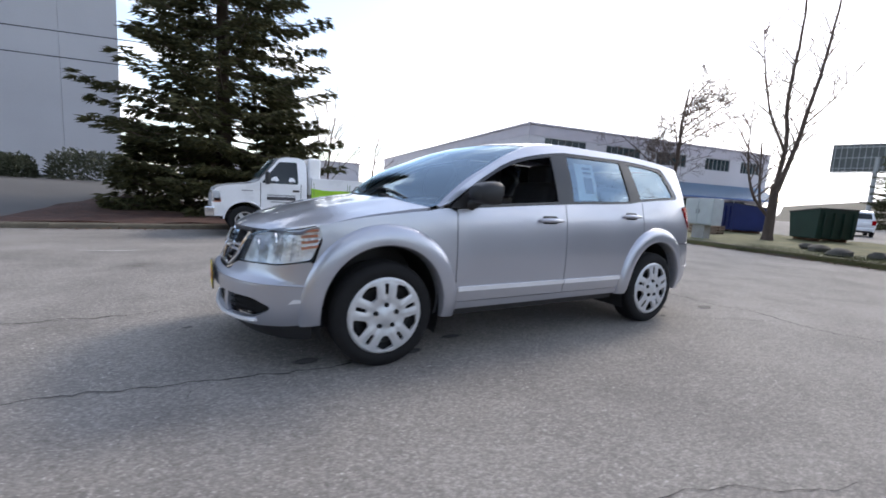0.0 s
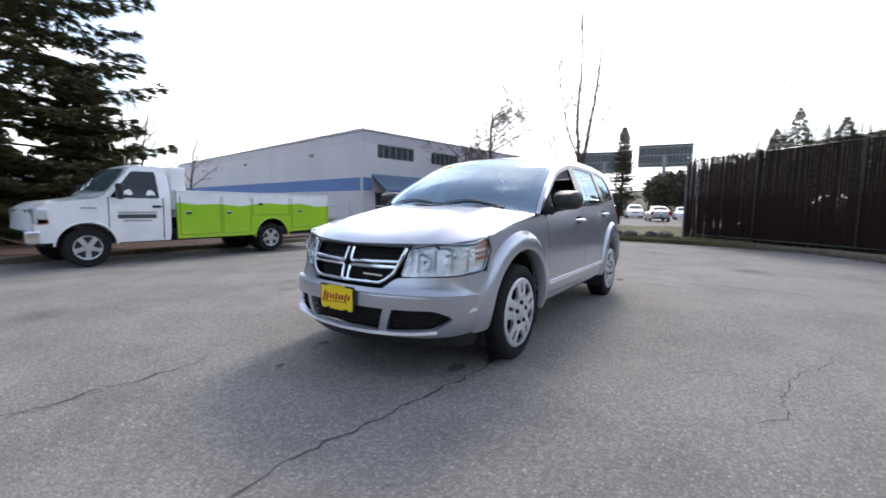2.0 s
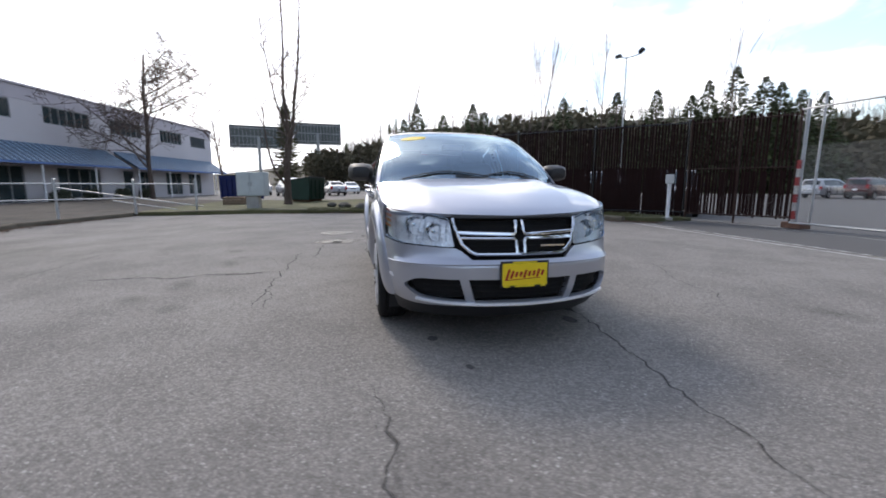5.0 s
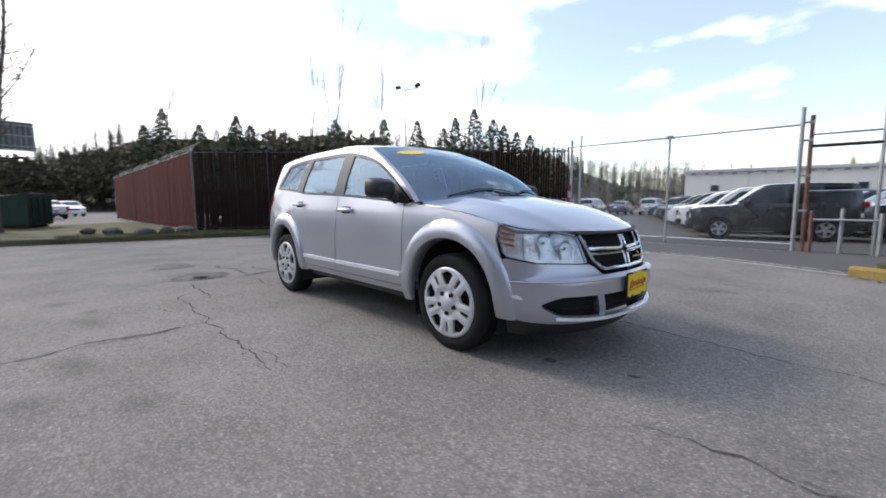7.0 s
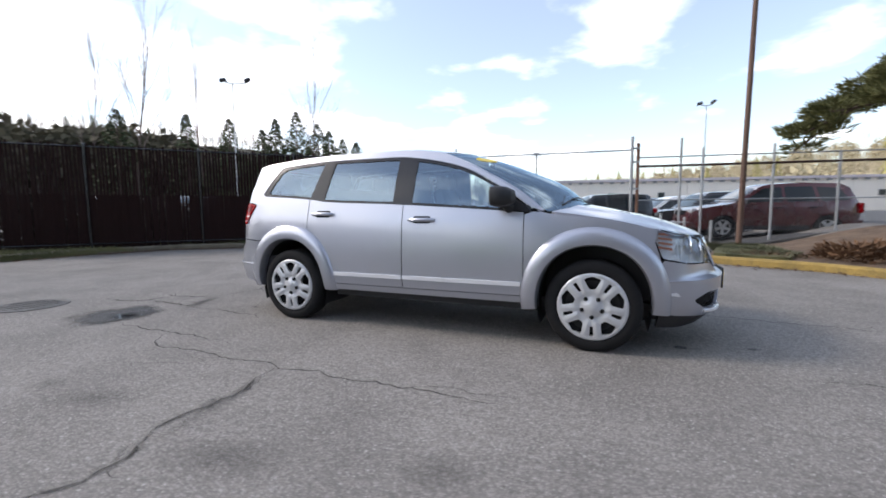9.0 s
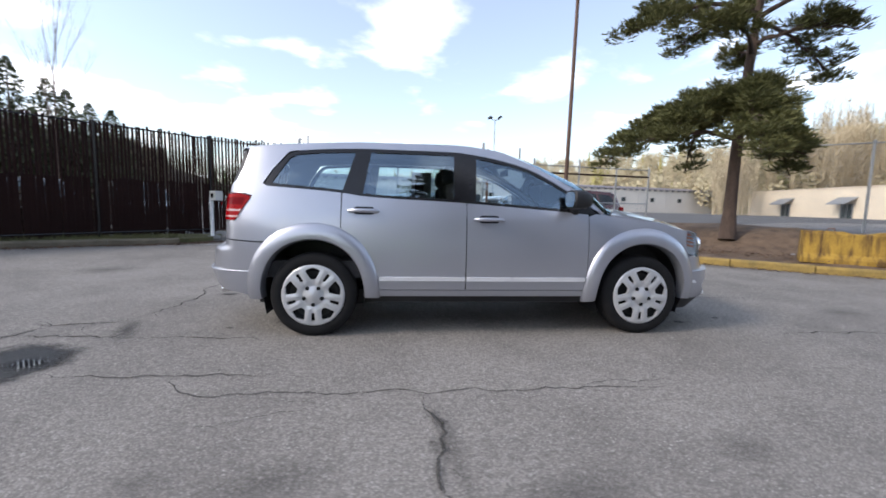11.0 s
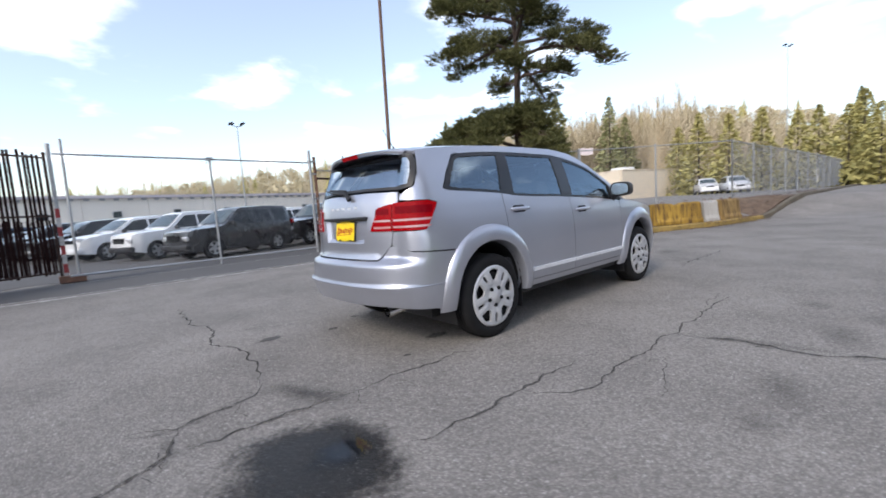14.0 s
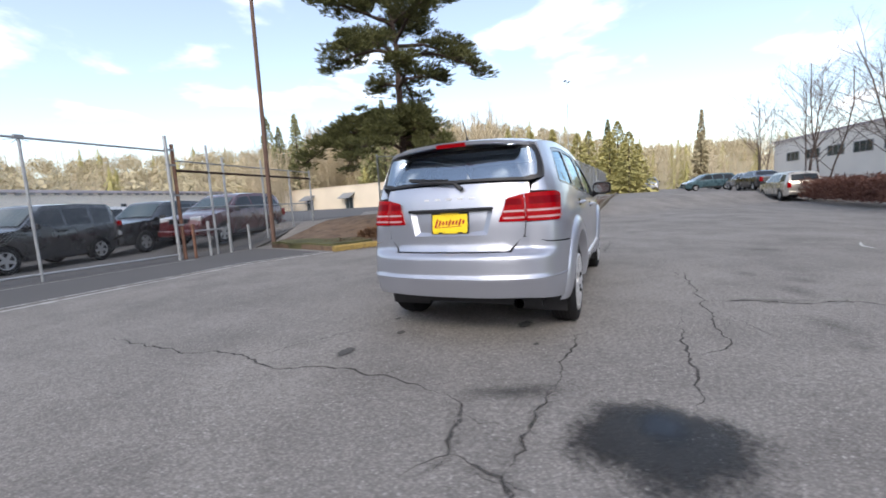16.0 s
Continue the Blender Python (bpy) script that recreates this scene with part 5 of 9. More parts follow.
NY = np.convolve(np.concatenate([np.repeat(0.0, pad), -tx, np.repeat(0.0, pad)]), kern, 'valid')
side_in = pchip([0.18, 0.30, 0.38, 0.50, 0.70, 0.90, 1.02, 1.10, 1.17, 1.30, 1.58, 1.66, 1.8], [0.10, 0.055, 0.022, 0.004, 0.0, 0.010, 0.026, 0.045, 0.062, 0.100, 0.208, 0.248, 0.32])
front_in = pchip([0.18, 0.25, 0.32, 0.42, 0.555, 0.578, 0.592, 0.70, 0.80, 0.88, 0.95, 1.05, 1.7], [0.16, 0.085, 0.022, 0.0, 0.0, 0.002, 0.036, 0.075, 0.105, 0.145, 0.20, 0.30, 0.6])
rear_in = pchip([0.18, 0.34, 0.40, 0.50, 0.535, 0.548, 0.562, 0.62, 0.70, 0.722, 0.745, 0.77, 0.98, 1.10, 1.22, 1.29, 1.58, 1.66, 1.8], [0.20, 0.085, 0.050, 0.016, 0.004, 0.0, 0.018, 0.024, 0.030, 0.040, 0.085, 0.115, 0.125, 0.140, 0.165, 0.195, 0.40, 0.46, 0.6])


def hull(s, z):
    """A point of the wrapped skin: s metres round the outline from the nose (or past the tail, mirrored), z high."""
    flip = 1.0
    if s < 0:
        s, flip = -s, -1.0
    if s > TOT:
        s, flip = 2 * TOT - s, -1.0
    nx, ny = float(np.interp(s, OS, NX)), float(np.interp(s, OS, NY))
    k = math.hypot(nx, ny)
    nx, ny = nx / k, ny / k
    wf, wr = smooth01(0.25, 0.85, nx), smooth01(0.25, 0.85, -nx)
    d = front_in(z) * wf + rear_in(z) * wr + side_in(z) * (1 - wf - wr)
    return Vector((float(np.interp(s, OS, OX)) - nx * d, flip * (float(np.interp(s, OS, OY)) - ny * d), z))


def sx(x):
    return float(np.interp(-x, -OX, OS))


def fy(y):
    half = OS <= TOT * 0.3
    return math.copysign(float(np.interp(abs(y), OY[half], OS[half])), y)


def ry(y):
    half = OS >= TOT * 0.7
    s = float(np.interp(abs(y), OY[half][::-1], OS[half][::-1]))
    return s if y >= 0 else 2 * TOT - s


rail_z = pchip([-2.3, -2.05, -1.6, -1.0, -0.3, 0.1, 0.33, 0.6, 0.8, 0.98, 1.06, 1.3, 1.6, 1.85, 2.0, 2.2], [1.51, 1.578, 1.622, 1.652, 1.656, 1.617, 1.535, 1.395, 1.282, 1.150, 1.086, 1.052, 1.014, 0.958, 0.913, 0.86])
rise = pchip([-2.4, -2.05, -1.0, -0.3, 0.1, 0.5, 0.9, 1.06, 1.3, 1.6, 1.9, 2.1], [0.04, 0.049, 0.046, 0.042, 0.027, 0.048, 0.066, 0.058, 0.052, 0.050, 0.040, 0.03])
bow = pchip([-2.3, -2.0, -1.0, -0.3, 0.1, 0.5, 0.9, 1.1, 1.4, 1.98], [-0.16, -0.12, 0.0, 0.05, 0.15, 0.24, 0.30, 0.28, 0.20, 0.0])
SF = sx(1.985)
edge = [hull(s, 0.893 - 0.02 * (1 - s / SF)) for s in np.linspace(0, SF, 60)]
edge[-1].z = rail_z(1.985)
EY, EX, EZ = [p.y for p in edge], [p.x for p in edge], [p.z for p in edge]


def base_top(s, v):
    x0 = float(np.interp(s, OS, OX))
    r = hull(s, rail_z(x0))
    a = abs(v)
    return Vector((r.x + bow(x0) * (1 - a ** 2.2), r.y * v, r.z + rise(x0) * (1 - a ** 2.8)))


def top(s, v):
    """A point of the upper skin: hood, windscreen or roof; v runs across from -1 to 1."""
    p = base_top(s, v)
    k = 1 - smooth01(0, 1, (s - SF) / (sx(1.15) - SF))
    if k > 0:
        q = base_top(SF, v)
        yy = abs(q.y)
        c = Vector((float(np.interp(yy, EY, EX)), q.y, float(np.interp(yy, EY, EZ))))
        p = p + (c - q) * k
    return p


AXF, AXR, HUB = 1.4455, -1.4455, 0.352
belt = pchip([-1.9, -1.83, -1.2, -1.03, -0.25, 0.73, 1.0], [1.262, 1.258, 1.213, 1.19, 1.155, 1.092, 1.070])
wtop = pchip([-1.9, -1.64, -1.3, -1.0, -0.27, -0.1, 0.33, 0.73, 0.98], [1.52, 1.545, 1.572, 1.582, 1.578, 1.560, 1.468, 1.268, 1.100])


def line(fn, a, b, n=10, off=0.0):
    return [(a + (b - a) * i / n, fn(a + (b - a) * i / n) + off) for i in range(n + 1)]


def flank(flip):
    def fn(x, z):
        p = hull(sx(x), z)
        return Vector((p.x, p.y * flip, p.z))
    return fn


def swrap(flip):
    def fn(s, z):
        p = hull(s, z)
        return Vector((p.x, p.y * flip, p.z))
    return fn


def wheel_cover(r):
    """A plastic cover with five wide spokes, each split by a slot, and five lug caps."""
    outline = [(r * math.cos(2 * math.pi * i / 72), r * math.sin(2 * math.pi * i / 72)) for i in range(72)]
    holes = []
    for k in range(5):
        a = 72 * k + 90

        def at(rr, da):
            return (rr * math.cos(radians(a + da)), rr * math.sin(radians(a + da)))
        holes.append(rounded([at(r * 0.52, -8), at(r * 0.85, -16.5), at(r * 0.90, 0), at(r * 0.85, 16.5), at(r * 0.52, 8)], 0.012, 2))
        for da in (36,):
            holes.append(rounded([at(r * 0.56, da - 4.2), at(r * 0.84, da - 3.8), at(r * 0.84, da + 3.8), at(r * 0.56, da + 4.2)], 0.006, 2))

    def dish(u, v):
        q = math.hypot(u, v) / r
        da = (math.degrees(math.atan2(v, u)) - 90 - 36 + 36) % 72 - 36
        ridge = 0.008 * math.exp(-((abs(da) - 13) / 6.5) ** 2) * smooth01(0.28, 0.5, q) * smooth01(0.96, 0.8, q)
        return Vector((u, v, ridge + 0.014 * (1 - q ** 2) + 0.006 * math.exp(-((q - 0.95) / 0.03) ** 2) - 0.010 * smooth01(0.97, 1.0, q) + 0.012 * math.exp(-(q / 0.17) ** 2) - 0.010 * math.exp(-((q - 0.33) / 0.10) ** 2)))

    return sheet(outline, dish, 0.014, 0.022, holes, axis=(0, 0, -5))


def build_car():
    car = thing("car", None, "clean silver-grey family SUV on asphalt, one front side window open", "car")
    for flip in (1, -1):
        fl, sw = flank(flip), swrap(flip)
        # front wing
        fz = line(rail_z, 1.00, 1.90, 14, -0.012)
        wing = [(0.925, 0.405)] + [(0.925, z) for z in (0.6, 0.8, 1.0, 1.055)] + [(0.985, 1.078)] + fz[1:-1] + [(1.885, 0.948), (1.862, 0.85), (1.905, 0.715), (1.90, 0.70)]
        wing += arc(AXF, HUB, 0.50, 42, 176, 22)
        panel("front_wing", sheet(wing, fl), PAINT, car)
        # doors
        fd = [(-0.160, 0.405), (0.918, 0.405)] + [(0.918, 0.8), (0.918, 1.068)] + line(belt, 0.915, -0.160, 14, -0.004)
        door = panel("front_door", sheet(fd, fl), PAINT, car)
        rd = line(belt, -0.168, -1.212, 14, -0.004) + [(-1.215, 1.0), (-1.215, 0.84)] + arc(AXR, HUB, 0.50, 62, 6, 12) + [(-0.93, 0.405), (-0.168, 0.405)]
        rdoor = panel("rear_door", sheet(rd, fl), PAINT, car)
        # sill below the doors
        panel("sill", sheet([(-0.97, 0.345), (0.97, 0.345), (0.95, 0.398), (-0.95, 0.398)], fl, 0.05, 0.03), PAINT, car)
        under = Shape()
        under.box((0, 0.74 * flip, 0.32), (1.90, 0.10, 0.09))
        part("lower_sill", under, BLACK, car, "black plastic lower sill")
        for dr, x0, x1 in ((door, -0.158, 0.90), (rdoor, -0.90, -0.172)):
            panel("side_moulding", sheet([(x0, 0.483), (x1, 0.483), (x1, 0.516), (x0, 0.516)], fl, 0.06, 0.02, lift=0.012), BRIGHT, dr, "bright silver rubbing strip")
        for dr, hx, hz in ((door, 0.03, 1.012), (rdoor, -1.03, 1.066)):
            h = Shape()
            c = fl(hx, hz)
            pts = [c + Vector((dx, flip * dy, 0.004 * (1 - abs(dx) * 8))) for dx, dy in ((-0.125, 0.004), (-0.10, 0.032), (-0.04, 0.044), (0.05, 0.044), (0.10, 0.030), (0.12, 0.006))]
            h.tube(pts, [0.012, 0.016, 0.017, 0.017, 0.016, 0.012], 8)
            part("door_handle", h, PAINT, dr, "silver pull handle", True)
            cup = rounded([(hx - 0.085, hz - 0.03), (hx + 0.085, hz - 0.03), (hx + 0.085, hz + 0.034), (hx - 0.085, hz + 0.034)], 0.03)
            panel("handle_recess", sheet(cup, fl, 0.03, 0.008, lift=0.002), GLOSSBLACK, dr)
        # rear quarter with the corner pillar, round to the rear window
        back = [(sx(-1.222), 0.845), (sx(-1.222), 1.0)] + [(sx(x), z) for x, z in line(belt, -1.222, -1.83, 8, -0.004)]
        back += [(sx(-1.875), 1.275), (sx(-1.80), 1.40), (sx(-1.68), 1.55), (sx(-1.60), 1.566)]
        back += [(sx(x), rail_z(x) - 0.004) for x in np.linspace(-1.60, -2.055, 8)]
        back += [(sx(-2.062), 1.50), (sx(-2.082), 1.40), (sx(-2.13), 1.30), (ry(0.750), 1.24), (ry(0.735), 1.20), (sx(-2.02), 1.19), (sx(-1.955), 1.172), (sx(-2.10), 0.965), (ry(0.664), 0.962), (ry(0.644), 0.858), (sx(-2.2), 0.815), (sx(-1.86), 0.80)]
        back += [(sx(x), z) for x, z in arc(AXR, HUB, 0.50, 118, 62, 16)]
        panel("rear_quarter", sheet(back, sw), PAINT, car)
        # roof rail and windscreen pillar above the side windows
        rail = [(x, z + 0.012) for x, z in line(wtop, 0.985, -1.60, 30)] + [(x, rail_z(x)) for x in np.linspace(-1.60, 1.04, 40)]
        panel("roof_rail", sheet(rail, fl, 0.04), PAINT, car)
        # window band: dark frame, panes let into it
        dlo = line(belt, 0.99, -1.84, 30) + [(-1.86, 1.275), (-1.79, 1.40), (-1.68, 1.53)] + line(wtop, -1.62, 0.96, 30, 0.008)
        w1 = [(-0.085, belt(-0.085) + 0.02)] + line(belt, 0.05, 0.73, 8, 0.02) + [(0.735, wtop(0.72) - 0.02)] + line(wtop, 0.66, -0.07, 12, -0.016)
        w2 = line(belt, -1.045, -0.275, 8, 0.02) + line(wtop, -0.265, -0.985, 8, -0.016)
        w3 = [(-1.80, 1.285)] + line(belt, -1.72, -1.21, 8, 0.022) + line(wtop, -1.115, -1.60, 8, -0.018) + [(-1.665, 1.50), (-1.74, 1.385)]
        panel("window_frame", sheet(dlo, fl, 0.045, 0.02, holes=(w1, w2, w3), lift=-0.004), GLOSSBLACK, car, "black window surround and pillars")
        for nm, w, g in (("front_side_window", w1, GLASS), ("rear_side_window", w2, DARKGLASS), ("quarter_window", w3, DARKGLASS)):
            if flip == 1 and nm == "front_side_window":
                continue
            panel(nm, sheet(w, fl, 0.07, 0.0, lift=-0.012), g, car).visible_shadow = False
        # wheel arch flares
        for ax in (AXF, AXR):
            sh = Shape()
            rings = [(0.455, -0.07), (0.462, 0.012), (0.472, 0.030), (0.50, 0.036), (0.55, 0.030), (0.585, 0.018), (0.603, 0.0), (0.606, -0.012)]
            a0, a1 = (-4, 186) if ax > 0 else (-2, 184)
            n = 48
            for r, up in rings:
                for i in range(n + 1):
                    th = radians(a0 + (a1 - a0) * i / n)
                    squash = 1.0 - 0.09 * abs(math.cos(th)) ** 2
                    x, z = ax + r * squash * math.cos(th), HUB + r * math.sin(th) * 1.01
                    p = hull(sx(x), max(z, 0.26))
                    sh.v.append(Vector((p.x, (max(p.y, 0.80) + up) * flip, z)))
            for k in range(len(rings) - 1):
                for i in range(n):
                    sh.f.append((k * (n + 1) + i, k * (n + 1) + i + 1, (k + 1) * (n + 1) + i + 1, (k + 1) * (n + 1) + i))
            part("wheel_arch_flare", sh, PAINT, car, "", True)
            well = Shape()
            wp = []
            for i in range(25):
                th = radians(-22 + 224 * i / 24)
                sq = 1.0 - 0.09 * abs(math.cos(th)) ** 2
                for yy in (max(hull(sx(ax + 0.46 * sq * math.cos(th)), 0.7).y, 0.80) - 0.045, 0.45):
                    wp.append(Vector((ax + 0.458 * sq * math.cos(th), yy * flip, HUB + 0.4625 * math.sin(th))))
            well.add(wp, [(2 * i, 2 * i + 1, 2 * i + 3, 2 * i + 2) for i in range(24)])
            well.add([p for p in wp[1::2]], [tuple(range(25))])
            part("wheel_well", well, BLACK, car, "black wheel arch liner", True)
        # wheels
        for ax in (AXF, AXR):
            wh = thing("wheel")
            wh.parent = car
            wh.matrix_basis = Matrix.Translation((ax, 0.780 * flip, HUB)) @ Euler((radians(-90 * flip), 0, 0)).to_matrix().to_4x4()
            ty_ = Shape()
            w = 0.108
            prof = [(0.20, -w + 0.04), (0.235, -w + 0.03), (0.262, -w + 0.002), (0.30, -w - 0.006), (0.335, -w + 0.004), (0.352, -w + 0.022), (0.3575, -w + 0.045)]
            for g in range(4):
                c = -w + 0.062 + g * 0.031
                prof += [(0.358, c), (0.351, c + 0.003), (0.351, c + 0.008), (0.358, c + 0.011)]
            prof += [(0.3575, w - 0.045), (0.352, w - 0.022), (0.335, w - 0.004), (0.30, w + 0.006), (0.262, w - 0.002), (0.235, w - 0.03), (0.20, w - 0.04)]
            ty_.lathe(prof, 56)
            part("tyre", ty_, RUBBER, wh, "black rubber tyre", True, fix=False)
            rim = Shape()
            rim.lathe([(0.245, 0.080), (0.236, 0.06), (0.20, 0.045), (0.06, 0.03), (0.001, 0.03)], 40)
            part("rim", rim, BLACK, wh, "black steel rim", True, fix=False)
            cv = wheel_cover(0.262)
            for i, p in enumerate(cv.v):
                cv.v[i] = p + Vector((0, 0, 0.110))
            ob = panel("wheel_cover", cv, COVER, wh, "silver plastic split-spoke wheel cover")
            for k in range(5):
                nut = Shape()
                a = radians(72 * k + 126)
                nut.lathe([(0.0001, 0.134), (0.015, 0.133), (0.019, 0.100)], 10, Matrix.Translation((0.076 * math.cos(a), 0.076 * math.sin(a), -0.004)))
                part("lug_cap", nut, RUBBER, ob, "dark lug cap", True)
        # door mirror
        mir = thing("door_mirror")
        mir.parent = car
        sh = Shape()
        c = Vector((0.74, 0.99 * flip, 1.195))
        for i, (dx, hw, hh, dz) in enumerate(((0.135, 0.02, 0.015, 0), (0.120, 0.075, 0.05, 0), (0.07, 0.108, 0.074, 0.002), (0.0, 0.118, 0.082, 0.004), (-0.035, 0.116, 0.080, 0.004), (-0.045, 0.106, 0.070, 0.004))):
            for j in range(20):
                a = 2 * math.pi * j / 20
                ca, sa = math.cos(a), math.sin(a)
                sh.v.append(c + Vector((dx, hw * math.copysign(abs(ca) ** 0.55, ca), dz + hh * math.copysign(abs(sa) ** 0.6, sa))))
        for i in range(5):
            for j in range(20):
                sh.f.append((i * 20 + j, i * 20 + (j + 1) % 20, (i + 1) * 20 + (j + 1) % 20, (i + 1) * 20 + j))
        sh.f.append(tuple(range(20)))
        part("housing", sh, BLACK, mir, "black plastic housing", True)
        gl = Shape()
        gl.add([c + Vector((-0.047, 0.098 * math.copysign(abs(math.cos(a)) ** 0.6, math.cos(a)), 0.004 + 0.063 * math.copysign(abs(math.sin(a)) ** 0.6, math.sin(a)))) for a in [2 * math.pi * j / 24 for j in range(24)]], [tuple(range(24))])
        part("mirror_glass", gl, CHROME, mir, "mirror glass")
        arm = Shape()
        arm.tube([(0.80, 0.835 * flip, 1.10), (0.785, 0.88 * flip, 1.125), (0.76, 0.93 * flip, 1.145)], [0.05, 0.04, 0.03], 10)
        part("mirror_arm", arm, BLACK, mir, "", True)
        tri = [(0.745, belt(0.745) + 0.004), (0.98, 1.078), (0.93, 1.125), (0.745, 1.255)]
        panel("mirror_base", sheet(tri, fl, 0.05, 0.01, lift=0.004), BLACK, mir)

    # hood, windscreen, roof
    def strip(s_list_front, s_list_back, v0=0.985):
        return s_list_front + s_list_back

    sh0, sh1 = SF + 0.012, sx(1.125)
    hood = [(sh0, v) for v in np.linspace(-0.985, 0.985, 24)] + [(s, 0.985) for s in np.linspace(sh0, sh1, 12)[1:]] + [(sh1, v) for v in np.linspace(0.97, -0.985, 24)] + [(s, -0.985) for s in np.linspace(sh1, sh0, 12)[1:-1]]

    def hood_fn(s, v):
        p = top(s, v)
        crease = math.exp(-((abs(v) - 0.62) / 0.10) ** 2) * 0.010 * smooth01(SF, SF + 0.25, s)
        return p + Vector((0, 0, crease + 0.004 * smooth01(SF, SF + 0.1, s)))

    panel("hood", sheet(hood, hood_fn, 0.05, 0.025), PAINT, car)
    s2, s3 = sx(1.10), sx(0.17)
    cowl = [(sh1 + 0.006, v) for v in np.linspace(-0.97, 0.97, 16)] + [(s2 + 0.04, v) for v in np.linspace(0.97, -0.97, 16)]
    panel("cowl", sheet(cowl, lambda s, v: top(s, v) - Vector((0, 0, 0.018)), 0.05, 0.02), BLACK, car, "black plastic cowl below the windscreen")
    ws = [(s2, v) for v in np.linspace(-0.965, 0.965, 20)] + [(s, 0.965) for s in np.linspace(s2, s3, 14)[1:]] + [(s3, v) for v in np.linspace(0.95, -0.965, 20)] + [(s, -0.965) for s in np.linspace(s3, s2, 14)[1:-1]]
    wsi = [(s2 + 0.05, v) for v in np.linspace(-0.92, 0.92, 20)] + [(s, 0.925) for s in np.linspace(s2 + 0.06, s3 - 0.06, 14)[1:]] + [(s3 - 0.05, v) for v in np.linspace(0.91, -0.92, 20)] + [(s, -0.925) for s in np.linspace(s3 - 0.06, s2 + 0.06, 14)[1:-1]]
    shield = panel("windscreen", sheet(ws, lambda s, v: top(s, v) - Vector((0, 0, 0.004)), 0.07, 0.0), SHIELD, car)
    shield.visible_shadow = False
    panel("windscreen_border", sheet(ws, lambda s, v: top(s, v) - Vector((0, 0, 0.009)), 0.07, 0.0, holes=(wsi,)), GLOSSBLACK, shield)
    for flip in (1, -1):
        pil = [(s, v * flip) for s, v in [(s, 0.968) for s in np.linspace(sx(1.06), s3, 20)] + [(s, 1.0) for s in np.linspace(s3, sx(1.06), 20)]]
        panel("windscreen_pillar", sheet(pil, top, 0.03, 0.02), PAINT, car)
    s4 = sx(-2.085)
    roof = [(s3 + 0.008, v) for v in np.linspace(-1, 1, 24)] + [(s, 1.0) for s in np.linspace(s3, s4, 40)[1:]] + [(s4, v) for v in np.linspace(0.98, -1, 24)] + [(s, -1.0) for s in np.linspace(s4, s3, 40)[1:-1]]

    def roof_fn(s, v):
        p = top(s, v)
        ditch = -0.010 * math.exp(-((abs(v) - 0.86) / 0.03) ** 2) * smooth01(s3, s3 + 0.2, s) * smooth01(s4, s4 - 0.3, s)
        return p + Vector((0, 0, ditch))

    panel("roof", sheet(roof, roof_fn, 0.05, 0.03), PAINT, car)
    # rear spoiler with brake light
    sp = Shape()
    for i, v in enumerate(np.linspace(-0.93, 0.93, 25)):
        p = top(s4, v)
        d = Vector((-0.044 * (1 - abs(v) ** 4 * 0.5), 0, -0.010))
        for q in (p + Vector((0.02, 0, 0.003)), p + d * 0.5 + Vector((0, 0, 0.003)), p + d, p + d + Vector((0.006, 0, -0.02)), p + Vector((-0.012, 0, -0.036))):
            sp.v.append(q)
    for i in range(24):
        for j in range(5):
            sp.f.append((i * 5 + j, i * 5 + (j + 1) % 5, (i + 1) * 5 + (j + 1) % 5, (i + 1) * 5 + j))
    spoiler = part("rear_spoiler", sp, PAINT, car, "body-coloured roof spoiler", True)
    bl = Shape()
    for v in np.linspace(-0.20, 0.20, 9):
        p = top(s4, v) + Vector((-0.047, 0, -0.016))
        bl.v += [p + Vector((-0.004, 0, 0.0)), p + Vector((0.008, 0, -0.030))]
    bl.f = [(2 * i, 2 * i + 1, 2 * i + 3, 2 * i + 2) for i in range(8)]
    part("high_brake_light", bl, RED, spoiler, "red brake light strip", fix=False)

    # front end
    nose = hull
    grille = rounded([(fy(-0.475), 0.858), (fy(-0.40), 0.70), (fy(-0.31), 0.632), (fy(0.31), 0.632), (fy(0.40), 0.70), (fy(0.475), 0.858)], 0.03)
    lamp_p = [(fy(0.50), 0.862), (fy(0.62), 0.885), (sx(2.0), 0.925), (sx(1.868), 0.950), (sx(1.868), 0.87), (sx(1.93), 0.73), (sx(2.12), 0.695), (fy(0.45), 0.682)]
    intake = rounded([(fy(-0.755), 0.425), (fy(-0.66), 0.482), (fy(0.66), 0.482), (fy(0.755), 0.425), (fy(0.66), 0.352), (fy(0.3), 0.322), (fy(-0.3), 0.322), (fy(-0.66), 0.352)], 0.05)
    upper = [(fy(-0.44), 0.672), (fy(-0.40), 0.655), (fy(-0.33), 0.602), (fy(0.33), 0.602), (fy(0.40), 0.655), (fy(0.44), 0.672)]
    right = [(sx(2.12), 0.686), (sx(1.93), 0.718), (sx(1.90), 0.695)] + [(sx(x), z) for x, z in arc(AXF, HUB, 0.50, 36, -4, 8)] + [(sx(2.05), 0.305), (fy(0.60), 0.300)]
    left = [(-s, z) for s, z in reversed(right)]
    bump = upper + right + left
    bumper = panel("front_bumper", sheet(bump, nose, 0.018, 0.03, holes=(intake,)), PAINT, car)
    bead = Shape()
    bead.tube([hull(q, 0.580 - 0.012 * (abs(q) / sx(1.95)) ** 2) + Vector((0.002, 0, 0)) for q in np.linspace(-sx(1.93), sx(1.93), 60)], 0.0065, 6)
    part("bumper_crease", bead, PAINT, bumper, "", True)
    panel("lower_intake", sheet(intake, nose, 0.05, 0.0, lift=-0.06), RUBBER, bumper, "black lower air intake")
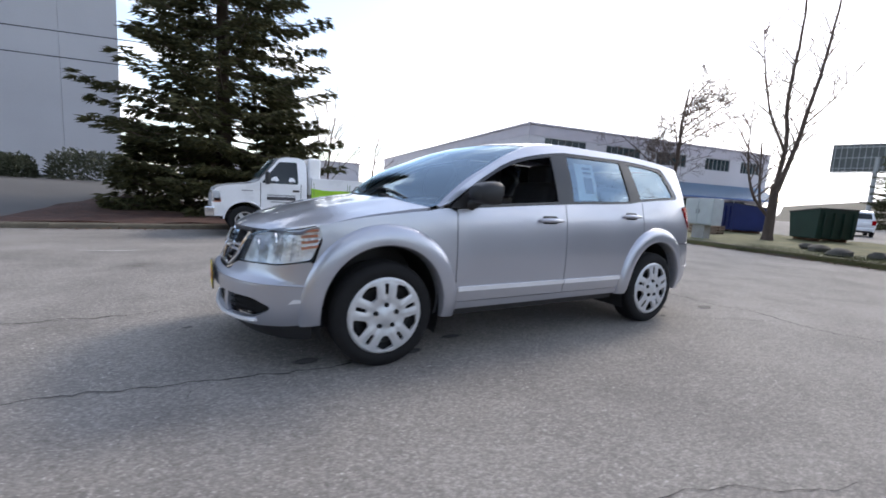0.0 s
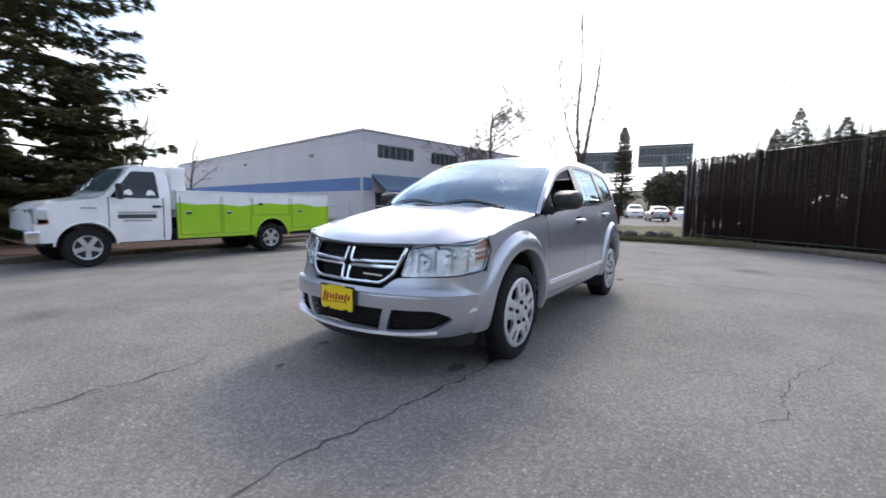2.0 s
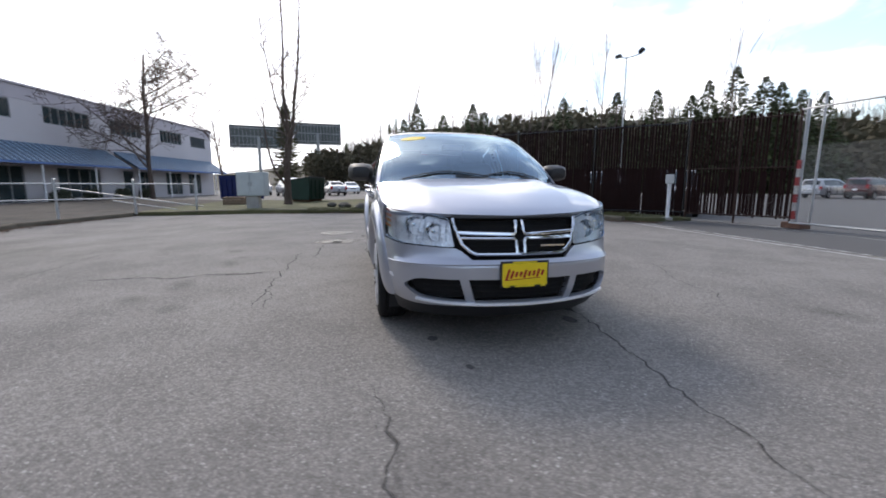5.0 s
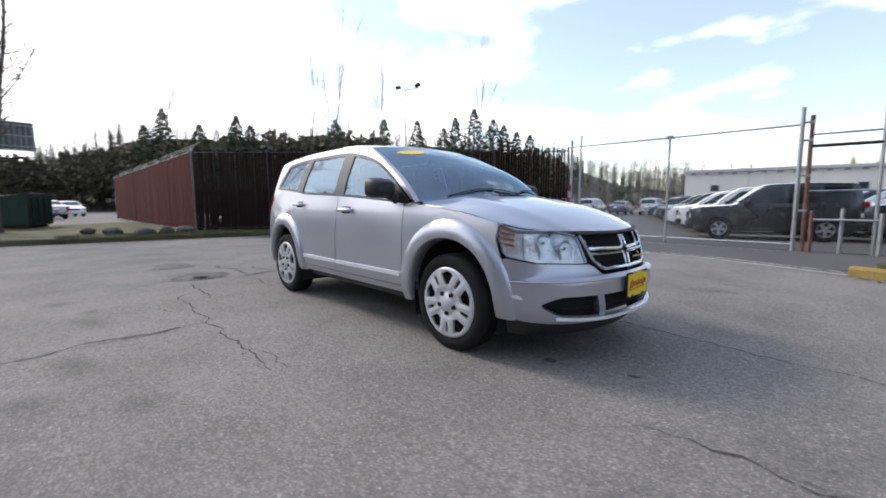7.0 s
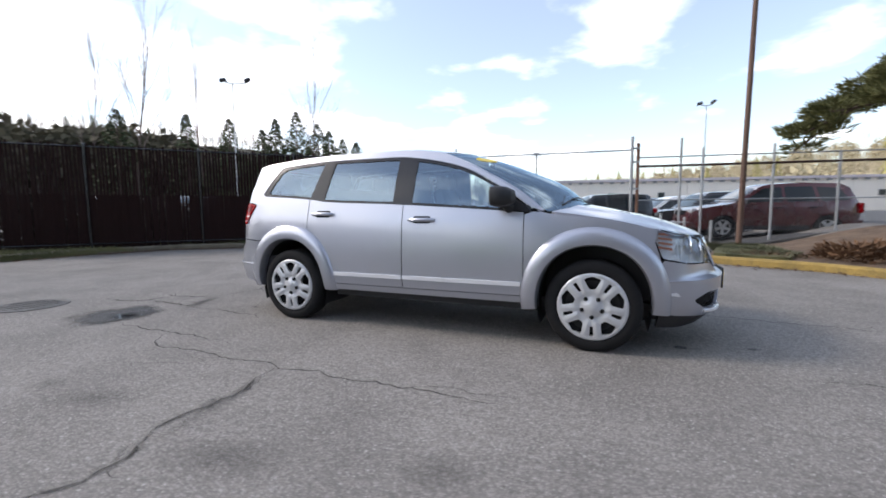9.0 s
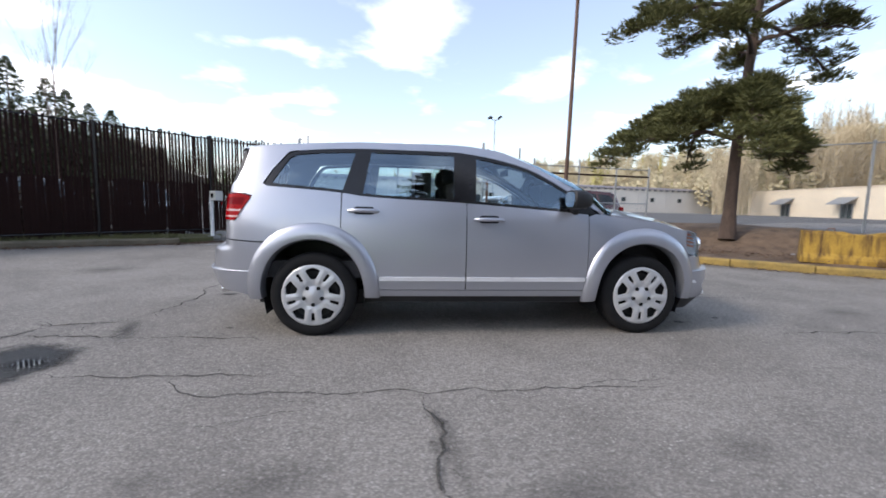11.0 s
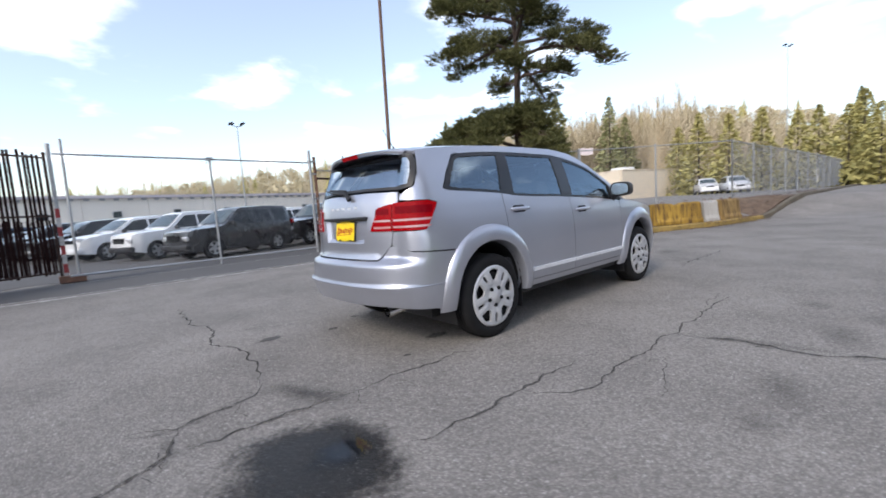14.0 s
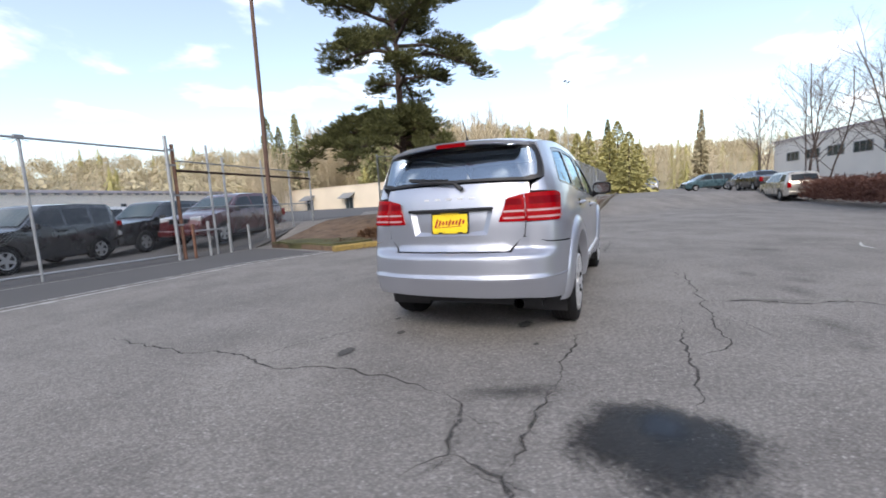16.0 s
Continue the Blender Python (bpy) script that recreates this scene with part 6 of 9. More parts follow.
    for k in range(3):
        z = 0.365 + k * 0.036
        sh = Shape()
        sh.tube([hull(s, z) - Vector((0.04, 0, 0)) for s in np.linspace(fy(-0.62), fy(0.62), 24)], 0.004, 5)
        part("intake_bar", sh, RUBBER, bumper, "", True)
    for yy in (0.36, -0.36):
        st = Shape()
        k = math.copysign(1, yy)
        poly = [(fy(yy - 0.005 * k), 0.486), (fy(yy + 0.05 * k), 0.486), (fy(yy + 0.005 * k), 0.318), (fy(yy - 0.05 * k), 0.318)]
        panel("intake_strut", sheet(poly, nose, 0.04, 0.05, lift=-0.014), PAINT, bumper)
    lip = [(s, 0.312) for s in np.linspace(fy(-0.60), fy(0.60), 20)] + [(sx(2.05), 0.312), (sx(1.92), 0.300), (sx(1.92), 0.205), (sx(2.1), 0.20), (fy(0.5), 0.20)] + [(fy(-0.5), 0.20), (-sx(2.1), 0.20), (-sx(1.92), 0.205), (-sx(1.92), 0.300), (-sx(2.05), 0.312)]
    panel("chin_lip", sheet(lip, nose, 0.05, 0.03, lift=-0.004), BLACK, bumper, "black plastic chin lip")
    edge_trim = Shape()
    edge_trim.tube([hull(s, 0.312 + 0.030 * (abs(s) / 0.76) ** 2) + Vector((0.006, 0, 0)) for s in np.linspace(fy(-0.68), fy(0.68), 34)], 0.012, 6)
    part("intake_edge", edge_trim, BRIGHT, bumper, "", True)
    grl = panel("grille", sheet(grille, nose, 0.05, 0.0, lift=-0.06), RUBBER, car, "black grille with a chrome cross")
    for k in range(7):
        z = 0.652 + k * 0.031
        wdt = 0.30 + 0.16 * min(1, (z - 0.63) / 0.14)
        sh = Shape()
        sh.tube([hull(s, z) - Vector((0.036, 0, 0)) for s in np.linspace(fy(-wdt), fy(wdt), 16)], 0.0035, 5)
        part("grille_bar", sh, RUBBER, grl, "", True)

    def chrome(path, r, name="chrome_bar"):
        sh = Shape()
        sh.tube([hull(s, z) + Vector((0.002, 0, 0)) for s, z in path], r, 8)
        return part(name, sh, CHROME, grl, "chrome bar", True)

    def run(a, b, n=12):
        return [(a[0] + (b[0] - a[0]) * i / n, a[1] + (b[1] - a[1]) * i / n) for i in range(n + 1)]

    for k in (1, -1):
        chrome(run((k * 0.028, 0.848), (k * 0.032, 0.772), 4) + run((k * 0.045, 0.760), (k * fy(0.43), 0.772), 10), 0.011)
        chrome(run((k * 0.030, 0.640), (k * 0.032, 0.722), 4) + run((k * 0.045, 0.734), (k * fy(0.415), 0.738), 10), 0.011)
        chrome(run((0, 0.634), (k * fy(0.30), 0.637), 6) + run((k * fy(0.345), 0.656), (k * fy(0.40), 0.70), 3) + run((k * fy(0.425), 0.75), (k * fy(0.475), 0.858), 4), 0.013)
    top_bar = Shape()
    top_bar.tube([hull(s, 0.866) - Vector((0.012, 0, 0)) for s in np.linspace(fy(-0.48), fy(0.48), 20)], 0.012, 6)
    part("grille_top_trim", top_bar, BLACK, grl, "", True)
    badge = Shape()
    a = hull(fy(0.24), 0.684)
    badge.box(a + Vector((0.0, 0, 0)), (0.008, 0.17, 0.012))
    part("badge", badge, CHROME, grl, "small chrome badge strip")
    for flip in (1, -1):
        sw = swrap(flip)
        lampm = rounded(lamp_p, 0.02, 3)
        hl = panel("headlight", sheet(lampm, sw, 0.04, 0.02), LENS, car, "clear-lens headlight with chrome reflectors")
        hl.visible_shadow = False
        panel("reflector_shell", sheet(lampm, sw, 0.05, 0.0, lift=-0.028), REFLECT, hl, "bright reflector housing")
        for s, z, r in ((fy(0.60), 0.775, 0.062), (fy(0.73), 0.815, 0.068)):
            p = sw(s, z)
            aim = Euler((0, radians(90), 0)).to_matrix().to_4x4()
            sh = Shape()
            sh.lathe([(r, 0.0), (r * 0.95, -0.012), (r * 0.6, -0.03), (r * 0.25, -0.038), (0.012, -0.036), (0.012, -0.006), (0.0005, -0.004)], 24, Matrix.Translation(p - Vector((0.006, 0.004 * flip, 0))) @ aim)
            part("reflector_bowl", sh, CHROME, hl, "", True, fix=False)
        for k in range(4):
            amb = [(sx(1.985), 0.79 + k * 0.035), (sx(1.985), 0.807 + k * 0.035), (sx(1.885), 0.825 + k * 0.032), (sx(1.89), 0.808 + k * 0.032)]
            panel("side_marker", sheet(amb, sw, 0.05, 0.0, lift=-0.012), AMBER, hl, "amber marker stripe")
        dark = [(fy(0.47), 0.70), (fy(0.66), 0.705), (sx(2.12), 0.715), (sx(2.12), 0.722), (fy(0.66), 0.735), (fy(0.47), 0.725)]
        panel("reflector_base", sheet(dark, sw, 0.05, 0.0, lift=-0.03), FRAME, hl)
        for sa, sb in ((fy(0.505), fy(0.515)), (fy(0.555), fy(0.562)), (fy(0.665), fy(0.668)), (fy(0.745), fy(0.75)), (fy(0.80), fy(0.805))):
            dv = [(sa, 0.715), (sa + 0.007, 0.715), (sb + 0.009, 0.862), (sb, 0.86)]
            panel("reflector_divider", sheet(dv, sw, 0.05, 0.0, lift=-0.014), FRAME, hl)
        bz = [(fy(0.46), 0.845), (fy(0.62), 0.872), (sx(2.0), 0.910), (sx(1.90), 0.935), (sx(1.90), 0.943), (sx(2.0), 0.918), (fy(0.62), 0.880), (fy(0.47), 0.853)]
        panel("headlight_bezel", sheet(bz, sw, 0.05, 0.0, lift=-0.010), GLOSSBLACK, hl)
        # bright strip painted where the bumper corner catches a highlight
        catch = rounded([(fy(0.80), 0.455), (sx(1.99), 0.462), (sx(1.94), 0.478), (sx(2.02), 0.485)], 0.006, 2)
        panel("corner_highlight", sheet(catch, sw, 0.04, 0.004, lift=0.003), BRIGHT, bumper, "bright strip drawn as a highlight on the bumper corner")
    # number plate
    def plate(m, name):
        pl = thing(name)
        pl.parent = car
        pl.matrix_basis = m
        fr = Shape()
        fr.box((0, 0, 0), (0.010, 0.322, 0.168))
        part("plate_frame", fr, BLACK, pl, "black plate frame", bevel=0.003)
        f = Shape()
        f.box((0.006, 0, 0), (0.004, 0.300, 0.142))
        part("plate_face", f, YELLOW, pl, "yellow dealer plate")
        for i in range(9):
            w = Shape()
            hgt = 0.075 if i == 0 else 0.034 + 0.018 * (i % 3 == 1)
            w.box((0.0088, -0.115 + i * 0.029, -0.002 + 0.004 * i * 0.3), (0.002, 0.016, hgt), Euler((radians(-18), 0, 0)).to_matrix())
            part("lettering_bar", w, REDINK, pl)
        for zz, ww, yy in ((-0.077, 0.13, 0.0), (0.0775, 0.16, 0.0), (-0.077, 0.03, 0.125), (-0.077, 0.04, -0.12)):
            und = Shape()
            und.box((0.0062, yy, zz), (0.003, ww, 0.009))
            part("lettering_bar", und, YELLOW, pl)
        und = Shape()
        und.box((0.0088, -0.01, -0.030), (0.002, 0.22, 0.005), Euler((radians(3), 0, 0)).to_matrix())
        part("lettering_bar", und, REDINK, pl)
        return pl

    plate(pose(2.425, 0, 0.518), "front_plate")
    # rear end
    tailm = [(ry(y), 0.752) for y in np.linspace(0.50, -0.50, 12)] + [(ry(-0.634), 0.86), (ry(-0.657), 0.965), (ry(-0.657), 1.0)] + [(ry(-0.724), 1.20), (ry(-0.726), 1.262)]
    tailm += [(ry(y), 1.262 + 0.012 * (1 - (y / 0.7) ** 2)) for y in np.linspace(-0.72, 0.72, 16)] + [(ry(0.724), 1.20), (ry(0.657), 1.0), (ry(0.657), 0.965), (ry(0.634), 0.86)]
    recess = rounded([(ry(0.385), 1.075), (ry(-0.385), 1.075), (ry(-0.33), 0.875), (ry(0.33), 0.875)], 0.02, 3)
    gate = panel("tailgate", sheet(tailm, nose, 0.035, 0.025, holes=(recess,)), PAINT, car)
    panel("plate_recess", sheet(recess, nose, 0.05, 0.0, lift=-0.035), PAINT, gate)
    rim_ = Shape()
    ring = recess
    mid = (ry(0.0), 0.985)
    for s, z in ring:
        rim_.v += [hull(s, z) + Vector((0.006, 0, 0)), hull(mid[0] + (s - mid[0]) * 0.86, mid[1] + (z - mid[1]) * (0.99 if z > mid[1] else 0.72)) + Vector((0.034, 0, 0))]
    for i in range(len(ring)):
        j = (i + 1) % len(ring)
        rim_.f.append((2 * i, 2 * i + 1, 2 * j + 1, 2 * j))
    part("recess_edge", rim_, PAINT, gate, "sloping recess edge", fix=True)
    ledge = Shape()
    ledge.tube([hull(s, 1.078) - Vector((0.006, 0, 0)) for s in np.linspace(ry(0.385), ry(-0.385), 20)], 0.013, 6)
    part("recess_ledge", ledge, BLACK, gate, "dark handle ledge", True)
    for k in range(5):
        bd = Shape()
        y = 0.20 - 0.10 * k
        p = hull(ry(y), 1.165)
        bd.box(p - Vector((0.001, 0, 0)), (0.005, 0.045, 0.016))
        part("badge", bd, BRIGHT, gate, "small chrome badge piece")
    plate(pose(-2.297, 0, 0.975, 0, -6, 180), "rear_plate")

    def mirrored(pts):
        return [(2 * TOT - q, z) for q, z in reversed(pts)]

    side_i = [(sx(-2.185), 1.325), (sx(-2.145), 1.42), (sx(-2.130), 1.49), (sx(-2.15), 1.532)]
    side_g = [(sx(-2.145), 1.30), (sx(-2.092), 1.40), (sx(-2.072), 1.50), (sx(-2.09), 1.553)]
    rg = [(ry(y), 1.282 + 0.012 * (1 - (y / 0.7) ** 2)) for y in np.linspace(0.742, -0.742, 20)] + list(reversed(mirrored(side_g))) + [(ry(y), 1.565) for y in np.linspace(-0.60, 0.60, 14)] + list(reversed(side_g))
    rgi = [(ry(y), 1.305 + 0.010 * (1 - (y / 0.7) ** 2)) for y in np.linspace(0.69, -0.69, 20)] + list(reversed(mirrored(side_i))) + [(ry(y), 1.540) for y in np.linspace(-0.58, 0.58, 14)] + list(reversed(side_i))
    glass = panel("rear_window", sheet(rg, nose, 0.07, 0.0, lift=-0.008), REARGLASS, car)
    glass.visible_shadow = False
    panel("rear_window_border", sheet(rg, nose, 0.05, 0.012, holes=(rgi,), lift=-0.004), BLACK, glass)
    for flip in (1, -1):
        sw = swrap(flip)
        outer = rounded([(ry(0.661), 1.178), (sx(-2.05), 1.185), (sx(-1.962), 1.165), (sx(-2.085), 0.968), (ry(0.661), 0.968)], 0.012, 2)
        inner = rounded([(ry(0.654), 1.176), (ry(0.505), 1.150), (ry(0.425), 0.972), (ry(0.654), 0.968)], 0.012, 2)
        for nm, pl_, par in (("tail_light", outer, car), ("tailgate_light", inner, gate)):
            tl = panel(nm, sheet(pl_, sw, 0.035, 0.02, lift=0.010), RED, par, "red tail light with two white bands")
            ss = [p[0] for p in pl_]
            lo, hi = min(ss), max(ss)
            for z0 in (0.990, 1.040):
                cut = [(lo + 0.012 + (0.02 if nm == "tail_light" else 0), z0), (hi - 0.014 - (0.03 if nm != "tail_light" else 0), z0), (hi - 0.014 - (0.02 if nm != "tail_light" else 0), z0 + 0.015), (lo + 0.012, z0 + 0.015)]
                if nm == "tail_light":
                    cut = [(sx(-2.05 + (z0 - 1.0) * 0.3), z0), (ry(0.675), z0), (ry(0.675), z0 + 0.015), (sx(-2.04 + (z0 - 1.0) * 0.3), z0 + 0.015)]
                panel("white_band", sheet(cut, sw, 0.05, 0.004, lift=0.013), WHITELENS, tl, "white reversing band")
            cut = [(lo + 0.03, 1.095), (hi - 0.05, 1.095), (hi - 0.06, 1.14), (lo + 0.04, 1.14)]
            if nm == "tail_light":
                cut = [(sx(-2.03), 1.095), (ry(0.70), 1.095), (ry(0.70), 1.150), (sx(-2.01), 1.150)]
            panel("inner_lens", sheet(cut, sw, 0.05, 0.003, lift=0.013), REDDARK, tl)
    rb_up = [(ry(y), 0.742) for y in np.linspace(-0.52, 0.52, 12)]
    flat_r = [(ry(0.62), 0.85), (ry(0.705), 0.852), (sx(-2.2), 0.806), (sx(-1.90), 0.79)] + [(sx(x), z) for x, z in arc(AXR, HUB, 0.50, 120, 182, 12)] + [(sx(-2.05), 0.362), (ry(0.6), 0.396)]
    rb = list(reversed(flat_r)) + list(reversed(rb_up)) + [(2 * TOT - s, z) for s, z in flat_r]
    rbump = panel("rear_bumper", sheet(rb, nose, 0.018, 0.03), PAINT, car)
    bead = Shape()
    bead.tube([hull(q, 0.549) - Vector((0.001, 0, 0)) for q in np.linspace(sx(-1.93), 2 * TOT - sx(-1.93), 60)], 0.0065, 6)
    part("bumper_crease", bead, PAINT, rbump, "", True)
    val = [(sx(-1.98), 0.35), (sx(-2.1), 0.352), (ry(0.6), 0.388), (ry(-0.6), 0.388), (2 * TOT - sx(-2.1), 0.352), (2 * TOT - sx(-1.98), 0.34), (2 * TOT - sx(-2.0), 0.30), (ry(-0.5), 0.31), (ry(0.5), 0.31), (sx(-2.0), 0.30)]
    panel("rear_valance", sheet(val, nose, 0.05, 0.03, lift=-0.10), BLACK, rbump, "black plastic rear valance")
    ex = Shape()
    ex.tube([(-1.90, -0.52, 0.385), (-2.12, -0.53, 0.360), (-2.30, -0.535, 0.346)], [0.034, 0.036, 0.040], 14, cap=False)
    ex.tube([(-2.299, -0.535, 0.346), (-2.18, -0.53, 0.356)], [0.036, 0.032], 14, cap=False)
    part("exhaust_pipe", ex, CHROME, car, "chrome exhaust tip", True)
    wp = Shape()
    p0, p1 = hull(ry(-0.05), 1.275) - Vector((0.03, 0, 0)), hull(ry(0.42), 1.335) - Vector((0.022, 0, 0))
    wp.tube([hull(ry(-0.12), 1.235) - Vector((0.02, 0, 0)), hull(ry(-0.06), 1.29) - Vector((0.045, 0, 0)), p1.lerp(p0, 0.5) - Vector((0.03, 0, 0)), p1 - Vector((0.02, 0, 0))], [0.022, 0.016, 0.011, 0.007], 8)
    wp.tube([hull(ry(y), 1.315 + 0.03 * (y / 0.45)) - Vector((0.008, 0, 0)) for y in np.linspace(0.02, 0.44, 8)], 0.009, 6)
    part("rear_wiper", wp, BLACK, car, "black rear wiper", True)
    an = Shape()
    b = top(sx(-1.62), 0.05)
    an.tube([b, b + Vector((-0.012, 0, 0.025)), b + Vector((-0.03, 0.0, 0.05))], [0.022, 0.014, 0.006], 8)
    an.tube([b + Vector((-0.025, 0, 0.04)), b + Vector((-0.13, 0.0, 0.20))], [0.004, 0.0025], 6)
    part("antenna", an, BLACK, car, "short black roof antenna", True)
    for v0, v1 in ((0.72, 0.06), (0.10, -0.74)):
        w = Shape()
        pts = [top(sx(1.055 - 0.05 * math.sin(3.1 * t)), v0 + (v1 - v0) * t) + Vector((0, 0, 0.009)) for t in np.linspace(0, 1, 10)]
        w.tube(pts, 0.0055, 6)
        w.tube([top(sx(1.12), v0 + 0.02), top(sx(1.075), v0 * 0.6 + v1 * 0.4) + Vector((0, 0, 0.014))], [0.009, 0.006], 6)
        part("front_wiper", w, BLACK, car, "black wiper blade", True)
    # underside and cabin
    fl_ = Shape()
    fl_.box((0.0, 0, 0.30), (3.9, 1.30, 0.12))
    fl_.box((0.0, 0, 0.40), (1.9, 1.66, 0.10))
    part("underbody", fl_, BLACK, car, "dark underbody")
    bay = Shape()
    bay.box((1.75, 0, 0.62), (0.7, 1.2, 0.5))
    bay.box((2.02, 0, 0.40), (0.36, 0.96, 0.24))
    part("engine_bay", bay, BLACK, car, "dark engine bay")
    tub = Shape()
    tub.box((-0.55, 0, 0.56), (3.0, 1.60, 0.14))
    part("cabin_floor", tub, GREYCLOTH, car, "dark cabin floor")
    dash = Shape()
    dash.prism([(0.62, 0.80), (0.58, 1.0), (0.70, 1.085), (1.10, 1.10), (1.12, 0.7), (0.7, 0.7)], -0.76, 0.76, lambda u, v, d: Vector((u, d, v)))
    part("dashboard", dash, BLACK, car, "black dashboard", bevel=0.02)
    st = Shape()
    c = Vector((0.42, 0.38, 1.02))
    tilt = Matrix.Translation(c) @ Euler((0, radians(-66), 0)).to_matrix().to_4x4()
    st.tube([tilt @ Vector((0.18 * math.cos(a), 0.18 * math.sin(a), 0)) for a in np.linspace(0, 2 * math.pi, 25)], 0.016, 8)
    st.tube([tilt @ Vector((-0.17, 0, 0)), tilt @ Vector((0.17, 0, 0))], 0.018, 6)
    st.tube([c, c + Vector((0.3, 0, -0.12))], 0.035, 8)
    part("steering_wheel", st, BLACK, car, "black steering wheel", True)
    rm = Shape()
    rm.box((0.36, 0, 1.475), (0.03, 0.25, 0.07))
    part("rear_view_mirror", rm, BLACK, car, "interior mirror", bevel=0.012)

    def seat(x, y, wide):
        s_ = thing("seat")
        s_.parent = car
        s_.matrix_basis = pose(x, y, 0.62)
        cu = Shape()
        cu.box((0.0, 0, 0.10), (0.50, wide, 0.20))
        part("cushion", cu, GREYCLOTH, s_, "dark grey cloth cushion", bevel=0.06)
        bk = Shape()
        bk.box((-0.30, 0, 0.44), (0.15, wide, 0.56), Euler((0, radians(-14), 0)).to_matrix())
        part("backrest", bk, GREYCLOTH, s_, "dark grey cloth backrest", bevel=0.06)
        for yy in ((0,) if wide < 0.7 else (-0.4, 0.4)):
            hd = Shape()
            hd.box((-0.385, yy, 0.79), (0.10, 0.27, 0.17))
            part("headrest", hd, GREYCLOTH, s_, "", bevel=0.04)

    seat(0.10, 0.38, 0.50)
    seat(0.10, -0.38, 0.50)
    seat(-0.75, 0.0, 1.36)
    # price sheet in the rear window of the driver's side
    sheet_p = [(-0.60, 1.20), (-0.36, 1.20), (-0.36, 1.52), (-0.60, 1.52)]
    pp = panel("price_sheet", sheet(sheet_p, flank(1), 0.08, 0.002, lift=-0.02), PAPER, car, "white printed price sheet inside the window")
    for k, (z0, z1) in enumerate(((1.26, 1.40), (1.43, 1.45), (1.47, 1.49))):
        panel("lettering_bar", sheet([(-0.56, z0), (-0.45, z0), (-0.45, z1), (-0.56, z1)], flank(1), 0.08, 0.0, lift=-0.017), INK, pp)
        panel("lettering_bar", sheet([(-0.56, z0), (-0.45, z0), (-0.45, z1), (-0.56, z1)], flank(1), 0.08, 0.0, lift=-0.025), INK, pp)
    ov = [(sx(0.36) + 0.055 * math.sin(a) * 1.0, -0.62 + 0.17 * math.cos(a)) for a in np.linspace(0, 2 * math.pi, 24, endpoint=False)]
    panel("windscreen_sticker", sheet(ov, lambda s, v: top(s, v) - Vector((0, 0, 0.0015)), 0.05, 0.0), YELLOW, shield, "yellow oval sticker")
    return car


build_car()

# ---- parked vehicles ----
# a style: side outline of the body, belt height, tumblehome, glass outlines, wheel places
STYLES = {
    "boxy": dict(L=4.45, W=1.82, belt=1.12, tum=0.16, r=0.36, ax=(1.36, -1.30),
                 top=[(-2.20, 0.55), (-2.22, 0.95), (-2.16, 1.14), (-2.04, 1.66), (-1.90, 1.74), (-0.9, 1.78), (0.10, 1.74), (0.22, 1.70), (0.92, 1.14), (1.05, 1.10), (1.95, 1.04), (2.14, 0.98), (2.19, 0.72), (2.22, 0.55), (2.14, 0.36)],
                 screen=(8, 7), rear=(2, 3),
                 glass=[[(0.70, 1.16), (0.16, 1.62), (-0.28, 1.64), (-0.28, 1.16)], [(-0.36, 1.16), (-0.36, 1.64), (-1.12, 1.65), (-1.12, 1.16)], [(-1.22, 1.16), (-1.22, 1.65), (-1.86, 1.62), (-1.98, 1.16)]], grille="slots"),
    "suv": dict(L=4.8, W=1.90, belt=1.10, tum=0.22, r=0.37, ax=(1.45, -1.45),
                top=[(-2.34, 0.50), (-2.38, 0.85), (-2.32, 1.12), (-2.08, 1.58), (-1.85, 1.70), (-0.8, 1.75), (0.15, 1.70), (0.38, 1.62), (1.15, 1.13), (1.30, 1.10), (2.05, 0.98), (2.30, 0.86), (2.38, 0.60), (2.30, 0.34)],
                screen=(8, 7), rear=(2, 3),
                glass=[[(0.92, 1.15), (0.30, 1.57), (-0.22, 1.62), (-0.22, 1.15)], [(-0.30, 1.15), (-0.30, 1.62), (-1.08, 1.62), (-1.14, 1.15)], [(-1.24, 1.16), (-1.18, 1.61), (-1.80, 1.56), (-2.02, 1.18)]], grille="bar"),
    "sedan": dict(L=4.7, W=1.80, belt=0.94, tum=0.30, r=0.33, ax=(1.42, -1.36),
                  top=[(-2.30, 0.42), (-2.34, 0.70), (-2.26, 0.98), (-1.55, 1.06), (-0.95, 1.36), (-0.5, 1.44), (0.1, 1.44), (0.40, 1.38), (1.12, 0.99), (1.30, 0.95), (2.05, 0.80), (2.28, 0.68), (2.34, 0.48), (2.26, 0.28)],
                  screen=(8, 7), rear=(3, 4),
                  glass=[[(0.92, 0.99), (0.34, 1.33), (-0.18, 1.38), (-0.18, 0.99)], [(-0.26, 0.99), (-0.26, 1.38), (-0.80, 1.34), (-1.25, 1.03)]], grille="bar"),
    "minivan": dict(L=5.05, W=1.95, belt=1.08, tum=0.24, r=0.34, ax=(1.55, -1.45),
                    top=[(-2.46, 0.46), (-2.50, 0.80), (-2.42, 1.12), (-2.22, 1.60), (-2.0, 1.70), (-0.8, 1.76), (0.35, 1.70), (0.60, 1.62), (1.55, 1.10), (1.68, 1.06), (2.25, 0.88), (2.44, 0.74), (2.50, 0.52), (2.42, 0.30)],
                    screen=(8, 7), rear=(2, 3),
                    glass=[[(1.25, 1.12), (0.52, 1.57), (-0.05, 1.62), (-0.05, 1.12)], [(-0.14, 1.12), (-0.14, 1.62), (-1.12, 1.63), (-1.12, 1.12)], [(-1.22, 1.12), (-1.22, 1.62), (-1.98, 1.58), (-2.20, 1.14)]], grille="bar"),
}
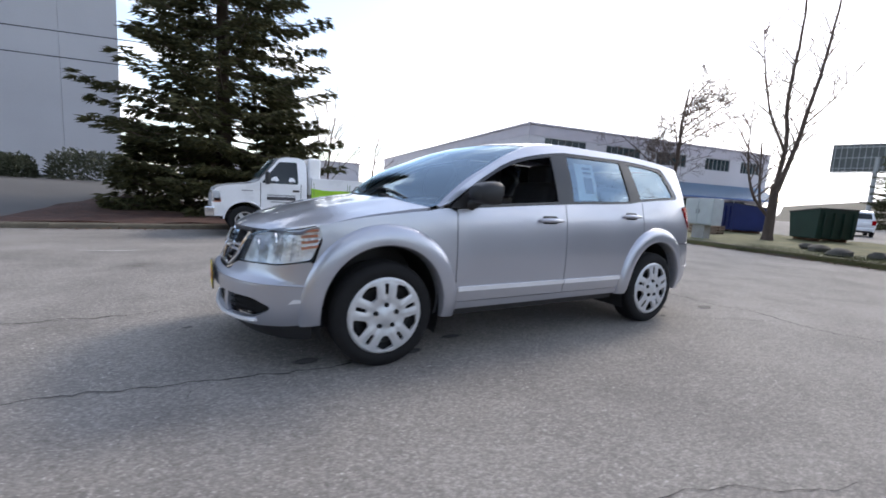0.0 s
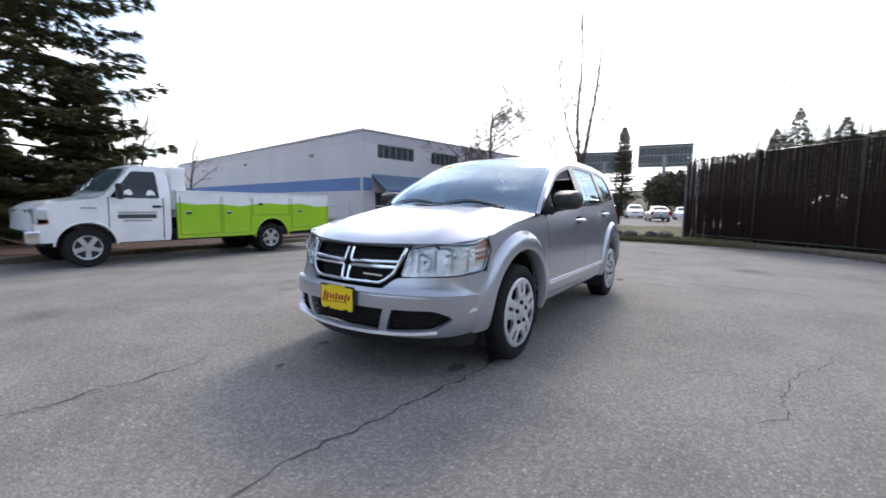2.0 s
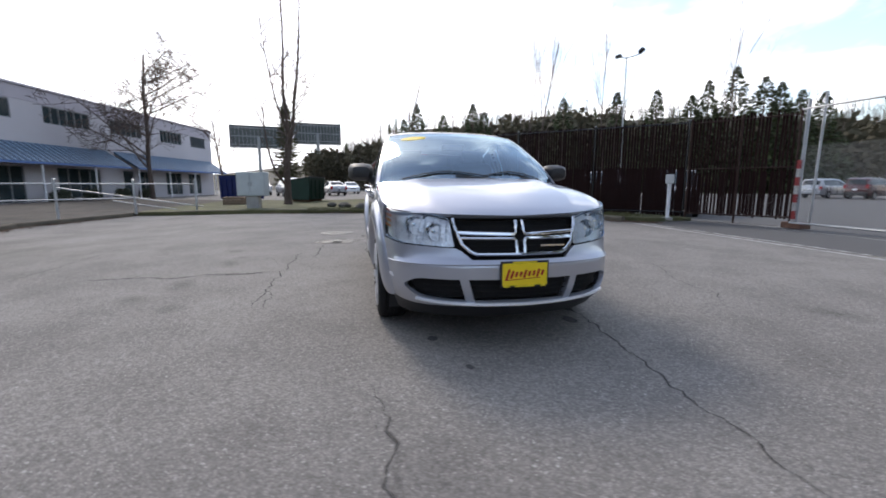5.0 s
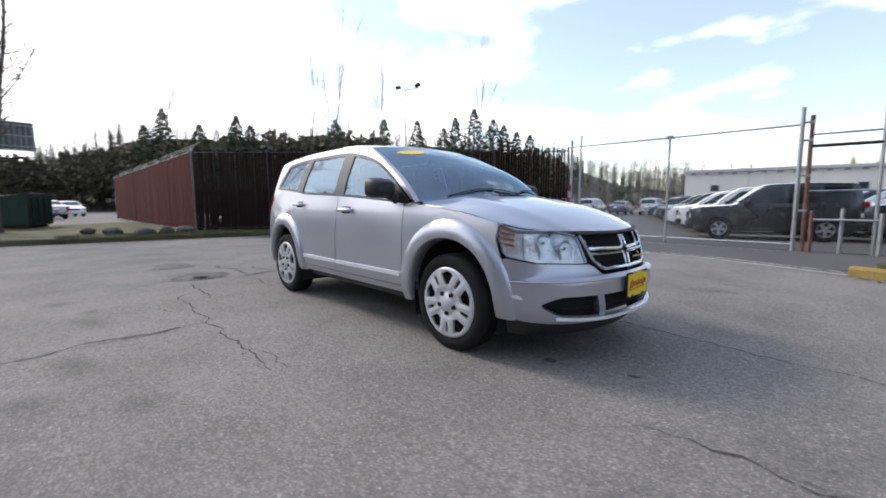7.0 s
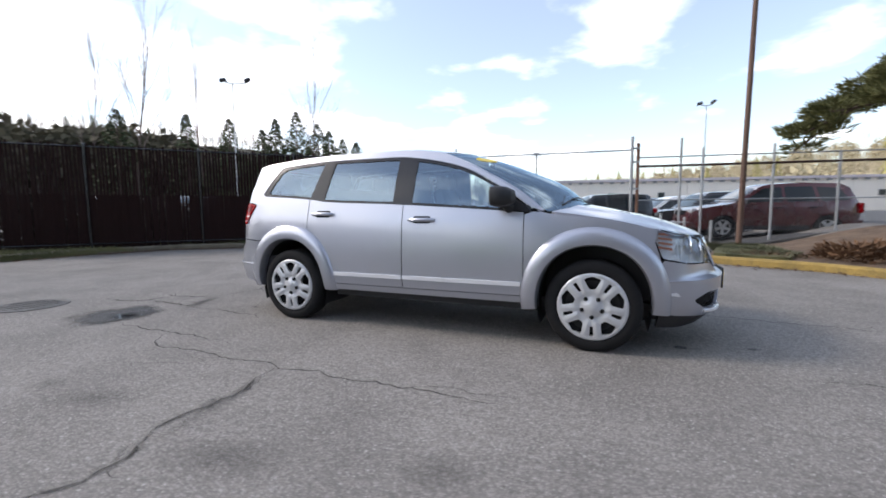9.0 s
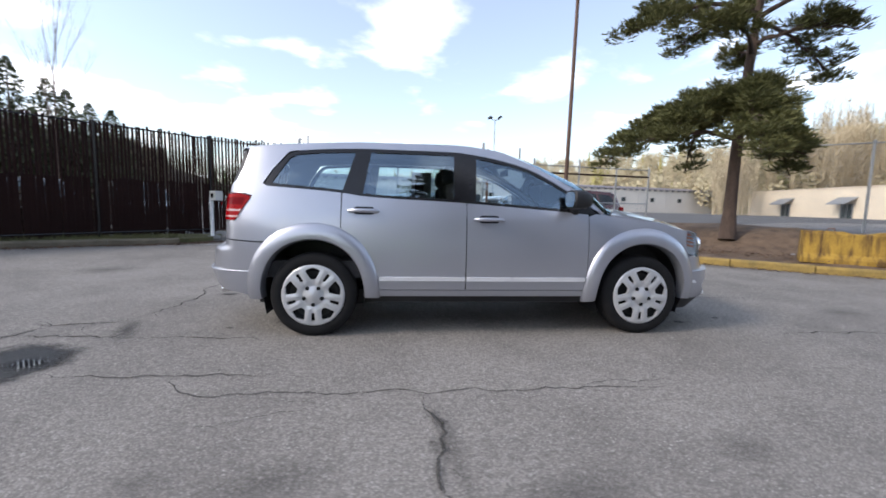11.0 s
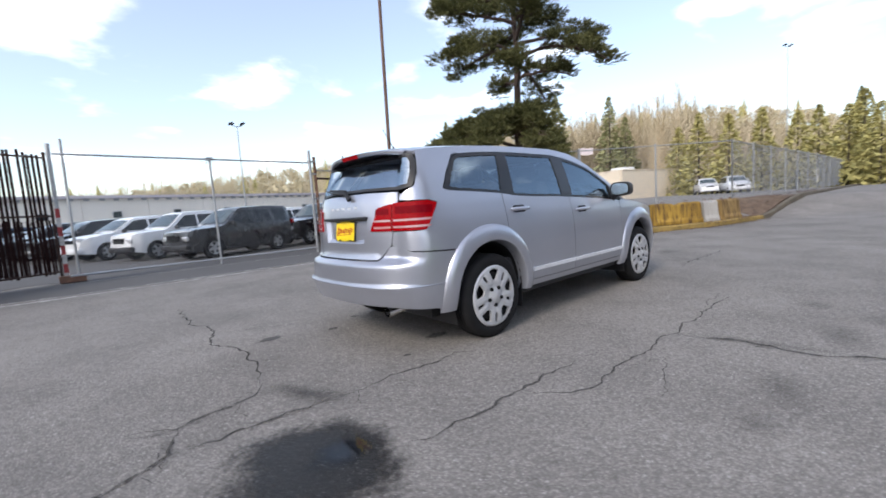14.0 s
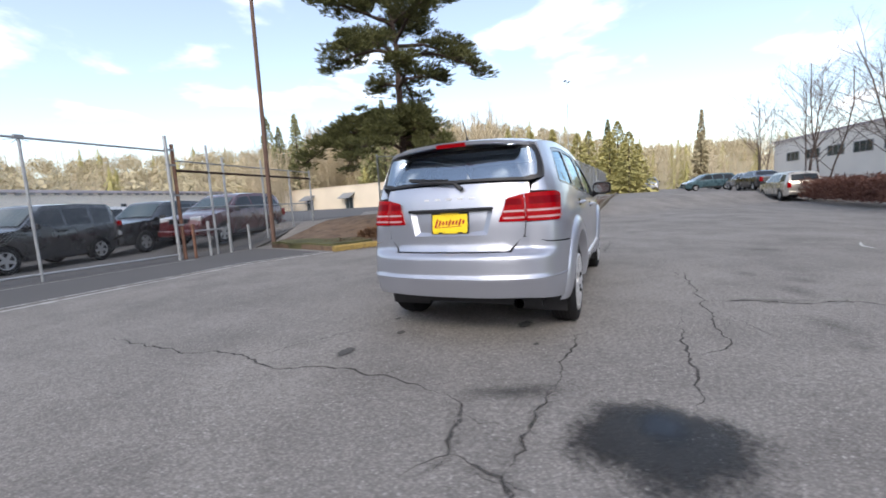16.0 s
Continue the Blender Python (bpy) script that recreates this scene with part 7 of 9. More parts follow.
RIM = surf("alloy_rim", (0.50, 0.51, 0.52), 0.35, 0.6, 0.1, 8, 60, 0.03)
GLASSDARK = surf("tinted_vehicle_glass", (0.014, 0.018, 0.02), 0.06, 0.0, 0.2, 1.0, 10, 0.0)
GLASSBLUE = surf("windscreen_dark_glass", (0.05, 0.075, 0.085), 0.05, 0.0, 0.2, 1.0, 10, 0.0)
LAMPCLEAR = surf("headlamp", (0.62, 0.64, 0.66), 0.1, 0.5, 0.1, 20, 100, 0.05)


def paint(name, col, metal=0.3):
    return surf(name, col, 0.28, metal, 0.06, 2, 60, 0.01, coat=1.0)


def wheel_of(parent, x, y, z, r, flip, w=0.21):
    wh = thing("wheel", Matrix.Translation((x, y, z)) @ Euler((radians(-90 * flip), 0, 0)).to_matrix().to_4x4())
    wh.parent = parent
    t = Shape()
    h = w / 2
    t.lathe([(r * 0.60, -h), (r * 0.92, -h), (r, -h + 0.03), (r, h - 0.03), (r * 0.92, h), (r * 0.64, h), (r * 0.62, h - 0.02)], 28)
    part("tyre", t, RUBBER, wh, "", True, fix=False)
    rim = Shape()
    rim.lathe([(r * 0.63, h - 0.02), (r * 0.58, h - 0.035), (r * 0.54, h - 0.07), (r * 0.1, h - 0.07), (0.001, h - 0.07)], 20)
    part("rim", rim, BLACK, wh, "", True, fix=False)
    sp = Shape()
    for k in range(5):
        a = 2 * math.pi * k / 5 + 0.3
        sp.box((math.cos(a) * r * 0.32, math.sin(a) * r * 0.32, h - 0.03), (r * 0.56, r * 0.22, 0.03), Euler((0, 0, a)).to_matrix())
    sp.lathe([(r * 0.62, h - 0.012), (r * 0.56, h - 0.018), (r * 0.56, h - 0.04)], 24)
    sp.lathe([(r * 0.16, h - 0.06), (r * 0.15, h - 0.01), (0.001, h - 0.006)], 14)
    part("spokes", sp, RIM, wh, "silver alloy spokes", True)


def vehicle(name, style, m, material, label, category, group="", plates=True):
    st = STYLES[style]
    v = thing(name, m, label, category, group)
    half, belt_, tum = st["W"] / 2, st["belt"], st["tum"]
    Lh = st["L"] / 2

    def width(x, z):
        w = half - 0.05 * smooth01(0.7, 0.3, z) - 0.03 * smooth01(0.85, belt_, z)
        if z > belt_:
            w -= tum * (z - belt_) / 0.55
        e = abs(x) / Lh
        return w * (1 - 0.16 * smooth01(0.80, 1.0, e) ** 1.5 - 0.02 * smooth01(0.5, 0.8, e))

    sil = [tuple(p) for p in st["top"]]
    rr_ = st["r"] + 0.045
    lower = []
    for ax in st["ax"]:
        lower += arc(ax, st["r"] - 0.02, rr_, -8, 188, 14)
    out = sil + lower + [(-2.1 * Lh / 2.25, 0.34)]
    for flip in (1, -1):
        panel("side_panel", sheet(out, lambda x, z: Vector((x, width(x, z) * flip, z)), 0.13, 0.03), material, v)
        for gl in st["glass"]:
            panel("side_window", sheet(rounded(gl, 0.05, 3), lambda x, z: Vector((x, width(x, z) * flip, z)), 0.2, 0.0, lift=0.004), GLASSDARK, v)
        tr = Shape()
        for a_, b_ in ((st["ax"][1] + 0.5, st["ax"][0] - 0.5),):
            tr.box(((a_ + b_) / 2, (half - 0.03) * flip, 0.36), (b_ - a_, 0.06, 0.12))
        part("sill", tr, BLACK, v)
        mr = Shape()
        gx = st["glass"][0][0][0]
        mr.box((gx - 0.06, (half + 0.10) * flip, belt_ + 0.06), (0.10, 0.20, 0.15))
        part("door_mirror", mr, BLACK, v, "", bevel=0.03)
        for gl in st["glass"][:2]:
            hb = Shape()
            hb.box((gl[-1][0] + 0.14, (width(gl[-1][0], belt_ - 0.12) + 0.015) * flip, belt_ - 0.12), (0.2, 0.03, 0.035))
            part("door_handle", hb, BLACK, v)
        for gl in st["glass"][:2]:
            seam = Shape()
            xx = gl[-1][0] - 0.04
            for z0 in np.linspace(0.42, belt_, 6)[:-1]:
                z1 = z0 + (belt_ - 0.42) / 5
                seam.add([Vector((xx + dx, (width(xx, z) + 0.002) * flip, z)) for dx, z in ((-0.006, z0), (0.006, z0), (0.006, z1), (-0.006, z1))], [(0, 1, 2, 3)])
            part("door_seam", seam, GLOSSBLACK, v)
        for ax in st["ax"]:
            wheel_of(v, ax, (half - 0.13) * flip, st["r"], st["r"], flip)
        hl = Shape()
        fx = sil[-3]
        hl.box((fx[0] - 0.05, (half * 0.62) * flip, fx[1] + 0.03), (0.16, 0.40, 0.16))
        part("headlight", hl, LAMPCLEAR, v, "clear headlamp", bevel=0.03)
        tl = Shape()
        rx = sil[1]
        tl.box((rx[0] + 0.03, (half * 0.80) * flip, rx[1] + 0.10), (0.12, 0.20, 0.30))
        part("tail_light", tl, RED, v, "red tail light", bevel=0.02)
    skin = Shape()
    cols = 8
    for x, z in sil:
        w = width(x, z)
        for j in range(cols + 1):
            u = -1 + 2 * j / cols
            cr = 0.03 * (1 - u * u) if z > belt_ + 0.2 or abs(x) < Lh * 0.9 else 0.0
            bowx = (0.07 if x > 0 else -0.05) * (1 - u * u) * smooth01(0.5, 1.0, abs(x) / Lh)
            skin.v.append(Vector((x + bowx, w * u, z + cr)))
    for i in range(len(sil) - 1):
        for j in range(cols):
            a_ = i * (cols + 1) + j
            skin.f.append((a_, a_ + 1, a_ + cols + 2, a_ + cols + 1))
    part("body_top", skin, material, v, "", True)
    for key, nm, mt in (("screen", "windscreen", GLASSBLUE), ("rear", "rear_window", GLASSDARK)):
        i0, i1 = st[key]
        (xa, za), (xb, zb) = sil[i0], sil[i1]
        gs = Shape()
        nrm = Vector((zb - za, 0, -(xb - xa)))
        if nrm.z < 0:
            nrm = -nrm
        nrm.normalize()
        for t in (0.10, 0.9):
            x, z = xa + (xb - xa) * t, za + (zb - za) * t
            for j in range(7):
                u = -0.86 + 1.72 * j / 6
                bowx = (0.07 if x > 0 else -0.05) * (1 - u * u) * smooth01(0.5, 1.0, abs(x) / Lh)
                gs.v.append(Vector((x + bowx, width(x, z) * u, z + 0.03 * (1 - u * u))) + nrm * 0.02)
        gs.f = [(j, j + 1, j + 8, j + 7) for j in range(6)]
        part(nm, gs, mt, v, "", True)
    fx, rx = sil[-2], sil[0]
    bp = Shape()
    bp.box((fx[0] - 0.02, 0, 0.46), (0.20, st["W"] * 0.86, 0.20))
    part("front_bumper", bp, BLACK if st["grille"] == "slots" else material, v, "", bevel=0.05)
    bp = Shape()
    bp.box((rx[0] - 0.02, 0, 0.50), (0.20, st["W"] * 0.86, 0.22))
    part("rear_bumper", bp, BLACK if st["grille"] == "slots" else material, v, "", bevel=0.05)
    gr = Shape()
    if st["grille"] == "slots":
        for k in range(7):
            gr = Shape()
            gr.box((sil[-3][0] + 0.02, -0.33 + 0.11 * k, sil[-3][1] + 0.06), (0.14, 0.06, 0.2))
            part("grille_slot", gr, GLOSSBLACK, v)
    else:
        gr.box((sil[-3][0] + 0.06, 0, sil[-3][1] - 0.02), (0.14, 0.7, 0.14))
        part("grille", gr, GLOSSBLACK, v, "dark grille")
    ub = Shape()
    ub.box((0, 0, 0.38), (st["L"] * 0.9, st["W"] * 0.72, 0.2))
    part("underbody", ub, BLACK, v)
    if plates:
        pl = Shape()
        pl.box((rx[0] - 0.14, 0, 0.80), (0.012, 0.30, 0.15))
        part("number_plate", pl, WHITEPAINT, v, "plain plate")
    return v


def spot(x, y, heading, up=0.0):
    return Matrix.Translation((x, y, ground_z(x, y) + 0.008 + up)) @ Euler((0, 0, radians(heading))).to_matrix().to_4x4()


BLK = paint("black_car_paint", (0.012, 0.012, 0.014))
CHAR = paint("charcoal_car_paint", (0.030, 0.031, 0.034))
WHT = paint("white_car_paint", (0.78, 0.79, 0.80), 0.0)
MAROON = paint("dark_red_car_paint", (0.075, 0.008, 0.010))
BLUEC = paint("dark_blue_car_paint", (0.035, 0.055, 0.10))
SILV = paint("silver_car_paint", (0.38, 0.39, 0.41), 0.5)
GREENC = paint("blue_green_car_paint", (0.06, 0.12, 0.14))
TAN = paint("champagne_car_paint", (0.50, 0.46, 0.40), 0.4)
GRP = "vehicles in the storage lot"
H0 = 200.0
row = Vector((-1.29, 2.92))
start = Vector((0.75, 14.25))
kinds = [("boxy", CHAR, "charcoal boxy off-roader parked in the lot"), ("boxy", WHT, "white boxy off-roader parked in the lot"), ("suv", WHT, "white SUV parked in the lot row"), ("suv", BLK, "black SUV parked in the lot row"),
         ("suv", CHAR, "charcoal SUV parked in the lot row"), ("sedan", SILV, "silver saloon parked in the lot row"), ("suv", BLUEC, "dark blue SUV parked in the lot row"), ("sedan", BLK, "black saloon parked in the lot row"), ("minivan", SILV, "silver minivan parked in the lot row")]
for i, (s_, c_, l_) in enumerate(kinds):
    p = start + row * i
    vehicle("car", s_, spot(p.x, p.y, H0 + (i % 3 - 1) * 1.5), c_, l_, "car", GRP)
second = [("suv", MAROON, 6.0, 12.6, 192, "dark red SUV behind the lot fence"), ("boxy", BLK, 4.9, 15.4, 196, "black off-roader behind the lot fence"), ("suv", WHT, 4.0, 18.2, 198, "white SUV behind the lot fence"),
          ("suv", BLUEC, 3.0, 21.2, 199, "dark blue SUV deeper in the lot"), ("sedan", WHT, 1.8, 24.2, 200, "white saloon deeper in the lot"), ("suv", BLK, 0.6, 27.2, 200, "black SUV deeper in the lot"), ("minivan", SILV, -0.6, 30.2, 201, "silver minivan deeper in the lot")]
for s_, c_, x, y, h, l_ in second:
    vehicle("car", s_, spot(x, y, h), c_, l_, "car", GRP)
rv = random.Random(21)
pal_ = [(WHT, "white"), (SILV, "silver"), (CHAR, "charcoal"), (BLK, "black"), (BLUEC, "dark blue"), (MAROON, "dark red")]
for i in range(16):
    c_, w_ = pal_[rv.randrange(6)]
    s_ = ("suv", "sedan", "boxy", "minivan")[rv.randrange(4)]
    vehicle("car", s_, spot(-26 + i * 3.1, 41.0 + i * 0.5, 100 + rv.uniform(-2, 2)), c_, "%s vehicle in the far lot row" % w_, "car", GRP)
# road to the east
vehicle("car", "suv", spot(27.8, -10.7, 3), TAN, "champagne SUV parked at the road's edge", "car", "vehicles along the road")
vehicle("car", "sedan", spot(33.6, -10.5, 8), BLK, "black saloon parked at the road's edge", "car", "vehicles along the road")
vehicle("car", "sedan", spot(39.2, -11.0, 10), SILV, "pale blue-silver saloon at the road's edge", "car", "vehicles along the road")
vehicle("car", "minivan", spot(48, -9.4, 105), GREENC, "blue-green minivan standing across the road", "car", "vehicles along the road")
vehicle("car", "suv", spot(53.6, -4.0, 180), SILV, "grey SUV coming from the road's far end", "car", "vehicles along the road")
vehicle("car", "sedan", spot(60.0, -10.5, 60), BLK, "dark saloon at the road's far end", "car", "vehicles along the road")
vehicle("car", "minivan", spot(47.0, 8.6, 205), WHT, "white van behind the roadside fence", "car", "vehicles behind the barriers")
vehicle("car", "suv", spot(48.6, 11.6, 205), WHT, "white SUV behind the roadside fence", "car", "vehicles behind the barriers")
# nose to the slatted fence, glimpsed between its slats
for k, (s_, c_, l_) in enumerate((("suv", CHAR, "charcoal SUV parked close behind the slatted fence"), ("minivan", BLK, "black minivan parked close behind the slatted fence"), ("suv", BLK, "black SUV parked close behind the slatted fence"), ("boxy", CHAR, "charcoal off-roader parked close behind the slatted fence"))):
    u = 2.2 + 2.75 * k
    vehicle("car", s_, spot(-13.72 + 0.673 * u - 0.74 * 4.6, 0.80 + 0.74 * u + 0.673 * 4.6, 317.7), c_, l_, "car", "vehicles behind the slatted fence")
# west lot
for i, (s_, c_, x, y, h, l_) in enumerate((("suv", WHT, -38, -7.5, 200, "white SUV in the lot past the verge"), ("sedan", SILV, -41, -3.5, 195, "silver saloon in the lot past the verge"), ("suv", SILV, -44, -11.5, 20, "silver SUV in the lot past the verge"), ("sedan", WHT, -50, -2, 10, "white saloon far in the lot"), ("minivan", WHT, -55, -8, 15, "white minivan far in the lot"))):
    vehicle("car", s_, spot(x, y, h), c_, l_, "car", "vehicles past the verge")


# ---- service truck ----
def truck():
    t = thing("service_truck", spot(0, -9.16, 0), "white cab service truck with lime-green utility body", "truck")
    W2 = 1.0
    cab_top = [(-0.02, 0.62), (-0.02, 1.90), (0.03, 2.02), (0.16, 2.07), (0.48, 2.07), (0.66, 2.01), (1.16, 1.42), (1.30, 1.35), (1.70, 1.29), (2.00, 1.24), (2.13, 1.17), (2.19, 1.02), (2.21, 0.70), (2.19, 0.50)]
    out = cab_top + [(1.93, 0.50)] + arc(1.47, 0.40, 0.47, 6, 174, 16) + [(0.95, 0.46), (0.0, 0.46)]

    def w(x, z):
        return W2 - 0.16 * smooth01(1.35, 2.15, z) - 0.10 * smooth01(1.2, 2.2, x) - 0.03 * smooth01(0.9, 0.4, z)

    for flip in (1, -1):
        panel("cab_side", sheet(out, lambda x, z: Vector((x, w(x, z) * flip, z)), 0.12, 0.03), WHITEPAINT, t, "white cab side")
        wd = rounded([(1.10, 1.37), (0.66, 1.93), (0.22, 1.95), (0.20, 1.37)], 0.05, 3)
        panel("side_window", sheet(wd, lambda x, z: Vector((x, w(x, z) * flip, z)), 0.2, 0.0, lift=0.005), GLASSDARK, t)
        for xx in (0.13, 1.12):
            dr = Shape()
            for z0 in np.linspace(0.5, 1.38, 7)[:-1]:
                dr.add([Vector((xx + dx, (w(xx, z) + 0.003) * flip, z)) for dx, z in ((-0.008, z0), (0.008, z0), (0.008, z0 + 0.147), (-0.008, z0 + 0.147))], [(0, 1, 2, 3)])
            part("door_seam", dr, GLOSSBLACK, t)
        for k, (bw, bh, bz, ink) in enumerate(((0.70, 0.035, 1.07, FRAME), (0.70, 0.085, 0.99, INK), (0.52, 0.03, 0.90, FRAME))):
            bar = Shape()
            bar.box((0.62, (w(0.62, bz) + 0.004) * flip, bz), (bw, 0.006, bh))
            part("lettering_bar", bar, ink, t, "dark lettering bar on the door")
        badge = Shape()
        badge.box((1.40, (w(1.40, 1.16) + 0.004) * flip, 1.16), (0.30, 0.006, 0.028))
        part("badge_bar", badge, FRAME, t, "grey badge bar on the wing")
        dh = Shape()
        dh.box((0.26, (w(0.26, 1.20) + 0.018) * flip, 1.20), (0.17, 0.03, 0.05))
        part("door_handle", dh, BLACK, t, "black door handle", bevel=0.012)
        lip = Shape()
        lip.tube([(x, (w(x, z) + 0.004) * flip, z) for x, z in arc(1.47, 0.40, 0.485, 4, 176, 18)], 0.020, 6)
        part("wheel_arch_lip", lip, WHITEPAINT, t, "", True)
        mr = thing("door_mirror")
        mr.parent = t
        sh = Shape()
        sh.box((0.98, (W2 + 0.20) * flip, 1.50), (0.10, 0.22, 0.32))
        part("housing", sh, BLACK, mr, "black mirror", bevel=0.04)
        sh = Shape()
        sh.tube([(0.98, W2 * 0.95 * flip, 1.46), (0.98, (W2 + 0.15) * flip, 1.46)], 0.025, 6)
        part("arm", sh, BLACK, mr)
        for ax, dual in ((1.47, 0), (-2.51, 1)):
            wheel_of(t, ax, (W2 - 0.14) * flip, 0.385, 0.385, flip, 0.22)
            if dual:
                wheel_of(t, ax, (W2 - 0.42) * flip, 0.385, 0.385, flip, 0.22)
        hl = Shape()
        hl.box((2.10, 0.72 * flip, 0.99), (0.22, 0.38, 0.30))
        part("headlight", hl, LAMPCLEAR, t, "large square headlamp", bevel=0.03)
        sm = Shape()
        sm.box((2.07, 0.895 * flip, 0.90), (0.20, 0.03, 0.11))
        part("indicator", sm, AMBER, t, "amber indicator", bevel=0.01)
        # utility body: lime panel with a wavy upper edge, white above
        by, tail, rim_z = 1.02, -4.46, 1.54
        wave = [(x, 1.27 + 0.03 * math.sin((x + 0.6) * 2.1) + 0.022 * math.sin(x * 5.3 + 1.0)) for x in np.linspace(-0.14, tail, 30)]
        arch = arc(-2.51, 0.42, 0.50, 4, 176, 14)
        green = [(-0.14, 0.48)] + wave + [(tail, 0.58), (-3.02, 0.52)] + list(reversed(arch)) + [(-2.0, 0.48)]
        panel("body_side", sheet(green, lambda x, z: Vector((x, by * flip, z)), 0.15, 0.05), LIME, t, "lime-green body side")
        white = [(x, z + 0.003) for x, z in wave] + [(tail, rim_z), (-0.14, rim_z)]
        panel("body_side_upper", sheet(white, lambda x, z: Vector((x, by * flip, z)), 0.15, 0.05), WHITEPAINT, t, "white upper body side")
        for x0, x1, z0, z1 in ((-1.12, -0.20, 0.56, 1.44), (-1.90, -1.18, 0.56, 1.44), (-3.06, -1.96, 1.0, 1.44), (-4.40, -3.14, 0.64, 1.44)):
            sm = Shape()
            for a_, b_ in (((x0, z0), (x1, z0)), ((x1, z0), (x1, z1)), ((x0, z0), (x0, z1))):
                sm.box(((a_[0] + b_[0]) / 2, (by + 0.004) * flip, (a_[1] + b_[1]) / 2), (abs(b_[0] - a_[0]) + 0.010, 0.008, abs(b_[1] - a_[1]) + 0.010))
            part("locker_seam", sm, SEAMGREEN, t)
            lt = Shape()
            lt.box(((x0 + x1) / 2 + 0.3 * (x1 - x0), (by + 0.012) * flip, (z0 + z1) / 2 + 0.06), (0.12, 0.02, 0.07))
            part("locker_latch", lt, CHROME, t, "chrome locker latch", bevel=0.01)
        fen = Shape()
        fen.tube([(x, (by + 0.012) * flip, z) for x, z in arc(-2.51, 0.42, 0.50, 0, 180, 18)], 0.022, 6)
        part("wheel_arch_trim", fen, LIME, t, "", True)
    core = Shape()
    core.box((-2.28, 0, 0.86), (4.26, 0.80, 0.9))
    core.box((-2.28, 0, 1.20), (4.2, 1.9, 0.3))
    part("chassis_core", core, BLACK, t, "dark chassis between the lockers")
    skin = Shape()
    for x, z in cab_top:
        for j in range(7):
            u = -1 + j / 3
            skin.v.append(Vector((x + 0.06 * (1 - u * u) * smooth01(0.6, 2.0, x), w(x, z) * u, z + 0.035 * (1 - u * u) * smooth01(0.6, 1.5, z))))
    for i in range(len(cab_top) - 1):
        for j in range(6):
            a_ = i * 7 + j
            skin.f.append((a_, a_ + 1, a_ + 8, a_ + 7))
    part("cab_top", skin, WHITEPAINT, t, "white cab roof and hood", True)
    ws = Shape()
    for x, z in ((1.12, 1.47), (0.72, 1.95)):
        for j in range(7):
            u = -0.88 + 1.76 * j / 6
            ws.v.append(Vector((x + 0.05 * (1 - u * u), w(x, z) * u, z + 0.035 * (1 - u * u))) + Vector((0.02, 0, 0.02)))
    ws.f = [(j, j + 1, j + 8, j + 7) for j in range(6)]
    part("windscreen", ws, GLASSBLUE, t, "", True)
    gr = Shape()
    gr.box((2.19, 0, 0.96), (0.06, 0.98, 0.30))
    part("grille", gr, GLOSSBLACK, t, "dark grille")
    bp = Shape()
    bp.box((2.25, 0, 0.62), (0.22, 1.92, 0.25))
    part("front_bumper", bp, CHROME, t, "chrome bumper", bevel=0.04)
    tag = Shape()
    tag.box((-0.24, 0, 1.60), (0.34, 1.80, 0.98))
    part("headboard", tag, WHITEPAINT, t, "white headboard behind the cab", bevel=0.05)
    ch = Shape()
    ch.box((-1.15, 0, 0.50), (6.3, 0.9, 0.2))
    ch.box((-2.28, 0, 0.62), (4.24, 1.9, 0.10))
    part("chassis", ch, BLACK, t, "black chassis")
    for flip in (1, -1):
        bx = Shape()
        bx.box((-2.30, flip * 0.77, 1.24), (4.28, 0.44, 0.56))
        part("locker_box", bx, WHITEPAINT, t)
        rail_ = Shape()
        rail_.box((-2.30, flip * 0.80, 1.557), (4.34, 0.46, 0.03))
        part("locker_top", rail_, BRIGHT, t, "bright locker top")
    tg = Shape()
    tg.box((-4.43, 0, 1.02), (0.05, 1.10, 0.80))
    part("tailgate", tg, WHITEPAINT, t)
    rb = Shape()
    rb.box((-4.60, 0, 0.58), (0.26, 2.0, 0.14))
    part("rear_bumper", rb, CHROME, t, "bright step bumper", bevel=0.02)
    return t


truck()

# ---- trees ----


def tuft(sh, p, d, up, length, width, n, rnd):
    """A spray of narrow leaves from p along d."""
    d = d.normalized()
    s = d.cross(up)
    if s.length < 0.01:
        s = d.orthogonal()
    s.normalize()
    for i in range(n):
        a = (i / max(1, n - 1) - 0.5) * 1.7 + rnd.uniform(-0.15, 0.15)
        q = (d * math.cos(a) + s * math.sin(a) + Vector((0, 0, rnd.uniform(-0.25, 0.25)))).normalized()
        side = q.cross(Vector((rnd.uniform(-1, 1), rnd.uniform(-1, 1), rnd.uniform(-1, 1)))).normalized() * width * 0.5
        b = p + d * length * rnd.uniform(-0.1, 0.25)
        L = length * rnd.uniform(0.6, 1.1)
        k = len(sh.v)
        sh.v += [b - side * 0.4, b + q * L * 0.5 - side, b + q * L, b + q * L * 0.5 + side, b + side * 0.4]
        sh.f.append((k, k + 1, k + 2, k + 3, k + 4))


def trunk_shape(pts, rads, n=12):
    sh = Shape()
    sh.tube(pts, rads, n)
    return sh


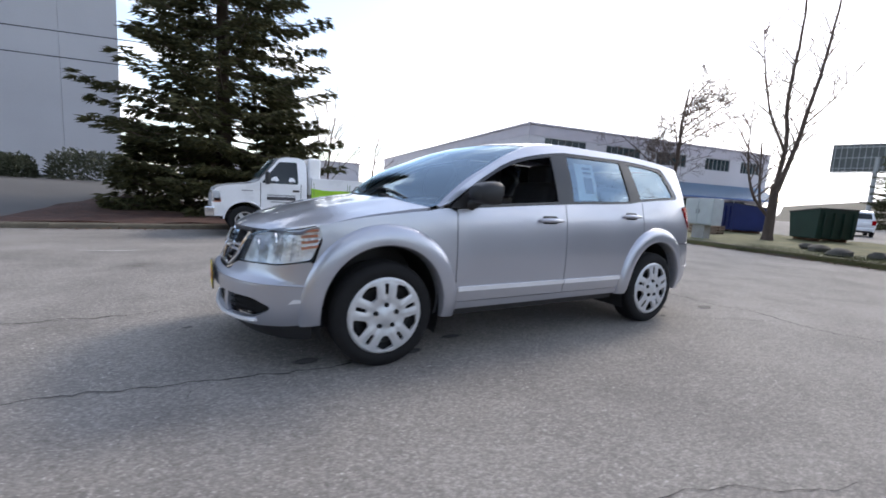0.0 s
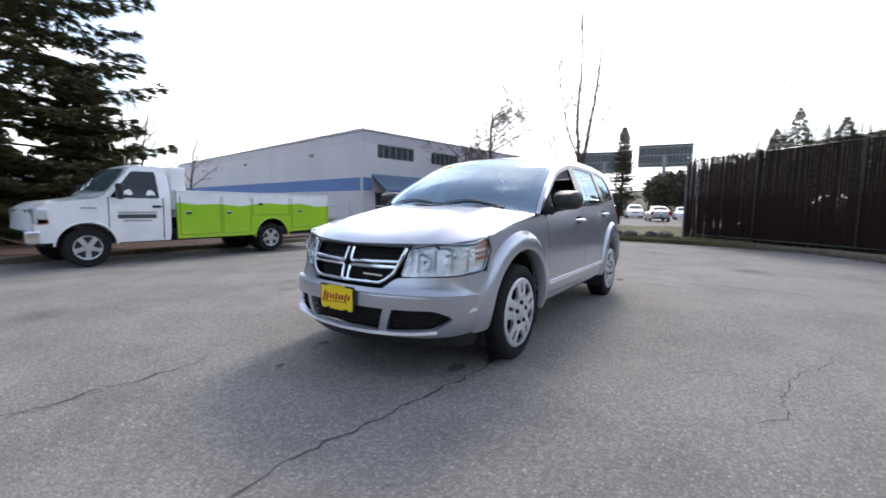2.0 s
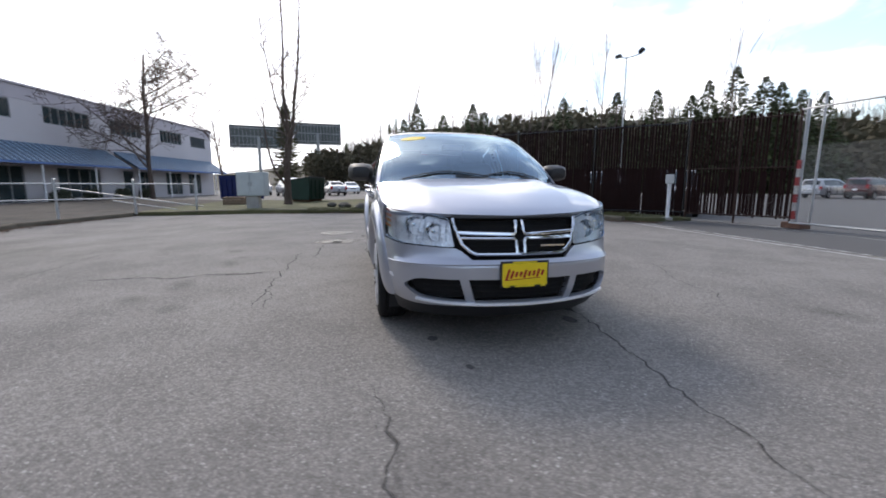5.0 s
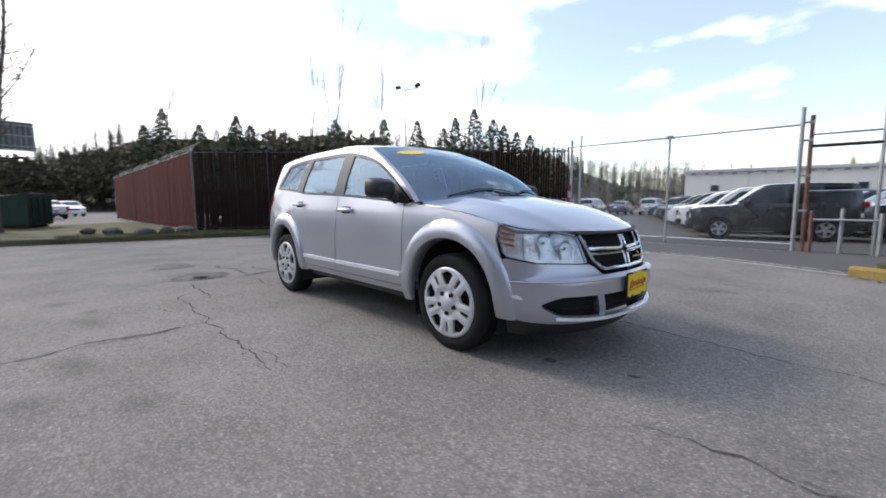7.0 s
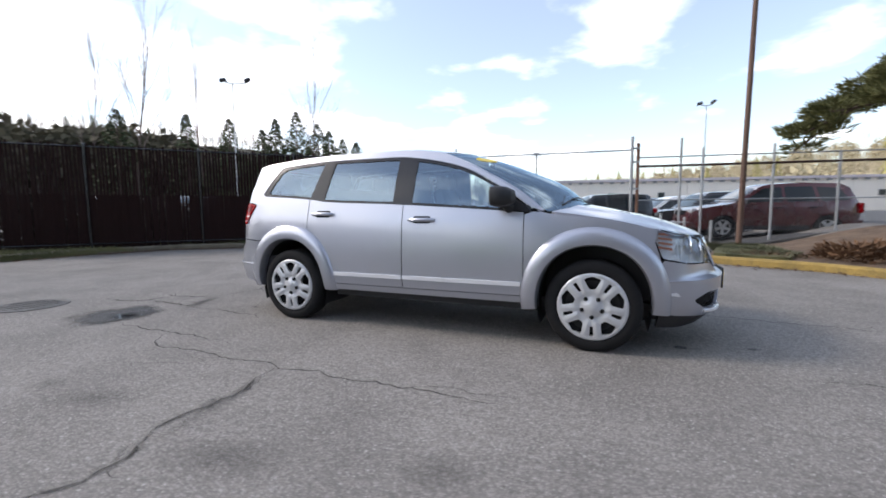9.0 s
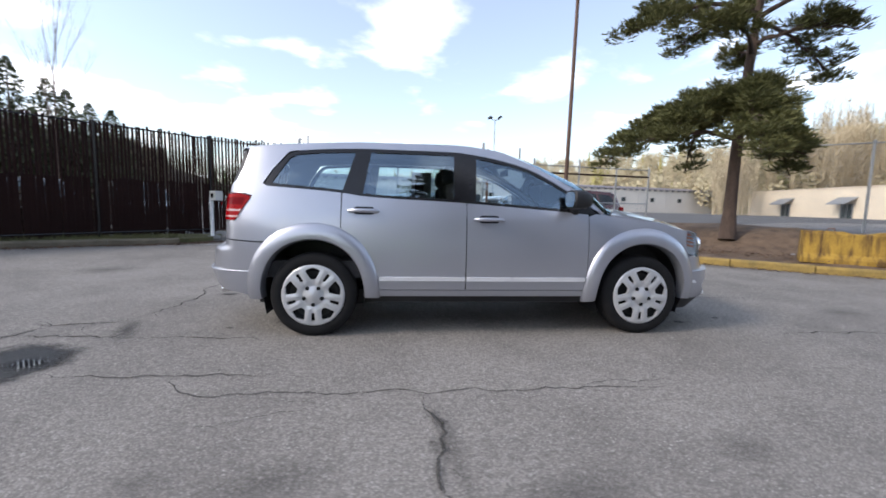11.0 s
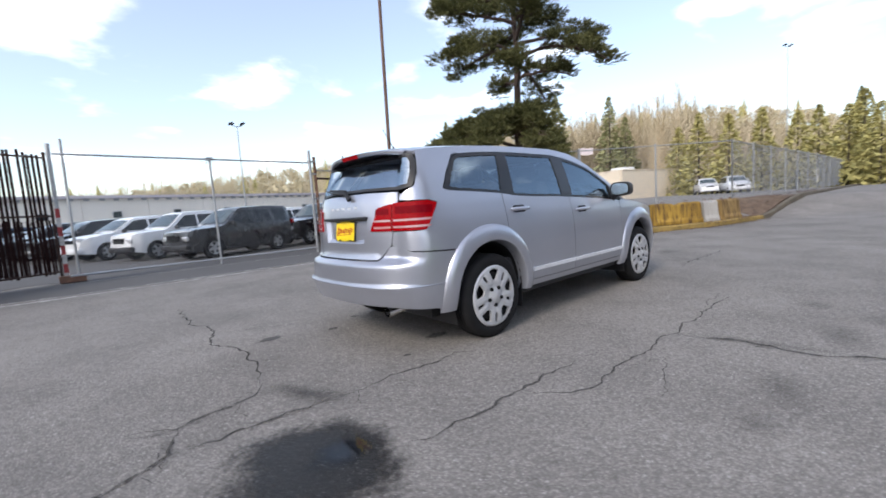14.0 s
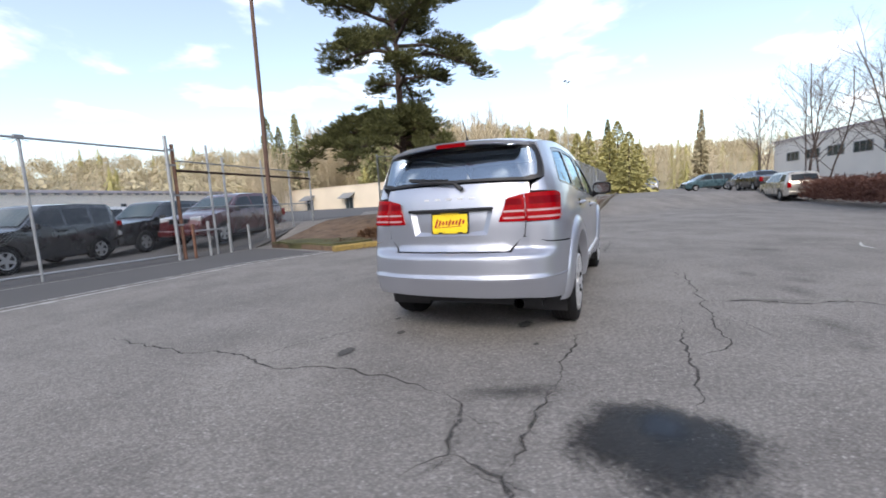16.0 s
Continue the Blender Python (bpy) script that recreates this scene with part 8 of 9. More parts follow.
def conifer(x, y, h, spread, seed, label, base_clear=0.3, droop=0.3, dens=1.0, base=None, airy=0.0):
    rnd = random.Random(seed)
    z0 = ground_z(x, y) + 0.1 if base is None else base
    t = thing("spruce_tree", Matrix.Translation((x, y, z0)), label, "tree")
    part("trunk", trunk_shape([(0, 0, -0.3), (0.05, 0, h * 0.3), (0, 0.05, h * 0.7), (0, 0, h)], [h * 0.020, h * 0.014, h * 0.008, 0.02]), DARKBARK, t, "dark rough bark", True)
    leaf, limb = Shape(), Shape()
    z = base_clear
    while z < h * 0.985:
        f = z / h
        reach = spread * (1 - f) ** (0.75 - 0.2 * airy) * (0.75 - 0.22 * airy + (0.25 + 0.22 * airy) * min(1, f / (0.18 + 0.10 * airy)))
        cnt = max(4, int(8 * dens * (1 - 0.3 * f) * (1 - 0.22 * airy * smooth01(0.10, 0.24, f))))
        off = rnd.uniform(0, 6.3)
        for i in range(cnt):
            a = off + 2 * math.pi * i / cnt + rnd.uniform(-0.35, 0.35)
            r = reach * rnd.uniform(0.62, 1.12)
            if rnd.random() < 0.10 + 0.12 * airy:
                r *= 0.5
            d = Vector((math.cos(a), math.sin(a), 0))
            pts = []
            steps = max(3, int(r / 0.30))
            dz = rnd.uniform(-0.05, 0.15)
            for s in range(steps + 1):
                u = s / steps
                pts.append(Vector((0, 0, z)) + d * r * u + Vector((0, 0, -droop * r * (u ** 1.2) * (1 - 0.55 * u) + dz * u * r + 0.22 * r * max(0, u - 0.7))))
            limb.tube(pts, [0.045 * (1 - f) * (1 - 0.8 * s / steps) + 0.006 for s in range(steps + 1)], 4, False)
            for s in range(1, steps + 1):
                u = s / steps
                if u < 0.18 + 0.17 * airy * smooth01(0.20, 0.34, f):
                    continue
                wid = 0.55 * (0.35 + 0.65 * math.sin(math.pi * min(1, u * 0.85 + 0.1))) * min(1, reach / 1.5 + 0.3)
                fwd = (pts[s] - pts[s - 1]).normalized()
                for sd in (-1, 1):
                    q = Vector((-d.y, d.x, 0)) * sd
                    for m in range((3 if reach < 2.6 else 2) + (2 if airy else 0)):
                        e = pts[s] + q * wid * rnd.uniform(0.05, 0.75) + Vector((0, 0, rnd.uniform(-0.16, 0.06)))
                        tuft(leaf, e, fwd * 0.8 + q * 0.8 + Vector((0, 0, -0.45)), Vector((0, 0, 1)), 0.36, 0.050, 7, rnd)
        z += (0.20 + 0.16 * rnd.random()) * (1.25 - 0.5 * f) / dens ** 0.5 * (1 + 0.75 * airy * smooth01(0.10, 0.24, f))
    tagged(part("limb_work", limb, BARK, t, "", True, fix=False), kind="stuff")
    tagged(part("crown", leaf, SPRUCE, t, "dark green needles", fix=False), kind="stuff")
    return t


conifer(1.55, -15.3, 17.0, 5.0, 4, "large dark spruce with drooping uneven branches", 0.5, 0.22, 1.0, airy=0.45)
conifer(-0.6, -15.6, 5.4, 2.3, 8, "bushy dark conifer behind the truck", 0.15, 0.15, 0.9)
conifer(4.1, -14.9, 3.0, 1.5, 9, "low dark conifer at the foot of the spruce", 0.1, 0.1, 0.9)


def pine(x, y, z0, h, label):
    """A leaning pine: a broad low umbrella of foliage, a bare gap, then irregular boughs to the top."""
    rnd = random.Random(17)
    t = thing("pine_tree", Matrix.Translation((x, y, z0)), label, "tree")
    ctr = lambda z: Vector((0.14 * z + 0.03 * math.sin(z), 0.12 * z + 0.10 * math.sin(z * 0.8), z))
    part("trunk", trunk_shape([ctr(z) + Vector((0, 0, -0.2 if z == 0 else 0)) for z in (0, 0.5, 1.5, 3, 4.5, 6, 8, h * 0.96)], [0.21, 0.155, 0.135, 0.125, 0.11, 0.09, 0.06, 0.02], 14), PINEBARK, t, "reddish scaly bark", True)
    limb, leaf = Shape(), Shape()

    def clump(c, pr, flat_, out):
        for q in range(int(150 * pr)):
            o = Vector((rnd.gauss(0, 1), rnd.gauss(0, 1), rnd.gauss(0.25, 0.8))).normalized() * pr * rnd.uniform(0.35, 1.0)
            o.z *= flat_
            tuft(leaf, c + o, o + Vector((0, 0, 0.14)) + out * 0.15, Vector((0, 0, 1)), 0.20, 0.024, 5, rnd)

    def bough(z, az, r, fall, first, n, pr, wide=0.22):
        """A limb from the trunk; n clumps on its outer part, drooping at the tip."""
        d = Vector((math.cos(az), math.sin(az), 0))
        q = Vector((-d.y, d.x, 0))
        wob = rnd.uniform(-0.12, 0.12)
        pts = []
        for s in range(9):
            u = s / 8
            pts.append(ctr(z) + d * r * u + q * wob * r * math.sin(u * 3) + Vector((0, 0, 0.35 * r * u * (1 - u) + fall * u ** 1.7 + rnd.uniform(-0.04, 0.04))))
        limb.tube(pts, [0.065 * (1 - 0.85 * s / 8) * min(1.0, r / 2.4) + 0.008 for s in range(9)], 5, False)
        for k in range(n):
            u = first + (1 - first) * ((k + rnd.random()) / n) ** 0.85
            i = min(7, int(u * 8))
            b = pts[i].lerp(pts[i + 1], u * 8 - i)
            c = b + q * rnd.uniform(-1, 1) * wide * r * (0.4 + 0.6 * math.sin(3.1 * u)) + Vector((0, 0, rnd.uniform(-0.12, 0.28)))
            limb.tube([pts[max(0, i - 1)], (pts[i] + c) / 2 + Vector((0, 0, 0.04)), c], [0.018, 0.012, 0.005], 3, False)
            clump(c, pr * rnd.uniform(0.6, 1.25), rnd.uniform(0.36, 0.62), d)

    # the umbrella: wide towards one side, falling steeply from the trunk to a low rim
    for i in range(30):
        az = i * 2.399 + rnd.uniform(-0.25, 0.25)
        side = math.cos(az - radians(142))
        reach = 2.7 + 1.3 * side
        u = (0.35, 0.7, 1.0)[i % 3] * rnd.uniform(0.8, 1.1)
        tip = 4.5 - 2.6 * u ** 0.8 - (0.3 if side > 0.5 else 0.0) + rnd.uniform(-0.25, 0.25)
        z = 2.2 + 1.6 * rnd.random()
        bough(z, az, reach * u, tip - z, 0.45, 4 + int(2.6 * reach * u), 0.37)
    # boughs above the gap: long and drooping first, shorter towards the top
    for z, deg, r, fall in ((4.7, 60, 1.8, 0.2), (4.9, -40, 2.0, 0.0), (4.6, 210, 2.2, 0.3), (5.7, 185, 3.7, -0.9), (5.4, 15, 3.6, -0.9), (5.9, 100, 2.9, -0.3), (5.6, -75, 3.1, -0.8), (6.3, 225, 3.0, 0.1), (6.1, -30, 3.3, 0.1), (6.6, 60, 2.8, 0.2), (6.9, 150, 3.0, 0.2), (7.1, -100, 2.6, 0.1), (7.3, 5, 2.9, 0.3), (7.6, 200, 2.5, 0.3)):
        bough(z, radians(deg), r, fall, 0.42, int(5.4 * r), 0.36, 0.26)
    for i in range(22):
        z = 7.6 + (h - 7.9) * (i / 22)
        wide = 2.5 * (1 - ((z - 7.4) / (h - 7.2)) ** 1.8) + 0.3
        bough(z, i * 2.4 + rnd.uniform(-0.5, 0.5), wide * rnd.uniform(0.55, 1.05), rnd.uniform(-0.2, 0.4), 0.40, 3 + int(3.8 * wide), 0.34)
    tagged(part("limb_work", limb, PINEBARK, t, "", True, fix=False), kind="stuff")
    tagged(part("crown", leaf, PINE, t, "clumped olive-green needles", fix=False), kind="stuff")
    return t


pine(7.75, 5.65, 0.60, 10.6, "leaning pine with clumped needle pads and bare gaps")


def bare_tree(x, y, h, seed, label, stems=1, spread=0.35, base=None, name="bare_tree", mat_=TWIG, deep=4, thick=1.0, fork=0.0, low=0.32, full=False):
    rnd = random.Random(seed)
    z0 = ground_z(x, y) + 0.08 if base is None else base
    t = thing(name, Matrix.Translation((x, y, z0)), label, "tree")
    trunk, limb = Shape(), Shape()

    def grow(p, d, L, r, level):
        n = 4 if level < 2 else 3
        pts, rads = [p], [r]
        q = p
        for s in range(n):
            d = (d + Vector((rnd.uniform(-1, 1), rnd.uniform(-1, 1), rnd.uniform(-0.3, 0.6))) * (0.05 if fork and level == 0 else 0.13)).normalized()
            q = q + d * L / n
            pts.append(q)
            rads.append(max(r * (1 - 0.62 * (s + 1) / n), 0.014 if full else 0.0))
        (trunk if level == 0 else limb).tube(pts, rads, 9 if level == 0 else (5 if level < 3 else 3), False)
        if level >= deep:
            return
        kids = ((9, 6, 5, 4) if not full else (13, 8, 6, 4))[min(level, 3)]
        for k in range(kids):
            u = (low if level == 0 else 0.25) + 0.68 * (k + rnd.random()) / kids
            i = min(n - 1, int(u * n))
            b = pts[i].lerp(pts[i + 1], u * n - i)
            a = rnd.uniform(0, 6.283)
            o = d.orthogonal().normalized()
            o = Matrix.Rotation(a, 3, d) @ o
            nd = (d * (1 - spread) + o * (spread * 1.5 + 0.08) + Vector((0, 0, 0.22))).normalized()
            grow(b, nd, L * rnd.uniform(0.38, 0.58) * (1.15 - 0.45 * u), r * 0.42 * (1.15 - 0.5 * u), level + 1)

    if fork:
        trunk.tube([Vector((0, 0, -0.15)), Vector((0, 0, 0.3)), Vector((0.02, 0, fork * 0.6)), Vector((0, 0, fork))], [0.24, 0.17, 0.155, 0.15], 12, False)
        for s in range(stems):
            a = s * 6.283 / stems + seed
            lean = Vector((math.cos(a) * 0.035, math.sin(a) * 0.035, 1)).normalized()
            grow(Vector((0.06 * math.cos(a), 0.06 * math.sin(a), fork - 0.15)), lean, (h - fork) * (1.0, 0.94, 0.6)[s % 3], 0.085, 0)
    for s in range(0 if fork else stems):
        a = s * 2.4 + seed
        lean = Vector((math.cos(a) * 0.06 * (stems > 1), math.sin(a) * 0.06 * (stems > 1), 1)).normalized()
        grow(Vector((0.12 * math.cos(a) * (stems > 1), 0.12 * math.sin(a) * (stems > 1), -0.1)), lean, h * rnd.uniform(0.85, 1.0), 0.016 * h * thick * (0.75 if stems > 1 else 1), 0)
    part("trunk", trunk, BARK, t, "grey-brown bark", True, fix=False)
    tagged(part("branch_work", limb, mat_, t, "thin leafless branches", fix=False), kind="stuff")
    return t




def forked_tree(x, y, label):
    """Short trunk that forks into upright stems, each with a few short side twigs."""
    rnd = random.Random(5)
    t = thing("bare_tree", Matrix.Translation((x, y, ground_z(x, y) + 0.08)), label, "tree")
    trunk = Shape()
    trunk.tube([Vector((0, 0, -0.15)), Vector((0, 0, 0.25)), Vector((0.03, 0.02, 1.3)), Vector((0.05, 0.03, 2.3))], [0.27, 0.185, 0.16, 0.14], 12, False)
    part("trunk", trunk, BARK, t, "grey-brown bark", True, fix=False)
    twigs = Shape()

    def spray(p, d, length, r, level):
        pts, q, d = [p], p, d.normalized()
        for k in range(4):
            d = (d + Vector((rnd.uniform(-0.16, 0.16), rnd.uniform(-0.16, 0.16), 0.10))).normalized()
            q = q + d * length / 4
            pts.append(q)
        twigs.tube(pts, [r * (1 - 0.2 * k) for k in range(5)], 4, False)
        if level:
            for k in range(3):
                o = Matrix.Rotation(rnd.uniform(0, 6.283), 3, d) @ d.orthogonal().normalized()
                spray(pts[1 + k].lerp(pts[2 + k], rnd.random()), d + o * 0.9, length * rnd.uniform(0.35, 0.6), r * 0.6, level - 1)

    # across the verge, depth, height along each stem, then its thickness at the fork
    for stem, r in ((((0.0, 0.0, 1.9), (0.12, 0.1, 3.6), (-0.05, 0.25, 5.6), (0.05, 0.3, 8.2), (-0.1, 0.4, 11.6)), 0.12),
                    (((0.08, 0.0, 2.0), (0.45, -0.2, 3.6), (0.75, -0.3, 5.4), (1.05, -0.25, 8.0), (1.2, -0.2, 11.0)), 0.13),
                    (((-0.05, 0.05, 0.9), (-0.75, 0.3, 1.9), (-1.05, 0.4, 3.2), (-1.15, 0.5, 5.0)), 0.085),
                    (((0.1, 0.1, 3.6), (-0.5, 0.6, 4.7), (-0.95, 0.9, 6.4), (-1.25, 1.0, 8.4)), 0.065),
                    (((0.65, -0.3, 4.6), (1.4, -0.7, 5.5), (2.2, -0.9, 7.0)), 0.045)):
        fn = [pchip([p[2] for p in stem], [p[a] for p in stem]) for a in (0, 1)]
        z0, z1 = stem[0][2], stem[-1][2]
        pts = []
        for k in range(17):
            z = z0 + (z1 - z0) * k / 16
            wob = 0.05 * noise.noise(Vector((z * 1.1, r * 40, 0.3)))
            pts.append(Vector((-0.5, 0.866, 0)) * (fn[0](z) + wob) + Vector((0.866, 0.5, 0)) * fn[1](z) + Vector((0, 0, z)))
        sh = Shape()
        sh.tube(pts, [0.8 * r * (1 - 0.82 * k / 16) for k in range(17)], 8, False)
        part("stem", sh, BARK, t, "", True, fix=False)
        for k in range(int(4.5 * (z1 - z0))):
            u = rnd.uniform(1.5, 15.5)
            b = pts[int(u)].lerp(pts[int(u) + 1], u % 1)
            a = rnd.uniform(0, 6.283)
            spray(b, Vector((math.cos(a), math.sin(a), rnd.uniform(0.3, 1.3))), rnd.uniform(0.7, 2.3) * (1.15 - u / 22), 0.024, 1 if rnd.random() < 0.7 else 0)
    tagged(part("branch_work", twigs, TWIG, t, "thin leafless twigs", fix=False), kind="stuff")


forked_tree(-17.46, -4.5, "forked leafless tree with upright stems on the verge")
bare_tree(-28.5, -15.3, 10.2, 6, "round-crowned leafless tree before the awning", 1, 0.60, thick=1.0, low=0.20, full=True)
bare_tree(-37.5, -13.0, 8.0, 8, "leafless street tree far along the office", 1, 0.45)
bare_tree(-3.2, -19.0, 5.4, 12, "thin leafless tree beside the spruce", 2, 0.3)
bare_tree(-7.8, -24.0, 5.0, 13, "small leafless tree beside the office wall", 1, 0.4)
for i, (x, y, h) in enumerate(((31, -13.5, 9), (37, -14.5, 9.5), (44, -13, 8.5), (26.5, -15.5, 9.5), (51, -15, 9), (23.5, -13.8, 7.5))):
    bare_tree(x, y, h, 30 + i, "leafless roadside tree on the far bank", 3 if i % 2 else 2, 0.42, thick=0.55, low=0.2)
for i, (x, y, h) in enumerate(((-24.5, 12, 13.0), (-30, 21, 14), (-36, 16, 14), (-44, 5, 13), (-26, 30, 14))):
    bare_tree(x, y, h, 50 + i, "tall thin leafless tree behind the slatted fence", 1, 0.15, deep=4, thick=0.32)

# red-brown hedge along the far verge
hb = Shape()
rnd = random.Random(2)
for i in range(5200):
    u = rnd.random()
    x, y = 14.2 + u * 12.5, -10.4 - 0.9 * u + rnd.uniform(-0.75, 0.75)
    z = rnd.uniform(0.02, 1.15) * (1 - 0.25 * rnd.random())
    tuft(hb, Vector((x, y, z)), Vector((rnd.uniform(-1, 1), rnd.uniform(-1, 1), 0.9)), Vector((0, 0, 1)), 0.20, 0.035, 3, rnd)
whole("low_hedge", hb, surf("red_brown_hedge_leaves", (0.11, 0.045, 0.035), 0.9, 0, 0.3, 1, 20, 0.0, col2=(0.20, 0.09, 0.06), island=0.5), "red-brown clipped winter hedge beside the road", "hedge", fix=False)


def bush(x, y, rx, ry_, h, seed, label, mat_=HEDGE, n=2600, base=None):
    rnd = random.Random(seed)
    z0 = ground_z(x, y) if base is None else base
    sh = Shape()
    for i in range(n):
        a, el = rnd.uniform(0, 6.283), math.asin(rnd.uniform(0, 1))
        k = rnd.uniform(0.72, 1.04) * (1 + 0.16 * noise.noise(Vector((math.cos(a) * 2 + seed, math.sin(a) * 2, el * 2))))
        o = Vector((math.cos(a) * math.cos(el) ** 0.5 * rx, math.sin(a) * math.cos(el) ** 0.5 * ry_, math.sin(el) * h)) * k
        tuft(sh, Vector((x, y, z0 + 0.03)) + o, o + Vector((0, 0, 0.3)), Vector((0, 0, 1)), 0.17, 0.05, 3, rnd)
    return whole("bush", sh, mat_, label, "bush", fix=False)


bush(6.9, -24.6, 2.1, 1.1, 1.45, 1, "clipped rounded grey-green hedge on the bank")
bush(10.3, -24.4, 1.1, 0.9, 1.05, 2, "small clipped bush on the bank")
bush(5.9, 5.9, 0.7, 0.5, 0.35, 5, "low straggly brown shrub in the mulch bed", surf("dry_shrub", (0.14, 0.075, 0.04), 0.9, 0, 0.3, 1, 20, 0, island=0.4), 500)
for i, (x, y) in enumerate(((-25.5, -19.2), (-28.0, -18.8), (-31.0, -18.4), (-33.6, -18.0))):
    bush(x, y, 0.55, 0.5, 0.75, 10 + i, "round clipped shrub in a bed before the shop windows", HEDGE, 420)

# dark scrub behind the slatted fence
ug = Shape()
rnd = random.Random(14)
for i in range(5200):
    u, off = rnd.random(), rnd.uniform(0.35, 3.2)
    x, y = -13.9 + 6.0 * u - 0.74 * off, 0.85 + 6.6 * u + 0.67 * off
    z = rnd.random() * (1.75 - 0.9 * u + 0.5 * noise.noise(Vector((u * 7, off, 0))))
    tuft(ug, Vector((x, y, z)), Vector((rnd.uniform(-1, 1), rnd.uniform(-1, 1), 1.2)), Vector((0, 0, 1)), 0.30, 0.05, 3, rnd)
whole("scrub", ug, surf("dark_scrub", (0.022, 0.018, 0.012), 0.9, 0, 0.3, 1, 20, 0.0, col2=(0.06, 0.045, 0.03), island=0.5), "dark tangled scrub behind the slatted fence", "scrub", kind="stuff", fix=False)

# fallen leaves and grit gathered along the kerbs
fl = Shape()
rnd = random.Random(31)
for run_, cnt, up in (([(-12.0, -4.5), (-11.5, -1.0), (-11.1, 2.6), (-10.5, 4.2), (-9.1, 5.1), (-7.5, 6.0), (-6.2, 6.65), (-5.6, 7.3)], 2600, 0.0), ([(-11.9, -9.3), (-9.0, -10.35), (-5.8, -10.0), (1.5, -9.95), (5.6, -9.9)], 1800, 0.0), ([(3.3, 5.4), (4.95, 4.55), (6.1, 3.4), (7.1, 2.5), (8.7, 1.45), (10.5, 0.55), (13.5, -0.05)], 900, 0.0), ([(4.2, 6.2), (5.5, 5.4), (7.6, 4.2), (9.6, 2.6)], 1500, 0.16), ([(10.0, 0.75), (13.5, 0.30), (17.2, -0.1), (24.0, -0.1)], 900, 0.12)):
    for i in range(cnt):
        k = rnd.randrange(len(run_) - 1)
        p = Vector(run_[k]).lerp(Vector(run_[k + 1]), rnd.random()) + Vector((rnd.gauss(0, 0.16 + up), rnd.gauss(0, 0.16 + up)))
        c = Vector((p.x, p.y, ground_z(p.x, p.y) + 0.012 + up + rnd.random() * 0.02))
        a, L = rnd.uniform(0, 6.283), rnd.uniform(0.015, 0.045)
        u, w = Vector((math.cos(a), math.sin(a), rnd.uniform(-0.3, 0.5))) * L, Vector((-math.sin(a), math.cos(a), rnd.uniform(-0.3, 0.3))) * L * 0.6
        n = len(fl.v)
        fl.v += [c - u, c + w, c + u, c - w]
        fl.f.append((n, n + 1, n + 2, n + 3))
whole("fallen_leaves", fl, surf("brown_leaves", (0.06, 0.032, 0.018), 0.9, 0, 0.3, 2, 20, 0.0, col2=(0.17, 0.095, 0.05), island=0.6), "brown fallen leaves gathered along the kerbs", "leaves", kind="stuff", fix=False)

# grass blades on the verges
gb = Shape()
rnd = random.Random(6)
for i in range(9000):
    if i % 5 < 3:
        u = rnd.random()
        x, y = -11.3 - 1.9 * rnd.random() ** 1.5 + 3.4 * smooth01(0.4, 1, u) * 1.4, -3 + 9.4 * u
        if u > 0.62:
            x, y = -10.6 + 4.2 * (u - 0.62) / 0.38 - rnd.random() * 0.8, 4.3 + 2.6 * (u - 0.62) / 0.38 + rnd.random() * 0.9
    else:
        x, y = 3.7 + 1.3 * rnd.random(), 5.6 + 3.4 * rnd.random()
    z = ground_z(x, y) + 0.13
    d = Vector((rnd.uniform(-0.5, 0.5), rnd.uniform(-0.5, 0.5), 1)).normalized()
    sd = d.orthogonal().normalized() * 0.008
    L = rnd.uniform(0.05, 0.16)
    k = len(gb.v)
    p = Vector((x, y, z - 0.02))
    gb.v += [p - sd, p + sd, p + d * L]
    gb.f.append((k, k + 1, k + 2))
whole("grass", gb, GRASS, "sparse rough grass blades on the verges", "grass", kind="stuff", fix=False)

# ---- hills and far woods ----
EL = pchip([-40, -22, -11, -2, 7, 16, 25, 37, 50, 70, 85, 100, 113, 124, 135, 150, 165, 173, 182, 200], [1.5, 2.2, 3.2, 3.6, 6.2, 8.0, 8.4, 7.4, 6.0, 4.6, 2.4, 0.8, 2.6, 6.0, 8.0, 8.0, 7.6, 7.2, 3.6, 1.0])


def hill_z(az, dist):
    return dist * math.tan(radians(EL(az))) * smooth01(85, 215, dist) * 1.0


hl, hw = Shape(), Shape()
azs = [(-40 + 240 * i / 120) for i in range(121)]
ds = [84, 110, 140, 170, 200, 230, 260]
for az in azs:
    for dd in ds:
        (hl if az <= 100 else hw).v.append(Vector((dd * math.cos(radians(az)), dd * math.sin(radians(az)), hill_z(az, dd) + 2.5 * noise.noise(Vector((az * 0.11, dd * 0.02, 0))) * smooth01(110, 200, dd) - 0.1)))
for half in (hl, hw):
    for i in range(len(half.v) // len(ds) - 1):
        for j in range(len(ds) - 1):
            half.f.append((i * len(ds) + j, (i + 1) * len(ds) + j, (i + 1) * len(ds) + j + 1, i * len(ds) + j + 1))
HILLTAN = surf("winter_hillside", (0.36, 0.30, 0.18), 0.95, 0.0, 0.3, 0.06, 1.5, 0.4, 0.4, col2=(0.52, 0.44, 0.27))
HILLDARK = surf("wooded_hillside", (0.055, 0.050, 0.035), 0.95, 0.0, 0.3, 0.06, 1.5, 0.4, 0.4, col2=(0.10, 0.085, 0.055))
whole("hill_east", hl, HILLTAN, "brown wooded winter hillside", "hill", kind="structure", smooth=True)
whole("hill_west", hw, HILLDARK, "dark wooded hillside behind the fence", "hill", kind="structure", smooth=True)
